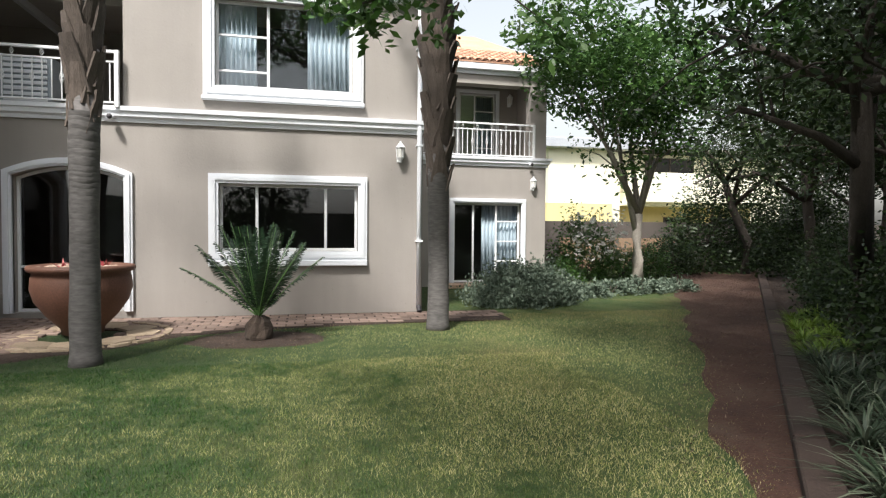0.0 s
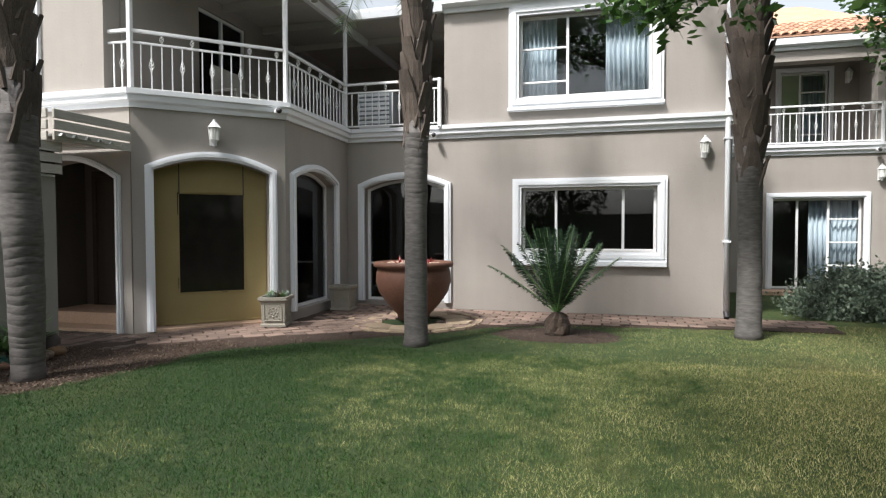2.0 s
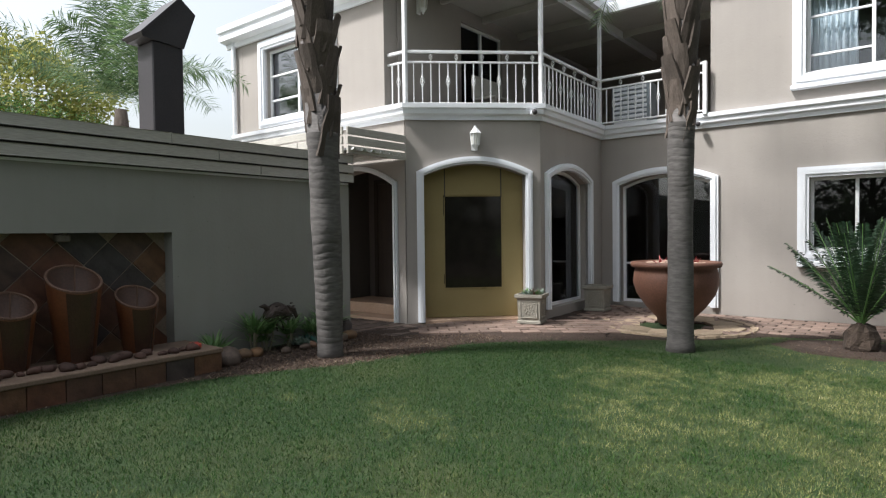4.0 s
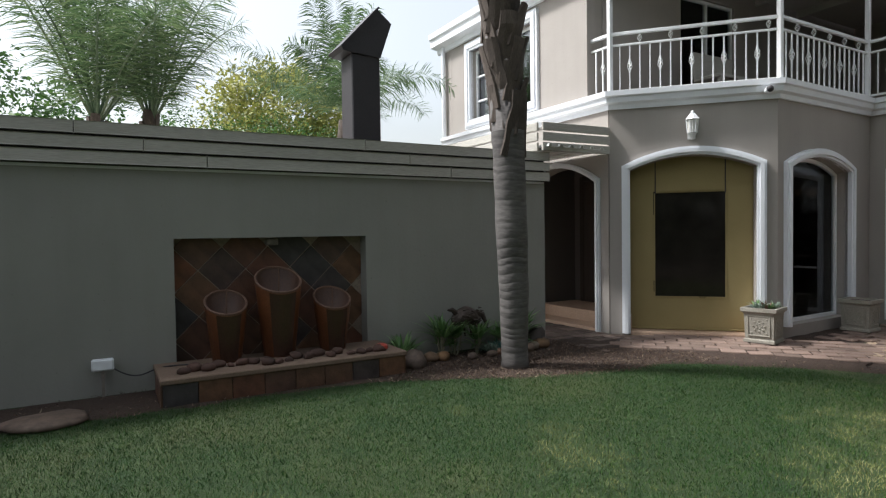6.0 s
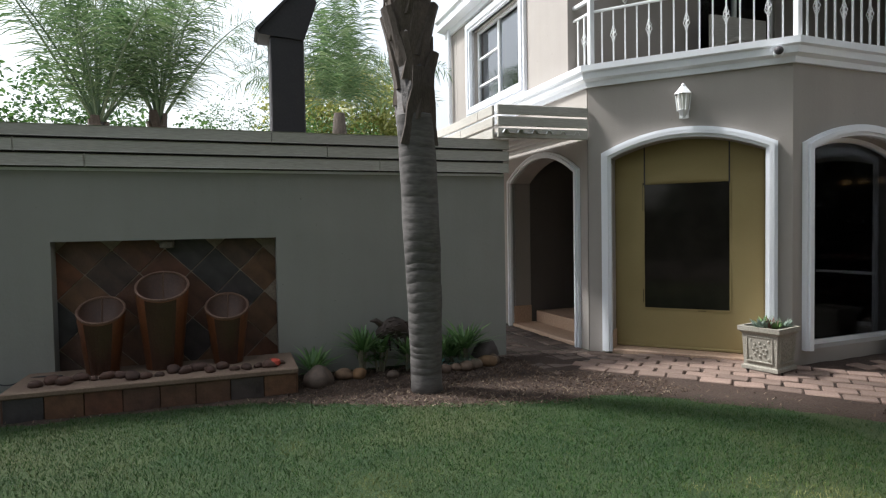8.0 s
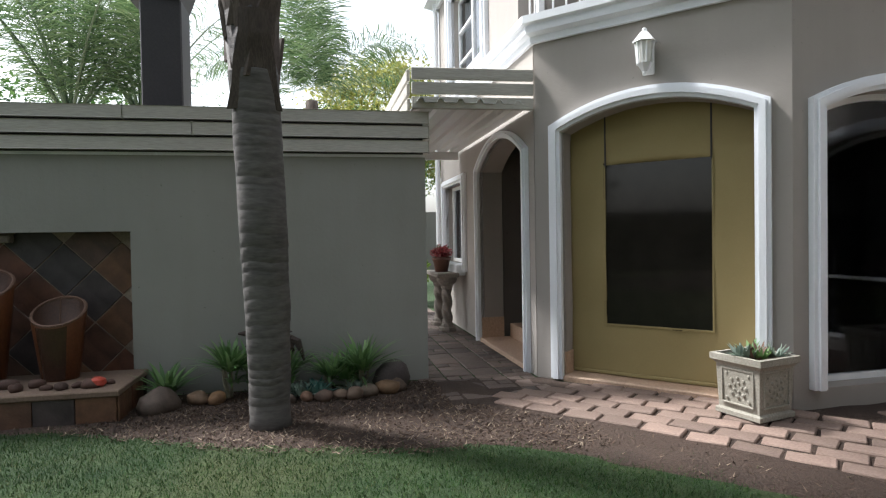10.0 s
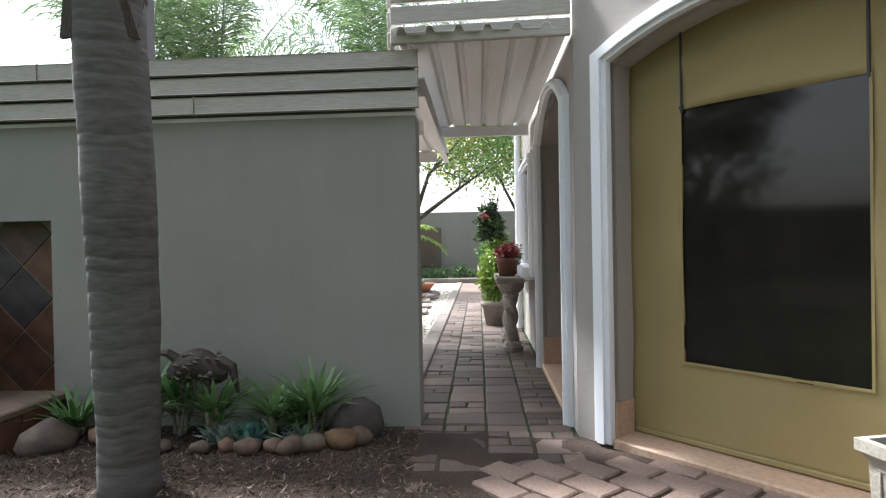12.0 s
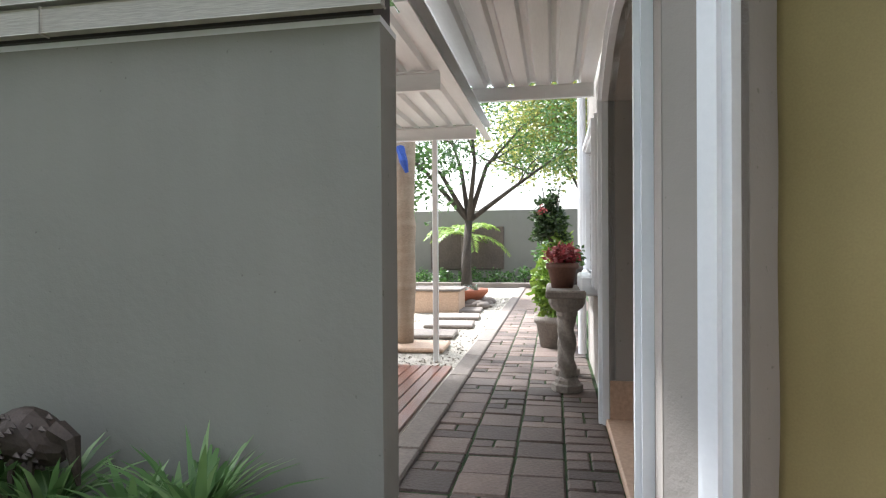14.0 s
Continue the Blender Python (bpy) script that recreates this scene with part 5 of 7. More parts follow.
def palm(x, y, r, h_boot, h_top, boot_r, label, fronds=16, flen=2.6, swell=1.0, lean=(0, 0), boots=46, seed=1, group="lawn palms", waist=0.0, lift_lo=5, lift_hi=78, sag=(0.7, 1.25), lw=0.017, mat=None):
    random.seed(seed)
    z0 = ground_z(x, y) - 0.03
    ob = thing("palm_tree", pose(x, y, z0), label, "palm tree", group)
    bm = bmesh.new()
    prof, z = [(r * (1.10 - waist), 0.0), (r * (1.03 - waist), 0.10)], 0.14
    while z < h_boot:
        t = z / h_boot
        rr = r * (1.0 - 0.10 * math.sin(t * 3.0) + 0.10 * (swell - 1)) * (1 + 0.10 * (swell - 1) * math.sin(4 * t)) * (1 - waist * max(0.0, 1 - z / 1.3))
        g = random.uniform(0.04, 0.11)
        w = random.uniform(0.998, 1.003)
        prof += [(rr * 1.001 * w, z), (rr * 1.0 * w, z + g * 0.86), (rr * 0.996 * w, z + g * 0.95)]
        z += g
    prof += [(r * 0.95, h_boot), (r * 0.8, h_top)]
    lathe(bm, prof, 20)
    for v in bm.verts:
        t = v.co.z / h_top
        v.co.z += 0.03 * noise.noise((v.co.x * 7, v.co.y * 7, v.co.z * 1.5 + seed)) if 0.2 < v.co.z < h_boot else 0
        v.co.x += lean[0] * t * t + 0.012 * noise.noise((v.co.z * 3, v.co.x * 6, seed))
        v.co.y += lean[1] * t * t + 0.012 * noise.noise((v.co.z * 3, v.co.y * 6, seed + 5))
    smooth(part("trunk", bm, M_BARK, ob, "grey ringed palm trunk"))
    # old leaf bases
    for i in range(boots):
        t = (i + 0.5) / boots
        zz = h_boot - 0.05 + (h_top - h_boot) * t * 0.93
        a = i * 2.399 + random.uniform(-0.2, 0.2)
        rr = r * 0.9 + (boot_r - r) * min(1.0, 0.35 + 1.5 * t)
        wdt, ln = r * random.uniform(0.75, 1.05), random.uniform(0.4, 0.65)
        bm = bmesh.new()
        rows = []
        for k in range(5):
            s = k / 4
            ww = wdt * (1 - 0.5 * s) * (0.9 + 0.2 * random.random())
            ro = r * 0.72 + (rr - r * 0.72) * (0.35 + 0.65 * s) + 0.02 * s * s * random.uniform(0.0, 1.6)
            rows.append([bm.verts.new((ro - 0.35 * abs(q) * ww, q * ww, s * ln)) for q in (-1, -0.4, 0.4, 1)])
        for r0, r1 in zip(rows, rows[1:]):
            for k in range(3):
                bm.faces.new((r0[k], r0[k + 1], r1[k + 1], r1[k]))
        ext = bmesh.ops.extrude_face_region(bm, geom=bm.faces[:])
        for v in [e for e in ext["geom"] if isinstance(e, bmesh.types.BMVert)]:
            v.co.x -= 0.025
        bo = part("leaf_base", bm, M_BOOT, ob)
        tt = zz / h_top
        bo.matrix_local = pose(lean[0] * tt * tt, lean[1] * tt * tt, zz - 0.2, 0, random.uniform(-4, 3), math.degrees(a))
    Q = []
    rb = bmesh.new()
    for i in range(fronds):
        a = i * 2.399 + random.uniform(-0.3, 0.3)
        q, rib = frond_quads((lean[0], lean[1], h_top - 0.1), a, random.uniform(lift_lo, lift_hi), flen * random.uniform(0.8, 1.15), 72, flen * 0.19, random.uniform(*sag), lw, 0.9)
        Q += q
        limb(rb, rib, [0.026 * (1 - 0.8 * k / 12) for k in range(13)], 5)
    cr = part("crown", quads_mesh("crown", [[tuple(c) for c in f] for f in Q]), mat or M_FROND, ob, "feathery arching green fronds")
    part("rib", rb, M_FROND, cr)
    return ob


palm(-4.76, 3.12, 0.166, 2.36, 5.6, 0.29, "tall palm with a ringed grey trunk in the soil bed", 18, 2.4, 1.3, (0.0, -0.34), seed=3, waist=0.22)
palm(-1.96, 5.87, 0.150, 2.6, 5.5, 0.25, "slender palm with a ringed grey trunk on the lawn", 16, 2.3, 1.0, (0.02, 0.12), seed=5)
palm(2.08, 7.39, 0.160, 2.2, 5.3, 0.32, "palm with shaggy brown leaf bases on the lawn", 16, 2.2, 1.0, (-0.05, 0.1), seed=8)
for x, y, h, s in ((-11.2, -0.5, 3.3, 21), (-11.9, 0.35, 3.5, 22)):
    palm(x, y, 0.14, h - 1.2, h, 0.2, "feathery queen palm behind the garden wall", 17, 3.9, seed=s, group="pool garden palms", boots=14, lift_lo=52, lift_hi=88, sag=(0.2, 0.75), lw=0.019, mat=M_FROND_L)

# cycad
M_CAUDEX = mottled("cycad_stem", (0.028, 0.019, 0.014), (0.06, 0.042, 0.03), 8, 0.95, 40, 0.9, 0.02)
random.seed(11)
cy = thing("cycad", pose(*CYCAD, 0.0), "dark green cycad with stiff feather leaves in mulch", "cycad")
bm = lathe(bmesh.new(), [(0.16, -0.03), (0.175, 0.04), (0.17, 0.14), (0.15, 0.23), (0.07, 0.29)], 18)
for v in bm.verts:
    v.co += v.co.normalized() * 0.05 * noise.noise(v.co * 22)
part("stem", bm, M_CAUDEX, cy, "scaly brown stem")
for i in range(26):
    a = i * 2.399
    lift = 82 - 40 * (i / 25) ** 1.0
    q, rib = frond_quads((0, 0, 0.28), a, lift, random.uniform(1.22, 1.42), 58, 0.165, 0.12 + 0.12 * (i / 25), 0.017, 0.22)
    fr = part("frond", quads_mesh("frond", [[tuple(c) for c in f] for f in q]), M_CYCAD, cy)
    rb = bmesh.new()
    limb(rb, rib, [0.011 * (1 - 0.7 * k / 12) for k in range(13)], 5)
    part("rib", rb, M_ALOE, fr)


def rock(name, x, y, z, sx, sy, sz, label="", seed=0, mat=None, group="", parent=None):
    bm = bmesh.new()
    bmesh.ops.create_icosphere(bm, subdivisions=2, radius=1.0)
    for v in bm.verts:
        k = 1 + 0.28 * noise.noise(v.co * 1.1 + Vector((seed * 7.3, seed * 1.7, 0))) + 0.06 * noise.noise(v.co * 4 + Vector((seed, 0, 0)))
        v.co = Vector((v.co.x * sx * k, v.co.y * sy * k, max(-0.55, v.co.z) * sz * k))
    ob = smooth(part(name, bm, mat or M_STONE, parent))
    ob.location = (x, y, z + sz * 0.5)
    ob.rotation_euler = (0, 0, seed * 2.1)
    return tagged(ob, label, "stone" if label else "", group)


def tuft(name, x, y, z, n, length, width, mat, label, category, spread=0.8, curl=0.5, group="", seed=0, base_r=0.04, parent=None):
    """A clump of narrow bent leaves."""
    random.seed(seed + 100)
    Q = []
    for i in range(n):
        a = random.uniform(0, 2 * math.pi)
        el = math.pi / 2 - spread * random.random() ** 0.7
        L = length * random.uniform(0.55, 1.15)
        d = Vector((math.cos(a) * math.cos(el), math.sin(a) * math.cos(el), math.sin(el)))
        s = Vector((-math.sin(a), math.cos(a), 0))
        p = Vector((math.cos(a), math.sin(a), 0)) * base_r * random.random()
        pts = [p + d * (L * t) + Vector((math.cos(a), math.sin(a), 0)) * (curl * L * 0.35 * t * t) + Vector((0, 0, -curl * L * 0.6 * t * t)) for t in (0, 0.35, 0.7, 1.0)]
        w = width * random.uniform(0.7, 1.2)
        ws = (w * 0.8, w, w * 0.65, w * 0.06)
        for k in range(3):
            Q.append((pts[k] - s * ws[k], pts[k] + s * ws[k], pts[k + 1] + s * ws[k + 1], pts[k + 1] - s * ws[k + 1]))
    me = quads_mesh(name, [[tuple(c) for c in f] for f in Q])
    bm = bmesh.new()
    bm.from_mesh(me)
    bmesh.ops.remove_doubles(bm, verts=bm.verts, dist=0.0002)
    bm.to_mesh(me)
    bm.free()
    ob = part(name, me, mat, parent)
    ob.location = (x, y, z)
    return tagged(ob, label, category, group)


M_RIM0 = mottled('aloe_stem', (0.16, 0.15, 0.10), (0.25, 0.23, 0.16), 6, 0.8)
M_TEAL = leafy('teal_succulent', (0.05, 0.15, 0.13), (0.09, 0.22, 0.19), (0.16, 0.30, 0.26), 0.5, 0.1)
# bed under the garden wall: stones, aloes, iron sculpture
border = [(-5.45, 2.28), (-5.42, 2.52), (-5.42, 2.66), (-5.30, 2.96), (-5.28, 3.20), (-5.30, 3.34), (-5.31, 3.47), (-5.31, 3.60), (-5.33, 3.71), (-5.35, 3.82), (-5.37, 3.97), (-5.46, 4.05)]
random.seed(7)
for i, (x, y) in enumerate(border):
    s = random.uniform(0.05, 0.085)
    rock("stone", x + random.uniform(-.03, .03), y, 0.07, s * 1.25, s, s * 0.85, "rounded brown edging stone on the soil bed", i + 1, group="edging stones")
rock("boulder", -5.33, 2.27, 0.05, 0.15, 0.14, 0.12, "reddish-brown boulder beside the fountain ledge", 31)
rock("boulder", -5.56, 4.02, 0.05, 0.12, 0.16, 0.17, "dark rounded boulder by the wall end", 33, mottled("dark_stone", (0.05, 0.04, 0.038), (0.09, 0.075, 0.07), 3, 0.8))
for i, (x, y, L, n, zh) in enumerate(((-5.58, 2.74, 0.30, 60, 0.22), (-5.60, 2.90, 0.27, 46, 0.20), (-5.54, 3.17, 0.27, 52, 0.17), (-5.56, 3.52, 0.24, 44, 0.14), (-5.56, 3.78, 0.34, 62, 0.17), (-5.60, 3.66, 0.26, 36, 0.10), (-5.58, 2.26, 0.27, 46, 0.08))):
    al = thing("aloe", pose(x, y, 0.08), "clump of pale-edged green aloe on short stems by the wall", "aloe", "bed aloes")
    random.seed(i + 70)
    for k in range(4):
        bm = bmesh.new()
        e = (random.uniform(-0.07, 0.07), random.uniform(-0.07, 0.07), zh)
        limb(bm, [(e[0] * 0.4, e[1] * 0.4, -0.03), (e[0] * 0.9, e[1] * 0.9, zh * 0.6), e], [0.012, 0.011, 0.010], 6)
        part("stem", bm, M_RIM0, al)
    tuft("leaves", 0, 0, zh - 0.02, int(n * 1.25), L * 1.15, 0.0165, M_ALOE, "", "", 1.05, 0.45, "", i, 0.07, al)
    tuft("leaves", 0, 0, zh * 0.5, n // 3, L * 0.6, 0.012, M_ALOE, "", "", 1.4, 0.6, "", i + 30, 0.08, al)
for i, (x, y) in enumerate(((-5.40, 3.30), (-5.42, 3.42), (-5.46, 3.24), (-5.50, 3.40), (-5.44, 3.72))):
    tuft("succulent", x, y, 0.10, 70, 0.10, 0.017, (M_GREY, M_TEAL)[i % 2], "blue-green ground-hugging succulent between stones", "succulent", 1.35, 0.2, "bed succulents", 20 + i, 0.09)
# iron sculpture: one plain mesh
bm = bmesh.new()
bmesh.ops.create_icosphere(bm, subdivisions=3, radius=1.0)
for v in bm.verts:
    v.co = Vector((v.co.x * 0.15, v.co.y * 0.27 * (1 + 0.1 * math.sin(9 * v.co.x)), v.co.z * 0.15 + 0.04 * math.cos(3 * v.co.y)))
limb(bm, [(0, 0.2, 0.06), (0.02, 0.32, 0.02), (0.05, 0.37, -0.12), (0.06, 0.39, -0.2)], [0.07, 0.05, 0.025, 0.012], 7)
limb(bm, [(0.0, -0.18, 0.08), (0.02, -0.27, 0.15), (0.03, -0.36, 0.15)], [0.05, 0.04, 0.012], 7)
for yy in (-0.12, 0.0, 0.12):
    limb(bm, [(0.08, yy, -0.05), (0.12, yy + 0.02, -0.16), (0.13, yy + 0.03, -0.28)], [0.022, 0.018, 0.012], 6)
for k in range(26):
    a, bq = random.uniform(-1.3, 1.3), random.uniform(-0.2, 0.24)
    c = Vector((0.15 * math.cos(a) * 0.98, bq, 0.15 * math.sin(a) + 0.02))
    limb(bm, [c, c + Vector((0.03, 0.05, 0.0))], [0.02, 0.003], 4)
sc = part("animal_sculpture", bm, mottled("rusty_iron", (0.035, 0.026, 0.022), (0.075, 0.055, 0.045), 6, 0.6, 60, 0.4, 0.004, metal=0.4))
sc.location, sc.scale = (-5.58, 3.05, 0.47), (0.62, 0.68, 0.68)
tagged(sc, "dark rusty iron animal sculpture among the aloes", "sculpture")

# ---- fountain: tiled niche, ledge, three pots ----
niche = thing("niche_tiles", pose(BX - 0.168, 0.085, 0.16), "rust and slate diamond tiles lining the niche", "tiling", kind="structure")
tile = bmesh.new()
box(tile, 0, -0.151, -0.151, 0.012, 0.151, 0.151, 0.003)
for v in tile.verts:
    v.co = Matrix.Rotation(radians(45), 4, "X") @ v.co
tile_me = bpy.data.meshes.new("tile")
tile.to_mesh(tile_me)
tile.free()
tile_me.materials.append(M_SLATE)
for r in range(-1, 8):
    for c in range(-1, 6):
        yy, zz = c * 0.44 + (0.22 if r % 2 else 0), r * 0.22 + 0.06
        if 0.0 <= yy <= 1.87 and 0.0 <= zz <= 1.27:
            t = part("tile", tile_me, None, niche)
            t.location = (0, yy, zz)
ledge = thing("fountain_ledge", pose(BX + 0.12, -0.09, 0), "low slate-clad ledge in front of the niche", "ledge")
part("top", boxes((-0.118, -0.02, 0.24, 0.60, 2.16, 0.285), bevel=0.008), mottled("ledge_stone", (0.13, 0.085, 0.06), (0.20, 0.14, 0.10), 3, 0.8), ledge)
part("core", boxes((-0.118, 0.0, 0.0, 0.57, 2.14, 0.24)), M_SOIL, ledge)
for i in range(8):
    part("tile", boxes((0.57, i * 0.2675 + 0.003, 0.02, 0.585, i * 0.2675 + 0.264, 0.238), bevel=0.003), M_SLATE, ledge)
for yy in (-0.015, 2.14):
    for i in range(2):
        part("tile", boxes((0.02 + i * 0.28, yy, 0.02, 0.295 + i * 0.28, yy + 0.015, 0.238), bevel=0.003), M_SLATE, ledge)


def fountain_pot(y, r, h, label, x=0.20):
    """Tall tapering pot whose mouth is cut at a slant."""
    ob = thing("fountain_pot", pose(BX + x, y, 0.285), label, "pot", "fountain pots")
    seg = 28
    def shell(bm, off, z_low):
        lo, hi = [], []
        for i in range(seg):
            a = 2 * math.pi * i / seg
            ca, sa = math.cos(a), math.sin(a)
            lo.append(bm.verts.new(((r * 0.66 - off) * ca, (r * 0.66 - off) * sa, z_low)))
            hi.append(bm.verts.new(((r - off) * ca * 0.9, (r - off) * sa, h - 0.20 * (ca + 1) / 2 * (r / 0.2))))
        for i in range(seg):
            bm.faces.new((lo[i], lo[(i + 1) % seg], hi[(i + 1) % seg], hi[i]))
        return lo, hi
    bm = bmesh.new()
    lo, hi = shell(bm, 0, 0)
    bm.faces.new(lo)
    smooth(part("body", bm, M_RUSTPOT, ob))
    bm = bmesh.new()
    li, hi2 = shell(bm, 0.018, h * 0.55)
    bm.faces.new(li)
    smooth(part("lining", bm, M_LINING, ob, "dark brown inside"))
    bm = bmesh.new()
    tor = [(((r - 0.01) * math.cos(2 * math.pi * i / seg) * 0.9), ((r - 0.01) * math.sin(2 * math.pi * i / seg)), h - 0.20 * (math.cos(2 * math.pi * i / seg) + 1) / 2 * (r / 0.2) + 0.006) for i in range(seg + 1)]
    for p, q in zip(tor, tor[1:]):
        tube(bm, p, q, 0.013, 6)
    part("rim", bm, M_RIM, ob, "pale worn rim")
    bm = bmesh.new()
    k = 8
    g = []
    for i in range(k + 1):
        a = math.radians(-34 + 68 * i / k)
        zt = h - 0.20 * (math.cos(a) + 1) / 2 * (r / 0.2)
        g.append([bm.verts.new(((r * f + 0.004) * math.cos(a) * (1 - 0.1 * t), (r * f + 0.004) * math.sin(a), 0.01 + (zt - 0.02) * t)) for t, f in ((0, 0.66), (0.5, 0.83), (1, 1.0))])
    for a, b in zip(g, g[1:]):
        for j in range(2):
            bm.faces.new((a[j], b[j], b[j + 1], a[j + 1]))
    ob2 = part("stain", bm, M_WET, ob, "dark wet water streak")
    ob2.modifiers.new("thick", "SOLIDIFY").thickness = 0.003
    bm = bmesh.new()
    tube(bm, (0.0, 0, h * 0.55), (-0.01, 0.01, h + 0.02), 0.006, 6)
    part("spout", bm, M_RIM, ob, "thin water spout pipe")
    return ob


M_RUSTPOT = mottled("rust_glaze", (0.115, 0.036, 0.014), (0.18, 0.066, 0.026), 4, 0.45, 50, 0.3, 0.004)
M_RIM = mottled("pale_rim", (0.085, 0.042, 0.026), (0.15, 0.082, 0.053), 5, 0.7)
M_LINING = mottled("pot_lining", (0.045, 0.022, 0.014), (0.085, 0.04, 0.024), 5, 0.6)
M_WET = mottled("wet_stain", (0.03, 0.014, 0.010), (0.055, 0.025, 0.016), 3, 0.25)
fountain_pot(0.49, 0.19, 0.62, "rust-glazed tapering fountain pot of middle height")
fountain_pot(0.97, 0.22, 0.82, "tallest rust-glazed tapering fountain pot in the niche", 0.20)
fountain_pot(1.50, 0.19, 0.60, "small rust-glazed tapering fountain pot")
random.seed(17)
M_REDSTONE = mottled('red_stone', (0.045, 0.024, 0.018), (0.095, 0.048, 0.034), 3, 0.8, island=0.4)
for i in range(20):
    y = 0.25 + 2.0 * i / 19
    s = random.uniform(0.03, 0.06)
    rock("stone", BX + random.uniform(0.42, 0.58), y * 0.93 - 0.15, 0.285, s * 1.3, s, s * 0.8, "small dark red stone on the fountain ledge", 50 + i, M_REDSTONE, group="ledge stones")
lp = thing("red_lamp", pose(BX + 0.55, 1.87, 0.285), "small red garden spotlight on the ledge", "lamp")
part("body", lathe(bmesh.new(), [(0.05, 0), (0.065, 0.02), (0.06, 0.05), (0.03, 0.065)], 16), mottled("red_plastic", (0.42, 0.05, 0.03), (0.5, 0.08, 0.05), 3, 0.4), lp)
nl = thing("niche_lamp", pose(BX - 0.155, 0.99, 1.375), "small dark bulkhead lamp at the niche top", "lamp")
part("body", boxes((0, -0.06, -0.05, 0.09, 0.06, 0.02), bevel=0.012), M_CONC, nl)
sk = thing("socket_box", pose(BX, -0.50, 0.34), "small cream weatherproof socket box on a stake", "socket")
part("box", boxes((0.03, -0.085, -0.05, 0.10, 0.085, 0.05), bevel=0.012), M_TRIM, sk)
part("stake", boxes((0.055, -0.012, -0.30, 0.08, 0.012, -0.05)), M_CONC, sk)
cv = bpy.data.curves.new("cable", "CURVE")
cv.dimensions, cv.bevel_depth = "3D", 0.006
sp = cv.splines.new("NURBS")
pts = [(BX + 0.06, -0.43, 0.31), (BX + 0.08, -0.28, 0.18), (BX + 0.10, -0.12, 0.26), (BX + 0.2, -0.02, 0.30), (BX + 0.25, 0.2, 0.295)]
sp.points.add(len(pts) - 1)
for p, c in zip(sp.points, pts):
    p.co = (*c, 1)
sp.use_endpoint_u = True
cb = new("cable", cv)
cv.materials.append(M_BLACK)
tagged(cb, "thin black cable from the socket to the ledge", "cable")
rock("stepping_slab", -5.15, -0.85, 0.05, 0.30, 0.24, 0.05, "flat brown stepping slab on bare soil", 71)

# ---- chimney behind the garden wall ----
ch = thing("chimney", pose(-6.33, 2.14, 0.07, 0, 0, 90), "black steel braai chimney with an angled cowl", "chimney")
part("flue", boxes((-0.17, -0.17, 0.0, 0.17, 0.17, 3.36), bevel=0.012), M_BLACK, ch)
bm = bmesh.new()
prism(bm, [(-0.29, 3.40), (-0.27, 3.37), (0.17, 3.34), (0.31, 3.74), (0.14, 3.88)], -0.19, 0.19)
part("cowl", bm, M_BLACK, ch, "sloping sheet-steel cowl")
bm = bmesh.new()
prism(bm, [(-0.31, 3.41), (0.14, 3.90), (0.16, 3.89), (-0.29, 3.39)], -0.22, 0.22)
part("hood_plate", bm, M_BLACK, ch)

# ---- big terracotta pot ----
pt = thing("terracotta_pot", pose(*POT, 0.03), "large round terracotta pot filled with pebbles", "pot")
prof = [(0.20, 0.0), (0.24, 0.02), (0.25, 0.09), (0.40, 0.25), (0.53, 0.44), (0.575, 0.60), (0.565, 0.73), (0.545, 0.80), (0.60, 0.82), (0.615, 0.855), (0.60, 0.89), (0.545, 0.895), (0.52, 0.84), (0.05, 0.83)]
smooth(part("body", lathe(bmesh.new(), prof, 40), M_TERRA, pt))
random.seed(23)
M_PEBBLE = mottled("pale_pebble", (0.34, 0.24, 0.18), (0.50, 0.38, 0.30), 5, 0.8, island=0.35)
for i in range(70):
    a, rr = random.uniform(0, 6.28), 0.50 * math.sqrt(random.random())
    s = random.uniform(0.03, 0.055)
    rock("pebble", rr * math.cos(a), rr * math.sin(a), 0.82 + 0.02 * (1 - rr), s * 1.2, s, s * 0.8, "", i, M_PEBBLE, parent=pt)
for i in range(3):
    tuft("succulent", 0.25 * math.cos(i * 2), 0.2 * math.sin(i * 2), 0.85, 14, 0.16, 0.012, M_RED, "", "", 1.0, 0.2, seed=40 + i, parent=pt)
# flat stones round the pot
M_FLAG = mottled("flagstone", (0.30, 0.22, 0.15), (0.42, 0.33, 0.23), 2, 0.85, 40, 0.5, 0.01, island=0.3)
flag = thing("stone_ring", pose(*POT, 0.0), "ring of flat brown flagstones round the terracotta pot", "paving", kind="structure")
for ringr, n in ((0.70, 9), (1.0, 22)):
    for i in range(n):
        a = 2 * math.pi * (i + random.uniform(-.15, .15)) / n
        bm = bmesh.new()
        k = random.choice((5, 6))
        rr = [random.uniform(0.9, 1.1) for _ in range(k)]
        w, d = (0.265, 0.235) if n == 9 else (0.15, 0.06)
        pts = [(w * rr[j] * math.cos(2 * math.pi * j / k), d * rr[j] * math.sin(2 * math.pi * j / k)) for j in range(k)]
        lo = [bm.verts.new((p, q, 0.0)) for p, q in pts]
        hi = [bm.verts.new((p * 0.96, q * 0.96, 0.028)) for p, q in pts]
        bm.faces.new(hi)
        for j in range(k):
            bm.faces.new((lo[j], lo[(j + 1) % k], hi[(j + 1) % k], hi[j]))
        f = part("flagstone", bm, M_FLAG, flag)
        f.matrix_local = pose(ringr * math.cos(a), ringr * math.sin(a), 0, random.uniform(-2, 2), random.uniform(-2, 2), math.degrees(a) + 90)

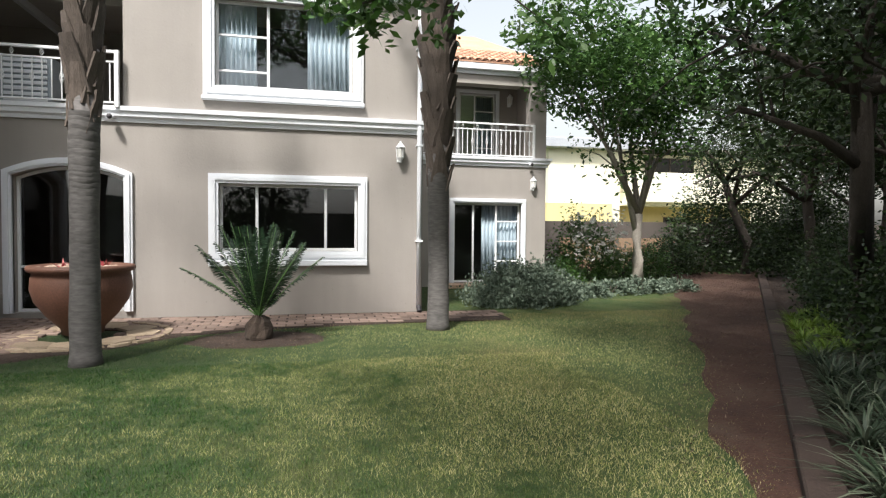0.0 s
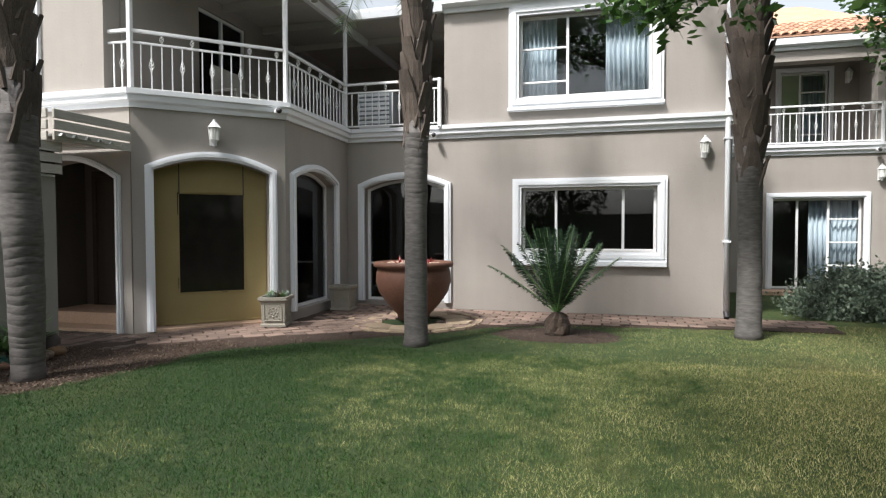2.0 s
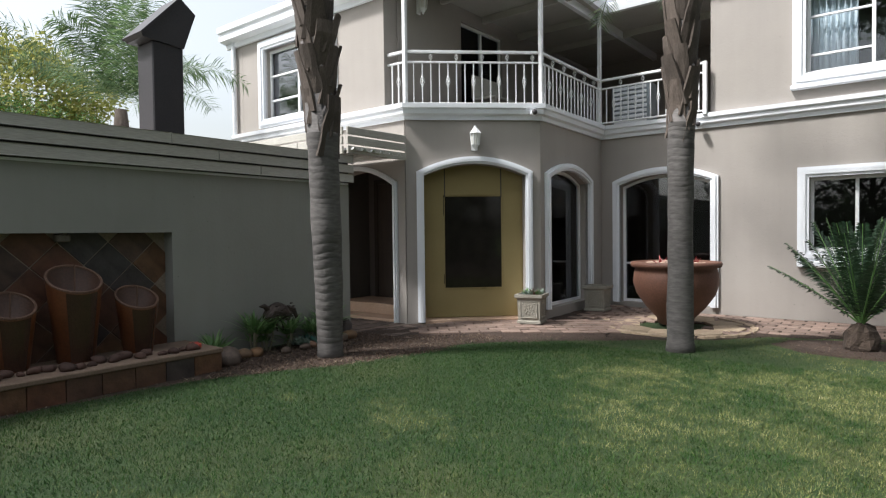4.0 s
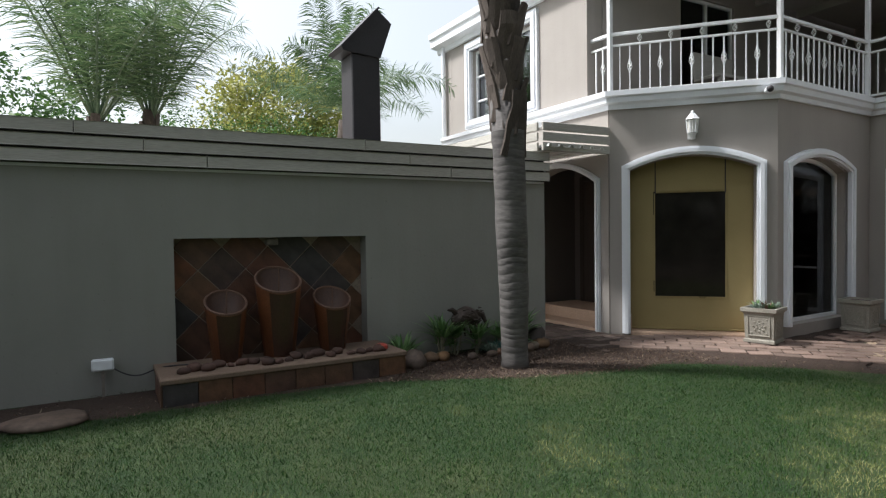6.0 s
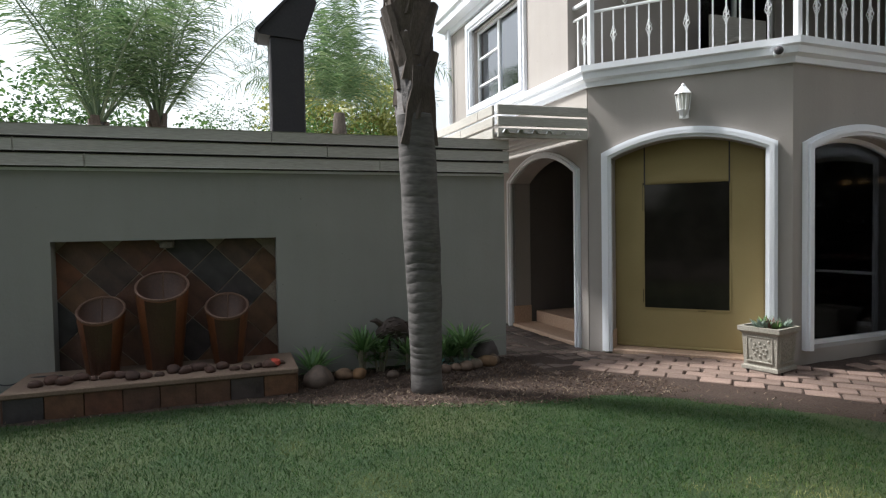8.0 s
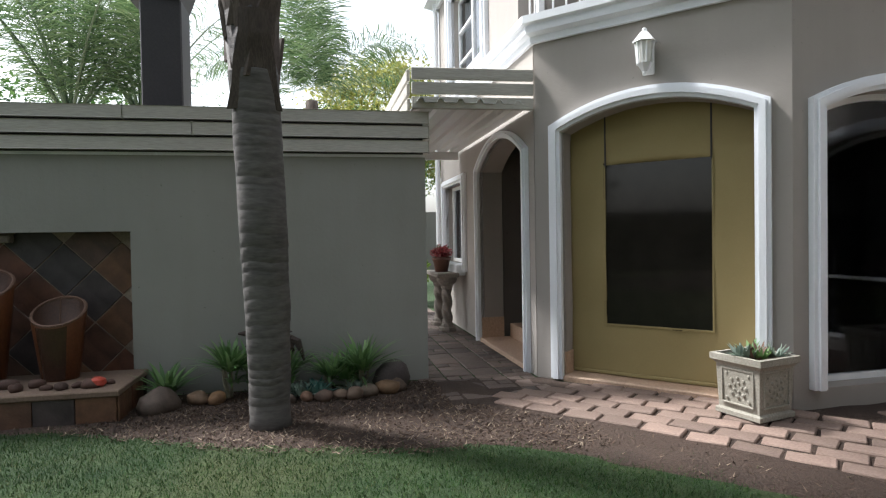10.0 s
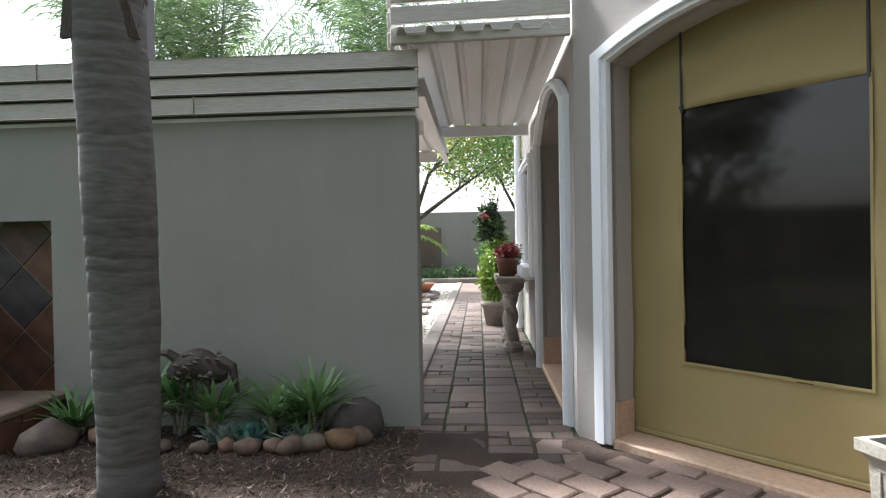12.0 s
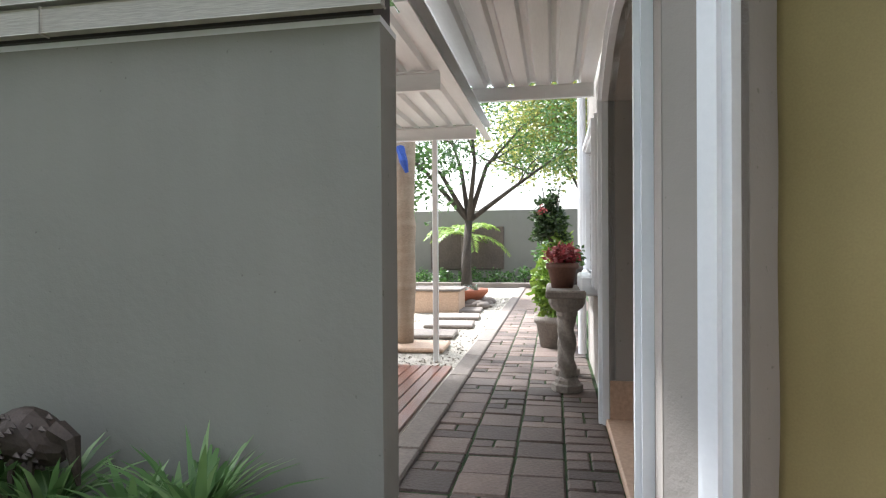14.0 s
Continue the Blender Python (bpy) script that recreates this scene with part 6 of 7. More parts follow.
# ---- carved square planters ----
M_CAST = mottled("cast_stone", (0.23, 0.21, 0.17), (0.35, 0.33, 0.28), 4, 0.9, 60, 0.5, 0.006)


def planter(m, label, plants=True):
    ob = thing("planter_box", m, label, "planter", "bay planters")
    bm = bmesh.new()
    lo = [(-0.185, -0.185), (0.185, -0.185), (0.185, 0.185), (-0.185, 0.185)]
    def loft(levels):
        rings = [[bm.verts.new((sx * s, sy * s, z)) for sx, sy in ((-1, -1), (1, -1), (1, 1), (-1, 1))] for s, z in levels]
        for a, b in zip(rings, rings[1:]):
            for i in range(4):
                bm.faces.new((a[i], a[(i + 1) % 4], b[(i + 1) % 4], b[i]))
        bm.faces.new(rings[0][::-1])
        bm.faces.new(rings[-1])
    loft([(0.205, 0.0), (0.205, 0.035), (0.185, 0.05), (0.20, 0.40), (0.215, 0.42), (0.235, 0.435), (0.235, 0.485), (0.20, 0.487), (0.195, 0.45)])
    part("body", bm, M_CAST, ob)
    for k in range(4):
        bm = bmesh.new()
        y = -0.199
        for bx in ((-0.15, 0.09, 0.15, 0.105), (-0.15, 0.365, 0.15, 0.38), (-0.15, 0.105, -0.135, 0.365), (0.135, 0.105, 0.15, 0.365)):
            box(bm, bx[0], y - 0.006, bx[1], bx[2], y + 0.012, bx[3], 0.003)
        for r, n in ((0.075, 8), (0.035, 5)):
            for i in range(n):
                a = 2 * math.pi * i / n
                bmesh.ops.create_uvsphere(bm, u_segments=7, v_segments=5, radius=0.016 if n == 8 else 0.013, matrix=Matrix.Translation((r * math.cos(a), y, 0.235 + r * math.sin(a))) @ Matrix.Diagonal((1, 0.5, 1, 1)))
        for cx in (-0.1, 0.1):
            for cz in (0.135, 0.335):
                bmesh.ops.create_uvsphere(bm, u_segments=7, v_segments=5, radius=0.014, matrix=Matrix.Translation((cx, y, cz)) @ Matrix.Diagonal((1, 0.5, 1, 1)))
        p = part("carved_panel", bm, M_CAST, ob)
        p.matrix_local = pose(0, 0, 0, 0, 0, 90 * k)
    part("soil", boxes((-0.19, -0.19, 0.40, 0.19, 0.19, 0.455)), M_SOIL, ob)
    ob.scale = (0.84,) * 3
    if plants:
        for i in range(7):
            tuft("succulent", random.uniform(-.13, .13), random.uniform(-.13, .13), 0.45, 26, 0.14, 0.017, (M_GREY, M_ALOE, M_RIM)[i % 3], "", "", 1.2, 0.1, seed=60 + i, parent=ob)
    return ob


planter(pose(-4.17, 6.36, ground_z(-4.5, 6) + 0.018, 0, 0, 14), "square carved cast-stone planter with small succulents")
planter(pose(-3.98, 8.17, ground_z(-4.2, 8) + 0.016, 0, 0, 4), "square carved cast-stone planter beside the bay window", False)

# ---- trees ----
def tree(name, x, y, label, trunk, limbs, crown, leaf_mat, bark, leaf=0.09, n=7000, group="", seed=0, r0=0.12, clump=0.38, category="tree"):
    """trunk: bend points; limbs: end points; crown: (cx, cy, cz, rx, ry, rz) lobes filled with leaf clumps of uneven outline."""
    random.seed(seed)
    g = np.random.default_rng(seed + 50)
    ob = thing(name, pose(x, y, ground_z(x, y) - 0.05), label, category, group)
    bm = bmesh.new()
    limb(bm, trunk, [r0 * (1.25 if i == 0 else 1 - 0.35 * i / (len(trunk) - 1)) for i in range(len(trunk))], 10)
    tr = smooth(part("trunk", bm, bark, ob))
    top = Vector(trunk[-1])
    tips = []
    for e in limbs:
        bm = bmesh.new()
        e = Vector(e)
        a = Vector(trunk[random.choice((-1, -1, -2))]) if len(trunk) > 2 else top
        b = a.lerp(e, 0.45) + Vector((random.uniform(-.2, .2), random.uniform(-.2, .2), random.uniform(0.0, .35)))
        limb(bm, [a, b, e], [r0 * 0.5, r0 * 0.33, r0 * 0.14], 7)
        tips.append(e)
        for k in range(5):
            f = b.lerp(e, random.random()) + Vector((random.gauss(0, .55), random.gauss(0, .55), random.gauss(0.2, .4)))
            s = b.lerp(e, random.random() * 0.7)
            limb(bm, [s, s.lerp(f, 0.5) + Vector((0, 0, 0.1)), f], [r0 * 0.16, r0 * 0.1, r0 * 0.03], 5)
            tips.append(f)
        smooth(part("limb", bm, bark, ob))
    C = []
    total = sum(l[3] * l[4] * l[5] for l in crown)
    for cx, cy, cz, rx, ry, rz in crown:
        k = max(6, int(n / 60 * rx * ry * rz / total))
        d = g.normal(size=(k, 3))
        d /= np.linalg.norm(d, axis=1)[:, None]
        rad = g.uniform(0.35, 1.0, (k, 1)) ** 0.6
        C.append(np.array([cx, cy, cz]) + d * rad * np.array([rx, ry, rz]))
    C = np.concatenate(C + [np.array([tuple(t) for t in tips])])
    per = max(8, n // len(C))
    P = (C[:, None, :] + g.normal(size=(len(C), per, 3)) * clump * g.uniform(0.35, 0.75, (len(C), 1, 1))).reshape(-1, 3)
    part("crown", quads_mesh("crown", leaf_quads(P, leaf)), leaf_mat, ob)
    return ob


# lawn tree by the annex
tree("tree", 8.66, 13.1, "slender pale-barked tree with a bright green crown", [(0, 0, 0), (0.02, 0.05, 0.7), (-0.05, 0, 1.35), (0.02, 0.05, 1.9)],
     [(-1.3, -0.3, 3.9), (-0.6, 0.4, 4.6), (0.3, -0.3, 4.6), (0.9, 0.2, 4.0), (-2.4, -0.8, 5.0), (0.0, 0.1, 5.4)],
     [(-1.2, -0.6, 5.2, 2.0, 1.6, 1.2), (0.4, -0.2, 5.5, 1.8, 1.7, 1.3), (-2.4, -1.2, 5.9, 1.5, 1.4, 1.0), (0.2, -0.4, 4.2, 1.0, 1.0, 0.6)], M_LEAF, M_PALEBARK, 0.145, 19000, seed=1, r0=0.17)
# shade trees of the right-hand bed; the first, out of view, is added to shade the path
SHADE = [(5.4, -1.8, 21), (7.5, 5.7, 2), (9.0, 3.4, 12), (12.3, 9.2, 13), (13.4, 12.4, 14), (16.4, 9.0, 15), (11.0, 7.4, 3), (14.0, 11.0, 4), (13.4, 6.6, 5), (17.0, 13.4, 6), (6.4, 1.2, 7), (10.5, 2.0, 8), (14.6, 16.4, 9), (19.5, 17.0, 10)]
for x, y, s in SHADE:
    random.seed(s)
    k = [random.uniform(-0.5, 0.5) for _ in range(8)]
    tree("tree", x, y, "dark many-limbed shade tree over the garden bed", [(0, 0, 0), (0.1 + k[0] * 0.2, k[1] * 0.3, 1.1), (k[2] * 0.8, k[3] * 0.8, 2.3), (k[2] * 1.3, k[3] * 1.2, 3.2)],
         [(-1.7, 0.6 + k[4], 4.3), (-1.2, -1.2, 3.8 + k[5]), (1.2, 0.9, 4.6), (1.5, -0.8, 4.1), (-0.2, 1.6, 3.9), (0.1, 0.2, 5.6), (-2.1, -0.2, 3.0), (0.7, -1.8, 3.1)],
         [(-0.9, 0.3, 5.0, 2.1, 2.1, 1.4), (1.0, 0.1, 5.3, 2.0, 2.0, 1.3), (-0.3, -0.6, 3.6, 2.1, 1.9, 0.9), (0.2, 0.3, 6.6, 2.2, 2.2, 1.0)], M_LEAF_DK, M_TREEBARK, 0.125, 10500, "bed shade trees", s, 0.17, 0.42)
# unseen tree added behind the start of the walk; its crown overhangs and shades the lawn
tree("tree", 3.4, -4.2, "large leafy tree overhanging the lawn", [(0, 0, 0), (0.1, 0.1, 2.0), (-0.3, 0.6, 4.0), (-0.5, 1.2, 5.6)],
     [(-3.6, 2.2, 7.6), (-1.2, 4.6, 7.3), (1.4, 3.4, 7.6), (-2.4, 0.0, 7.9), (1.8, 0.4, 7.5), (-2.2, 4.2, 7.9), (-0.6, 8.2, 5.6), (-5.4, 3.4, 7.9)],
     [(-3.4, 2.0, 8.2, 2.6, 2.2, 0.9), (-0.8, 4.0, 8.0, 2.0, 1.9, 0.8), (1.6, 2.4, 8.2, 2.0, 2.2, 0.9), (-5.4, 3.6, 8.2, 1.6, 1.7, 0.7), (-1.0, 6.7, 6.7, 1.7, 1.5, 0.5)], M_LEAF, M_TREEBARK, 0.19, 12500, seed=31, r0=0.24, clump=0.5)
# leaning tree of the bed, whose spray of leaves hangs before the house; unseen high lobes are added to shade the path
tree("tree", 5.6, 1.0, "leaning dark-barked tree whose leaves hang over the lawn", [(0, 0, 0), (0.0, 0.1, 1.2), (-0.1, 0.4, 2.6), (-0.5, 1.0, 4.2), (-2.4, 2.8, 5.5)],
     [(-4.75, 5.0, 4.0), (-4.4, 4.9, 4.1), (-5.1, 5.1, 4.05), (-4.0, 4.5, 5.1), (-0.8, 4.5, 4.9), (-1.8, 4.2, 5.4), (-4.6, 2.2, 6.0), (0.2, 2.8, 5.4), (0.6, 5.2, 4.3)],
     [(-4.75, 4.95, 4.05, 0.62, 0.45, 0.34), (-3.9, 4.4, 5.3, 1.4, 1.2, 0.6), (-2.0, 3.4, 5.9, 2.0, 1.8, 0.9), (-0.4, 4.8, 4.9, 1.2, 1.1, 0.5), (0.6, 5.4, 4.5, 1.3, 1.1, 0.5), (0.2, 1.2, 6.0, 2.4, 2.2, 0.8), (-1.8, 0.0, 6.4, 2.2, 2.2, 0.7), (1.8, 3.2, 5.6, 1.8, 1.8, 0.8)], M_LEAF, M_TREEBARK, 0.15, 13500, seed=33, r0=0.125, clump=0.30)
# trees along the back boundary, seen only in the window glass
for i, x in enumerate((-5, -1.2, 6.5, 10)):
    tree("tree", x, -7.2 - 0.5 * (i % 2), "dense dark tree along the back boundary wall", [(0, 0, 0), (0.1, 0, 1.4), (0, 0.1, 2.6)], [(-1.4, 0.4, 4.2), (1.3, -0.2, 4.4), (0.2, 0.9, 4.8), (0.3, -0.8, 5.6)],
         [(0, 0, 3.2, 1.9, 1.4, 1.6), (0.4, 0.2, 5.0, 1.9, 1.5, 1.3), (-0.4, 0, 1.8, 1.7, 1.2, 1.0)], M_LEAF_DK, M_TREEBARK, 0.24, 5200, "back boundary trees", 60 + i, 0.16, 0.5)
# garden beyond the wall
tree("tree", -23.6, 6.1, "round olive-yellow tree beyond the boundary wall", [(0, 0, 0), (0.1, 0, 2.0), (0, 0.1, 3.8)], [(-1, 0.8, 5.4), (1, -1.2, 5.5), (0.2, 2.0, 5.4), (0, -2.2, 5.2), (0.4, 0.2, 6.4)],
     [(0, -0.2, 6.1, 2.4, 3.2, 1.9), (0.3, -0.4, 4.6, 2.5, 3.4, 1.3)], M_LEAF_OL, M_TREEBARK, 0.20, 19000, seed=41, clump=0.5)
tree("tree", -16.0, -1.2, "dark green tree beyond the pool garden", [(0, 0, 0), (0, 0, 1.6), (0.1, 0.1, 2.6)], [(-1, 1.5, 3.6), (1, -1.8, 3.9), (0.2, 2.3, 3.2), (0, -2.5, 3.4)],
     [(0, 0.6, 3.4, 2.0, 2.8, 1.2), (0.2, -1.4, 4.2, 1.8, 2.0, 1.2), (0, 2.6, 2.8, 1.6, 1.8, 0.9)], M_LEAF, M_TREEBARK, 0.14, 8000, seed=42)
tree("tree", -16.7, 3.0, "grey-limbed tree in the pool garden", [(0, 0, 0), (0.05, 0, 0.9), (0, 0.05, 1.7)], [(0.6, -1.5, 3.3), (0.3, 1.2, 3.6), (-0.4, -0.5, 3.9), (0.8, 0.2, 4.1), (0.2, 2.2, 3.2), (0.3, -2.2, 3.9)],
     [(0.3, 1.0, 3.7, 1.3, 1.9, 1.1), (0.2, -1.0, 3.9, 1.3, 1.6, 1.0), (0.2, 2.2, 3.0, 1.0, 1.3, 0.7)], M_LEAF, M_TREEBARK, 0.075, 10000, seed=43, r0=0.13)


# ---- shrubs ----
def shrub(name, x, y, z, rx, ry, rz, mat, label, category="shrub", leaf=0.06, n=3500, group="", seed=0, up=0.0):
    g = np.random.default_rng(seed + 900)
    ob = thing(name, pose(x, y, z), label, category, group)
    random.seed(seed)
    for i in range(5):
        bm = bmesh.new()
        a, rr = random.uniform(0, 6.28), random.uniform(0.3, 0.85)
        e = (rx * rr * math.cos(a), ry * rr * math.sin(a), rz * random.uniform(0.6, 1.3))
        limb(bm, [(0.1 * e[0], 0.1 * e[1], -0.03), (0.55 * e[0], 0.55 * e[1], 0.6 * e[2]), e], [0.016, 0.011, 0.004], 5)
        part("stem", bm, M_TREEBARK, ob)
    k = max(20, n // 26)
    d = g.normal(size=(k, 3))
    d /= np.linalg.norm(d, axis=1)[:, None]
    d[:, 2] = np.abs(d[:, 2])
    c = d * g.uniform(0.45, 1.0, (k, 1)) ** 0.5 * np.array([rx, ry, rz * 1.0]) * (1 + 0.12 * g.normal(size=(k, 1)))
    P = (c[:, None] + g.normal(size=(k, 26, 3)) * 0.13 * min(rx, rz)).reshape(-1, 3)
    P[:, 2] = np.maximum(P[:, 2], 0.0)
    part("foliage", quads_mesh("foliage", leaf_quads(P, leaf, -up if up else 0.1)), mat, ob)
    return ob


shrub("lavender_bush", 4.30, 9.90, 0.0, 1.0, 0.75, 0.70, M_LAV, "dome of grey-green lavender beside the paving", "bush", 0.075, 15000, seed=1, up=0.9)
for i, (x, y, r) in enumerate(((6.0, 10.9, 0.7), (6.9, 11.3, 0.7), (7.8, 11.5, 0.6), (8.8, 11.7, 0.7), (5.2, 10.4, 0.6))):
    shrub("groundcover", x, y, 0.0, r, 0.5, 0.28, M_LAV, "low grey-green groundcover along the lawn edge", "groundcover", 0.08, 1800, "lawn edge groundcover", 10 + i, up=0.5)
rose = shrub("rose_bush", 8.2, 15.2, 0.0, 1.0, 0.9, 1.9, M_LEAF, "tall rose bush with white flowers", "bush", 0.10, 5000, seed=3)
g = np.random.default_rng(77)
P = np.stack([g.uniform(-0.85, 0.85, 240), g.uniform(-1.0, -0.6, 240), g.uniform(0.6, 2.0, 240)], 1)
tagged(part("blossom", quads_mesh("blossom", leaf_quads(P, 0.15)), M_PETAL, rose, "white rose blossoms"), kind="stuff")
for i, (x, y, r, h) in enumerate(((9.4, 15.4, 0.9, 0.8), (10.6, 15.8, 0.9, 0.9), (7.2, 14.6, 0.6, 0.6), (11.8, 16.5, 1.0, 1.3), (13.2, 17.6, 1.2, 1.6))):
    shrub("shrub", x, y, 0.0, r, 0.7, h, M_LEAF_DK if i > 2 else M_LEAF, "leafy garden shrub in the far bed", "shrub", 0.09, 2600, "far bed shrubs", 20 + i)
for i, (x, y, r, h) in enumerate(((13.6, 17.2, 1.5, 3.0), (15.6, 17.6, 1.6, 3.6), (17.6, 18.0, 1.7, 3.4), (19.6, 18.3, 1.7, 3.8), (15.2, 14.4, 1.4, 2.6))):
    shrub("shrub", x, y, 0.0, r, 1.0, h, M_LEAF_DK, "tall dark shrub screening the end wall", "shrub", 0.13, 5200, "end wall shrubs", 140 + i)
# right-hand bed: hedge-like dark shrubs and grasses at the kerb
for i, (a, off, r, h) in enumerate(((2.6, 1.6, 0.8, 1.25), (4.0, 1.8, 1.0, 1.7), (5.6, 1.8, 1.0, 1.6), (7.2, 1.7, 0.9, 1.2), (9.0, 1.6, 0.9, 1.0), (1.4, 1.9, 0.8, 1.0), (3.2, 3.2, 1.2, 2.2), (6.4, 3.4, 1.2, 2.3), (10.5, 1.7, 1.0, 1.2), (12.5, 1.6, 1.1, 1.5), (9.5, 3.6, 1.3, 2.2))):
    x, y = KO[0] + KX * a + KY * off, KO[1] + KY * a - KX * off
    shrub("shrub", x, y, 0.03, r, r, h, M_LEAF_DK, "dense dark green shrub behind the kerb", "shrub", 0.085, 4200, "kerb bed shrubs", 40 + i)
for i in range(13):
    a, off = 0.1 + 0.30 * i, 0.42 + 0.22 * (i % 3)
    x, y = KO[0] + KX * a + KY * off, KO[1] + KY * a - KX * off
    tuft("grass_clump", x, y, 0.03, 110, 0.46, 0.0085, M_VARI, "variegated grass clump arching over the kerb", "grass clump", 1.1, 0.8, "kerb grasses", 200 + i, 0.08)
for i in range(12):
    a, off = 4.2 + 0.34 * i, 0.36 + 0.2 * (i % 3)
    x, y = KO[0] + KX * a + KY * off, KO[1] + KY * a - KX * off
    tuft("grass_clump", x, y, 0.03, 110, 0.34, 0.006, M_LIME, "bright lime-green grass clump beside the kerb", "grass clump", 1.2, 0.8, "lime grasses", 240 + i, 0.09)

# ---- annex roof tiles ----
roof = thing("annex_roof", pose(2.2, D2 - 0.16, 5.53), "terracotta barrel-tiled roof edge of the annex", "roof", kind="structure")
tile_bm = bmesh.new()
k = 8
ra, rb = [], []
for i in range(k + 1):
    a = math.pi * i / k
    ra.append((tile_bm.verts.new((0.085 * math.cos(a), 0, 0.055 * math.sin(a))), tile_bm.verts.new((0.068 * math.cos(a), 0, 0.038 * math.sin(a)))))
    rb.append((tile_bm.verts.new((0.075 * math.cos(a), 0.42, 0.055 * math.sin(a))), tile_bm.verts.new((0.06 * math.cos(a), 0.42, 0.038 * math.sin(a)))))
for i in range(k):
    tile_bm.faces.new((ra[i][0], ra[i + 1][0], rb[i + 1][0], rb[i][0]))
    tile_bm.faces.new((ra[i][1], rb[i][1], rb[i + 1][1], ra[i + 1][1]))
    tile_bm.faces.new((ra[i][0], ra[i][1], ra[i + 1][1], ra[i + 1][0]))
RT = bpy.data.meshes.new("roof_tile")
tile_bm.to_mesh(RT)
tile_bm.free()
RT.materials.append(M_ROOFTILE)
for r in range(6):
    for c in range(22):
        t = part("roof_tile", RT, None, roof)
        t.matrix_local = pose(0.1 + c * 0.185, -0.02 + r * 0.33, 0.02 + r * 0.33 * 0.42, 20, 0, 0)
bm = bmesh.new()
prism(bm, [(0, 0.0), (8, 3.2), (8, 3.14), (0, -0.06)], 0, 4.3)
dk = part("roof_deck", bm, M_ROOFTILE, roof)
dk.matrix_local = pose(4.3, 0.0, 0.01, 0, 0, 90)

# ---- neighbouring house ----
nh = thing("neighbour_house", pose(0, 0, 0), "cream and yellow two-storey neighbouring house", "house")
nh.scale = (1, 1, 0.9)
part("wall", boxes((12.2, 27.5, 0, 16.2, 34, 6.2)), M_CREAM, nh)
part("wall", boxes((16.2, 28.5, 0, 27, 34, 6.2)), M_CREAM, nh)
part("wall", boxes((12.0, 27.2, 0, 15.6, 27.48, 3.1)), M_YELLOW, nh, "yellow lower wall")
part("roof", boxes((11.6, 27.0, 6.2, 16.6, 35, 6.75), (16.6, 27.3, 6.45, 27.5, 35, 6.85), bevel=0.03), mottled("grey_fascia", (0.36, 0.38, 0.42), (0.45, 0.47, 0.50), 1, 0.7), nh, "grey flat roof edge")
part("balcony", boxes((16.2, 26.5, 3.2, 24.5, 26.75, 4.9), (16.2, 26.75, 3.0, 24.5, 28.5, 3.2), bevel=0.03), M_CREAM, nh)
part("wall", boxes((16.25, 27.9, 0, 24.5, 28.48, 3.0)), M_YELLOW, nh, "yellow wall under the balcony")
part("wall", boxes((15.5, 25.8, 0, 24, 26.1, 1.9)), M_CREAM, nh)
for x0, x1, z0, z1, y in ((19.0, 20.6, 1.1, 2.4, 27.85), (18.2, 21.2, 4.2, 6.0, 28.44), (22.0, 23.4, 1.1, 2.4, 27.85)):
    w = part("window", boxes((x0, y - 0.05, z0, x1, y, z0 + 0.08), (x0, y - 0.05, z1 - 0.08, x1, y, z1), (x0, y - 0.05, z0 + 0.08, x0 + 0.08, y, z1 - 0.08), (x1 - 0.08, y - 0.05, z0 + 0.08, x1, y, z1 - 0.08), ((x0 + x1) / 2 - 0.04, y - 0.05, z0 + 0.08, (x0 + x1) / 2 + 0.04, y, z1 - 0.08)), M_TREEBARK, nh)
    part("pane", boxes((x0 + 0.08, y - 0.02, z0 + 0.08, x1 - 0.08, y - 0.01, z1 - 0.08)), M_CLEAR, w)
structure("boundary_wall_side", boxes((9.0, 18.6, -0.2, 13.5, 18.85, 1.15)), plaster("brown_wall", (0.30, 0.20, 0.13)), "low brown boundary wall", "wall")

# ---- passage and pool garden ----
kb = thing("passage_kerb", pose(0, 0, 0), "grey concrete edging between paving and deck", "kerb", kind="structure")
for i in range(15):
    x, y = passage_pt(0.75 + i * 0.92, 1.14)
    p = part("edging", boxes((-0.455, -0.085, -0.02, 0.455, 0.085, 0.088), bevel=0.012), M_CONC, kb)
    p.matrix_local = pose(x, y, 0, 0, 0, LW_ANG)
M_DECK = mottled("wet_deck_timber", (0.15, 0.055, 0.035), (0.24, 0.10, 0.065), 2, 0.28, 40, 0.3, 0.004, (0.4, 8, 1), island=0.3)
dkk = thing("deck", pose(0, 0, 0), "reddish-brown hardwood deck boards", "deck", kind="structure")
for i in range(18):
    x, y = passage_pt(2.1, 1.30 + i * 0.096)
    p = part("board", boxes((-1.32, -0.044, -0.03, 1.50, 0.044, 0.0), bevel=0.004), M_DECK, dkk)
    p.matrix_local = pose(x, y, 0.085, 0, 0, LW_ANG)
M_GRAVEL = mottled("pale_gravel", (0.32, 0.29, 0.24), (0.49, 0.45, 0.39), 3, 0.9, 70, 0.9, 0.02)
bm = bmesh.new()
c4 = [passage_pt(0.4, 1.2), passage_pt(15.6, 1.2), passage_pt(15.6, 12), passage_pt(0.4, 12)]
vs = [bm.verts.new((x, y, 0.064)) for x, y in c4]
bm.faces.new(vs)
structure("gravel", bm, M_GRAVEL, "pale gravel of the pool garden", "gravel")
bm = bmesh.new()
c4 = [passage_pt(8.4, -0.3), passage_pt(15.6, -0.3), passage_pt(15.6, 1.2), passage_pt(8.4, 1.2)]
bm.faces.new([bm.verts.new((x, y, 0.058)) for x, y in c4])
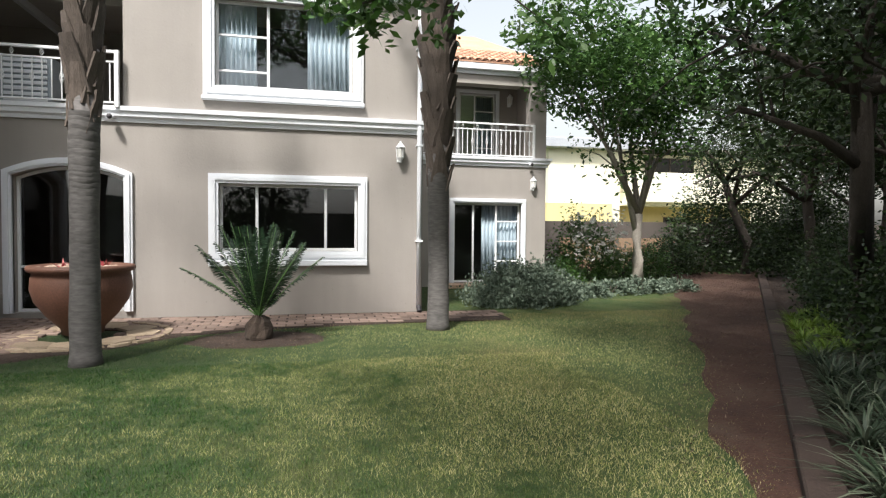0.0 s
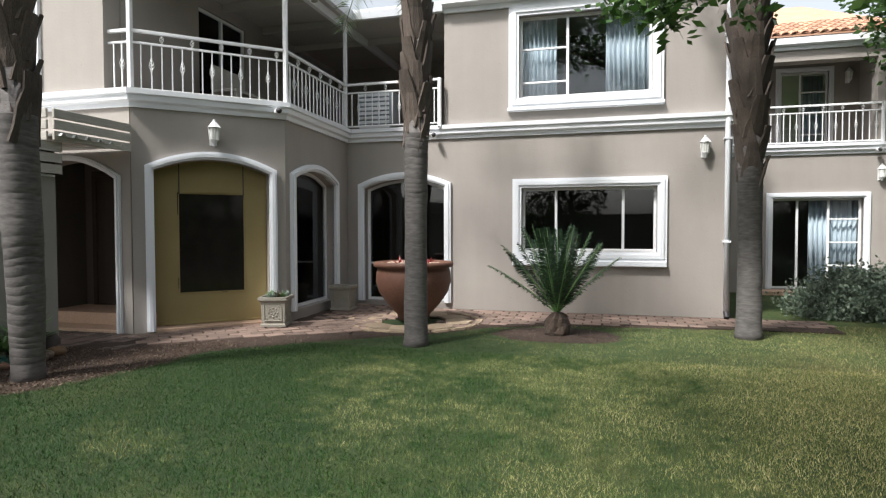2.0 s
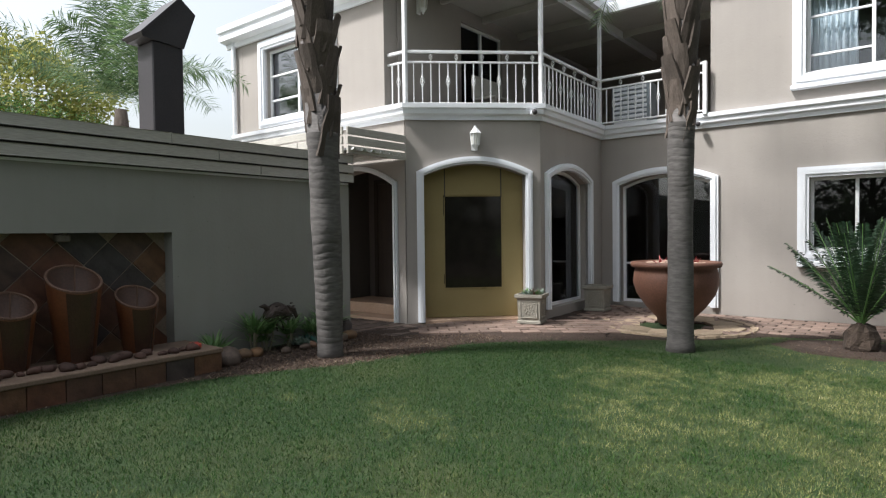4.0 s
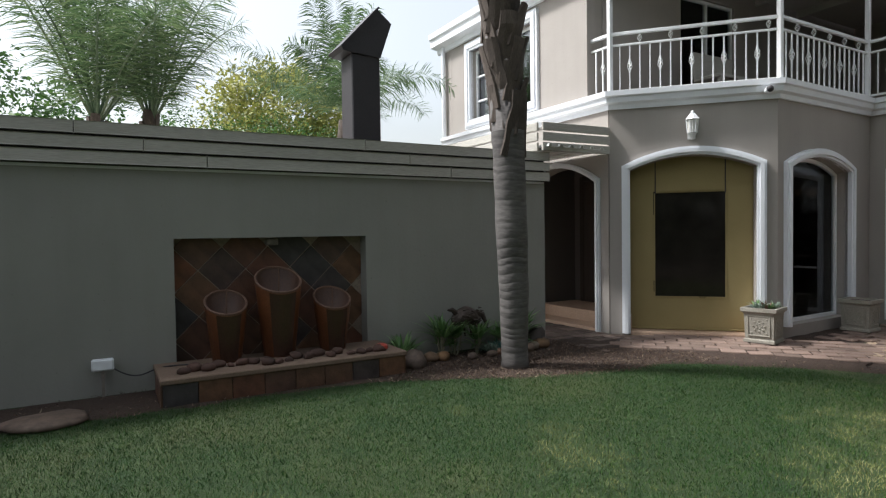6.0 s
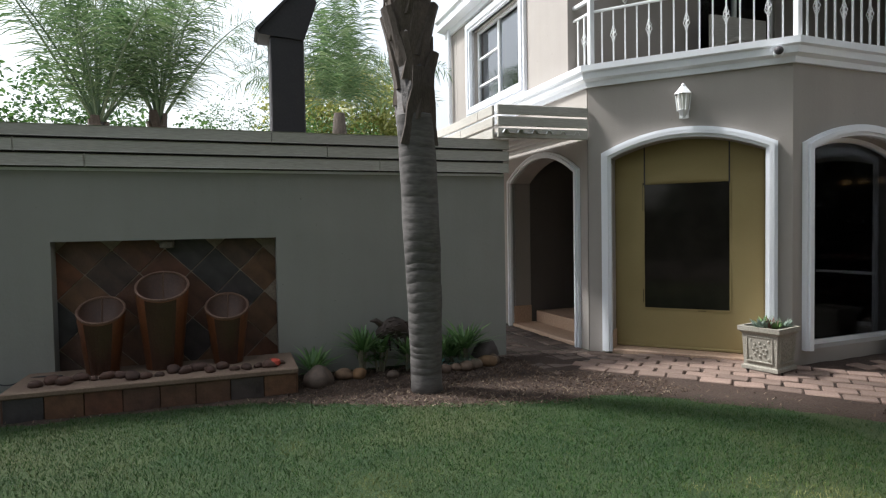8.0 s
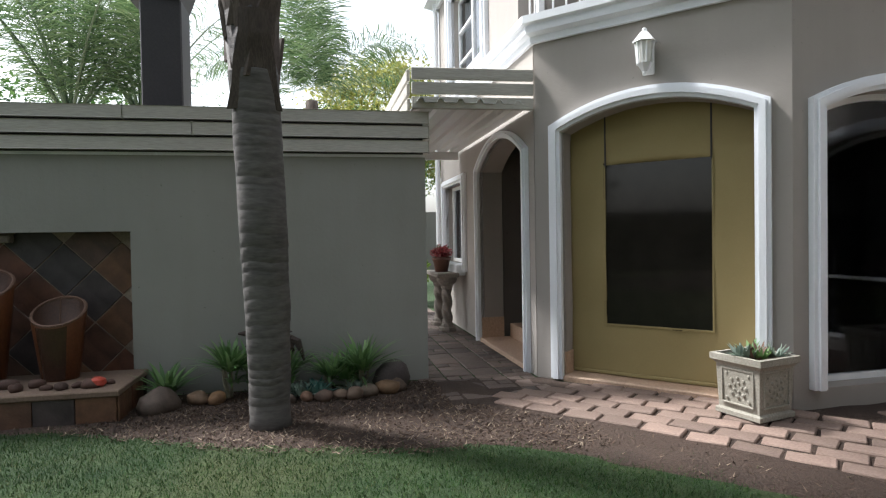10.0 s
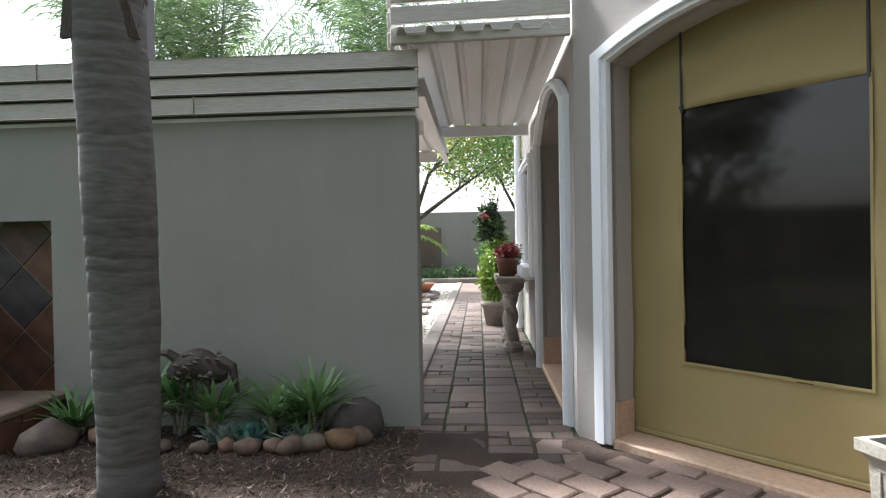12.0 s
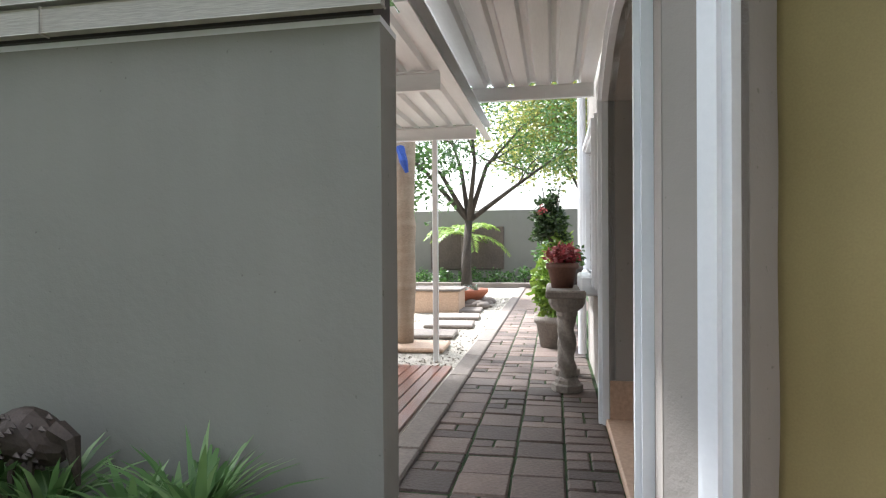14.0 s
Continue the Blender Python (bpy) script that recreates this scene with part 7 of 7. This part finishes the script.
structure("passage_end", bm, M_COBBLE, "grey paving at the passage end", "paving")
random.seed(5)
gx = []
for i in range(9000):
    u, v = rng.uniform(3.3, 10.5), rng.uniform(1.24, 3.6)
    gx.append(passage_pt(u, v))
gx = np.array(gx)
Q = leaf_quads(np.stack([gx[:, 0], gx[:, 1], np.full(len(gx), 0.066)], 1), 0.03, -0.1)
tagged(part("gravel_chips", quads_mesh("gravel_chips", Q), M_GRAVEL), "loose pale gravel chips", "gravel", kind="stuff")
for i in range(6):
    x, y = passage_pt(4.35 + i * 0.9, 1.80 + 0.06 * math.sin(i * 2.0))
    s = part("stepping_slab", boxes((-0.27, -0.33, -0.02, 0.27, 0.33, 0.03), bevel=0.015), M_SAND if i == 0 else M_CONC)
    s.matrix_world = pose(x, y, 0.09, 0, 0, LW_ANG + random.uniform(-5, 5))
    tagged(s, "flat square stepping slab in pale gravel", "slab", "stepping slabs")
# palm trunk with blue cloth
x, y = passage_pt(4.45, 1.97)
pk = thing("palm_tree", pose(x, y, 0.05), "palm with peeling pale bark in the gravel", "palm tree")
bm = lathe(bmesh.new(), [(0.105, 0), (0.11, 0.3), (0.135, 0.7), (0.13, 1.1), (0.14, 1.35), (0.12, 1.5), (0.135, 2.0), (0.15, 2.45), (0.13, 2.5)], 18)
for v in bm.verts:
    v.co.x += 0.02 * noise.noise((v.co.z * 5, v.co.x * 8, 1))
smooth(part("trunk", bm, mottled("pale_palm_bark", (0.27, 0.20, 0.145), (0.42, 0.34, 0.26), 2, 0.9, 40, 0.7, 0.012, (1, 1, 6)), pk))
smooth(part("leaf_sheath", lathe(bmesh.new(), [(0.13, 2.44), (0.15, 2.6), (0.14, 2.9), (0.09, 3.4)], 14), M_BOOT, pk, "brown fibrous leaf bases"))
random.seed(77)
Q = []
for i in range(24):
    q, rib = frond_quads((0, 0, 3.3), i * 2.399, random.uniform(35, 86), 3.0 * random.uniform(0.8, 1.15), 72, 0.5, random.uniform(0.3, 1.0), 0.018, 0.9)
    Q += q
part("crown", quads_mesh("crown", [[tuple(c) for c in f] for f in Q]), M_FROND_L, pk, "feathery green crown")
bm = bmesh.new()
limb(bm, [(0.14, 0.04, 2.12), (0.18, 0.02, 2.18), (0.20, 0.06, 2.04), (0.17, 0.09, 1.92)], [0.03, 0.05, 0.045, 0.02], 8)
part("cloth", bm, mottled("blue_cloth", (0.02, 0.06, 0.30), (0.04, 0.10, 0.42), 6, 0.8), pk, "blue cloth tied to the trunk")
# pool and low planter walls
x, y = passage_pt(8.3, 4.2)
structure("pool_rim", boxes((x - 1.6, y - 2.5, 0.0, x + 1.2, y + 0.35, 0.33), bevel=0.02), M_SAND, "sand-coloured pool surround", "pool")
structure("water", boxes((x - 1.4, y - 2.3, 0.30, x + 1.0, y + 0.2, 0.338)), mottled("pool_water", (0.04, 0.30, 0.38), (0.06, 0.38, 0.46), 2, 0.06, 8, 0.3, 0.02), "bright turquoise pool water", "water")
x, y = passage_pt(8.0, 2.15)
pl = thing("planter_wall", pose(x, y, 0.05, 0, 0, LW_ANG), "low square rendered planter in the gravel", "planter")
part("body", boxes((-0.35, -0.55, 0, 0.35, 0.28, 0.38), bevel=0.02), M_SAND, pl)
part("cap", boxes((-0.38, -0.58, 0.38, 0.38, 0.31, 0.42), bevel=0.01), M_CONC, pl)
x, y = passage_pt(9.0, 1.95)
bw = thing("bowl_planter", pose(x, y, 0.09), "shallow terracotta bowl of succulents", "planter")
smooth(part("bowl", lathe(bmesh.new(), [(0.16, 0.06), (0.3, 0.1), (0.41, 0.22), (0.43, 0.28), (0.40, 0.27), (0.05, 0.25)], 26), mottled("orange_clay", (0.30, 0.09, 0.045), (0.40, 0.14, 0.07), 3, 0.7), bw))
for i in range(5):
    tuft("succulent", 0.2 * math.cos(i * 1.3), 0.2 * math.sin(i * 1.3), 0.26, 20, 0.14, 0.012, M_GREY, "", "", 1.1, 0.3, seed=300 + i, parent=bw)
for i in range(8):
    x, y = passage_pt(8.4 + 0.16 * i, 1.55 + 0.12 * (i % 3))
    rock("stone", x, y, 0.08, 0.13, 0.11, 0.08, "grey rounded stone beside the bowl", 120 + i, M_CONC, "pool garden stones")

# twisted pedestal table with pots
M_PED = mottled("pedestal_stone", (0.17, 0.145, 0.125), (0.27, 0.24, 0.21), 4, 0.9, 50, 0.6, 0.008)


def twisted(bm, h0, h1, r, turns=1.6):
    seg, n = 20, 26
    rings = []
    for k in range(n + 1):
        t = k / n
        a0 = turns * 2 * math.pi * t
        rings.append([bm.verts.new((r * (1 + 0.28 * math.cos(3 * (2 * math.pi * i / seg) + a0 * 1.0)) * math.cos(2 * math.pi * i / seg), r * (1 + 0.28 * math.cos(3 * (2 * math.pi * i / seg) + a0)) * math.sin(2 * math.pi * i / seg), h0 + (h1 - h0) * t)) for i in range(seg)])
    for a, b in zip(rings, rings[1:]):
        for i in range(seg):
            bm.faces.new((a[i], a[(i + 1) % seg], b[(i + 1) % seg], b[i]))


x, y = passage_pt(2.98, 0.24)
tb = thing("pedestal_table", pose(x, y, 0.062, 0, 0, LW_ANG), "stone table on twisted columns against the wall", "table")
part("top", boxes((-0.55, -0.16, 0.72, 0.38, 0.14, 0.78), bevel=0.012), M_PED, tb)
for dx in (0.22, -0.35):
    col = part("column", (lambda b: (twisted(b, 0.10, 0.56, 0.058, 2.2), b)[1])(bmesh.new()), M_PED, tb)
    col.location = (dx, 0, 0)
    smooth(col)
    for nm, prof in (("foot", [(0.12, 0.0), (0.12, 0.05), (0.095, 0.06), (0.09, 0.085), (0.07, 0.105)]), ("capital", [(0.06, 0.55), (0.08, 0.58), (0.08, 0.61), (0.12, 0.64), (0.14, 0.68), (0.14, 0.72)])):
        f = part(nm, lathe(bmesh.new(), prof, 8 if nm == "foot" else 12), M_PED, col)
tz = 0.062 + 0.78


def flowerpot(x, y, z, r, h, mat, label, leaf_mat, n, lsize, rise, seed, green=None):
    ob = thing("flowerpot", pose(x, y, z), label, "pot plant", "passage pots")
    smooth(part("pot", lathe(bmesh.new(), [(r * 0.68, 0), (r * 0.92, h * 0.75), (r * 0.94, h * 0.76), (r * 1.04, h * 0.78), (r * 1.06, h), (r * 0.94, h), (r * 0.9, h * 0.9), (0.01, h * 0.88)], 22), mat, ob))
    g = np.random.default_rng(seed)
    d = g.normal(size=(n, 3))
    d /= np.linalg.norm(d, axis=1)[:, None]
    P = d * g.uniform(0.4, 1, (n, 1)) * np.array([r * 1.15, r * 1.15, rise * 0.5]) + np.array([0, 0, h + rise * 0.42])
    part("foliage", quads_mesh("foliage", leaf_quads(P, lsize, -0.1)), leaf_mat, ob)
    for i in range(4):
        bm = bmesh.new()
        limb(bm, [(0, 0, h * 0.85), (r * 0.5 * math.cos(i), r * 0.5 * math.sin(i), h + rise * 0.6)], [0.006, 0.003], 4)
        part("stem", bm, M_ALOE, ob)
    return ob


xx, yy = passage_pt(2.95, 0.27)
flowerpot(xx, yy, tz, 0.125, 0.20, M_TERRA, "terracotta pot with a red-leaved begonia on the table", M_RED, 420, 0.055, 0.16, 1)
xx, yy = passage_pt(3.35, 0.18)
flowerpot(xx, yy, tz, 0.09, 0.16, M_PED, "small grey pot with green leaves on the table", M_LEAF, 260, 0.05, 0.22, 2)
xx, yy = passage_pt(4.75, 0.36)
flowerpot(xx, yy, 0.062, 0.19, 0.34, M_PED, "grey floor pot with a bright leafy shrub", M_LIME, 1500, 0.085, 0.75, 3)
xx, yy = passage_pt(5.9, 0.28)
flowerpot(xx, yy, 0.062, 0.2, 0.36, M_PED, "grey floor pot with tall bright foliage", M_LIME, 1500, 0.09, 1.1, 4)
xx, yy = passage_pt(6.6, 0.35)
flowerpot(xx, yy, 0.062, 0.24, 0.75, M_CONC, "tall grey pot with leafy plant", M_LEAF, 900, 0.08, 0.5, 5)
# standard shrub with a red flower beside the passage
xx, yy = passage_pt(5.8, 0.38)
std = shrub("standard_shrub", xx, yy, 1.25, 0.20, 0.20, 0.62, M_LEAF_DK, "dark green clipped standard shrub with a red flower", "shrub", 0.07, 2200, seed=91)
part("flower", quads_mesh("flower", leaf_quads(np.array([[0.17, -0.10, 0.36]] * 26) + rng.normal(size=(26, 3)) * 0.02, 0.06)), M_RED, std, "red blossom")
bm = bmesh.new()
limb(bm, [(0, 0, -1.22), (0.01, 0.0, -0.5), (0, 0, 0.15)], [0.022, 0.017, 0.014], 7)
part("trunk", bm, M_TREEBARK, std)
# bed at the end wall: dark panel, tree fern, low plants
structure("wall_panel", boxes((-21.3, 1.2, 0.45, -21.24, 3.4, 1.72), bevel=0.02), mottled("dark_stone_panel", (0.06, 0.045, 0.038), (0.10, 0.075, 0.06), 2, 0.8, 20, 0.5, 0.01), "dark stone panel on the boundary wall", "panel")
structure("end_bed_kerb", boxes((-19.2, -2, 0.0, -19.05, 5.0, 0.20), bevel=0.02), M_CONC, "low concrete bed edging", "kerb")
fern = thing("tree_fern", pose(-20.3, 2.4, 0.05), "tree fern with long drooping fronds", "tree fern")
part("trunk", lathe(bmesh.new(), [(0.12, 0), (0.10, 0.5), (0.11, 1.35)], 12), M_BOOT, fern)
Q = []
for i in range(13):
    q, rib = frond_quads((0, 0, 1.35), i * 2.399, random.uniform(15, 55), 1.6, 50, 0.26, 1.0, 0.03, 0.2)
    Q += q
part("fronds", quads_mesh("fronds", [[tuple(c) for c in f] for f in Q]), M_LIME, fern)
for i in range(5):
    shrub("shrub", -20.4, 0.9 + i * 0.8, 0.05, 0.5, 0.45, 0.45, M_LEAF, "low green plant at the foot of the boundary wall", "shrub", 0.10, 500, "end bed plants", 95 + i)
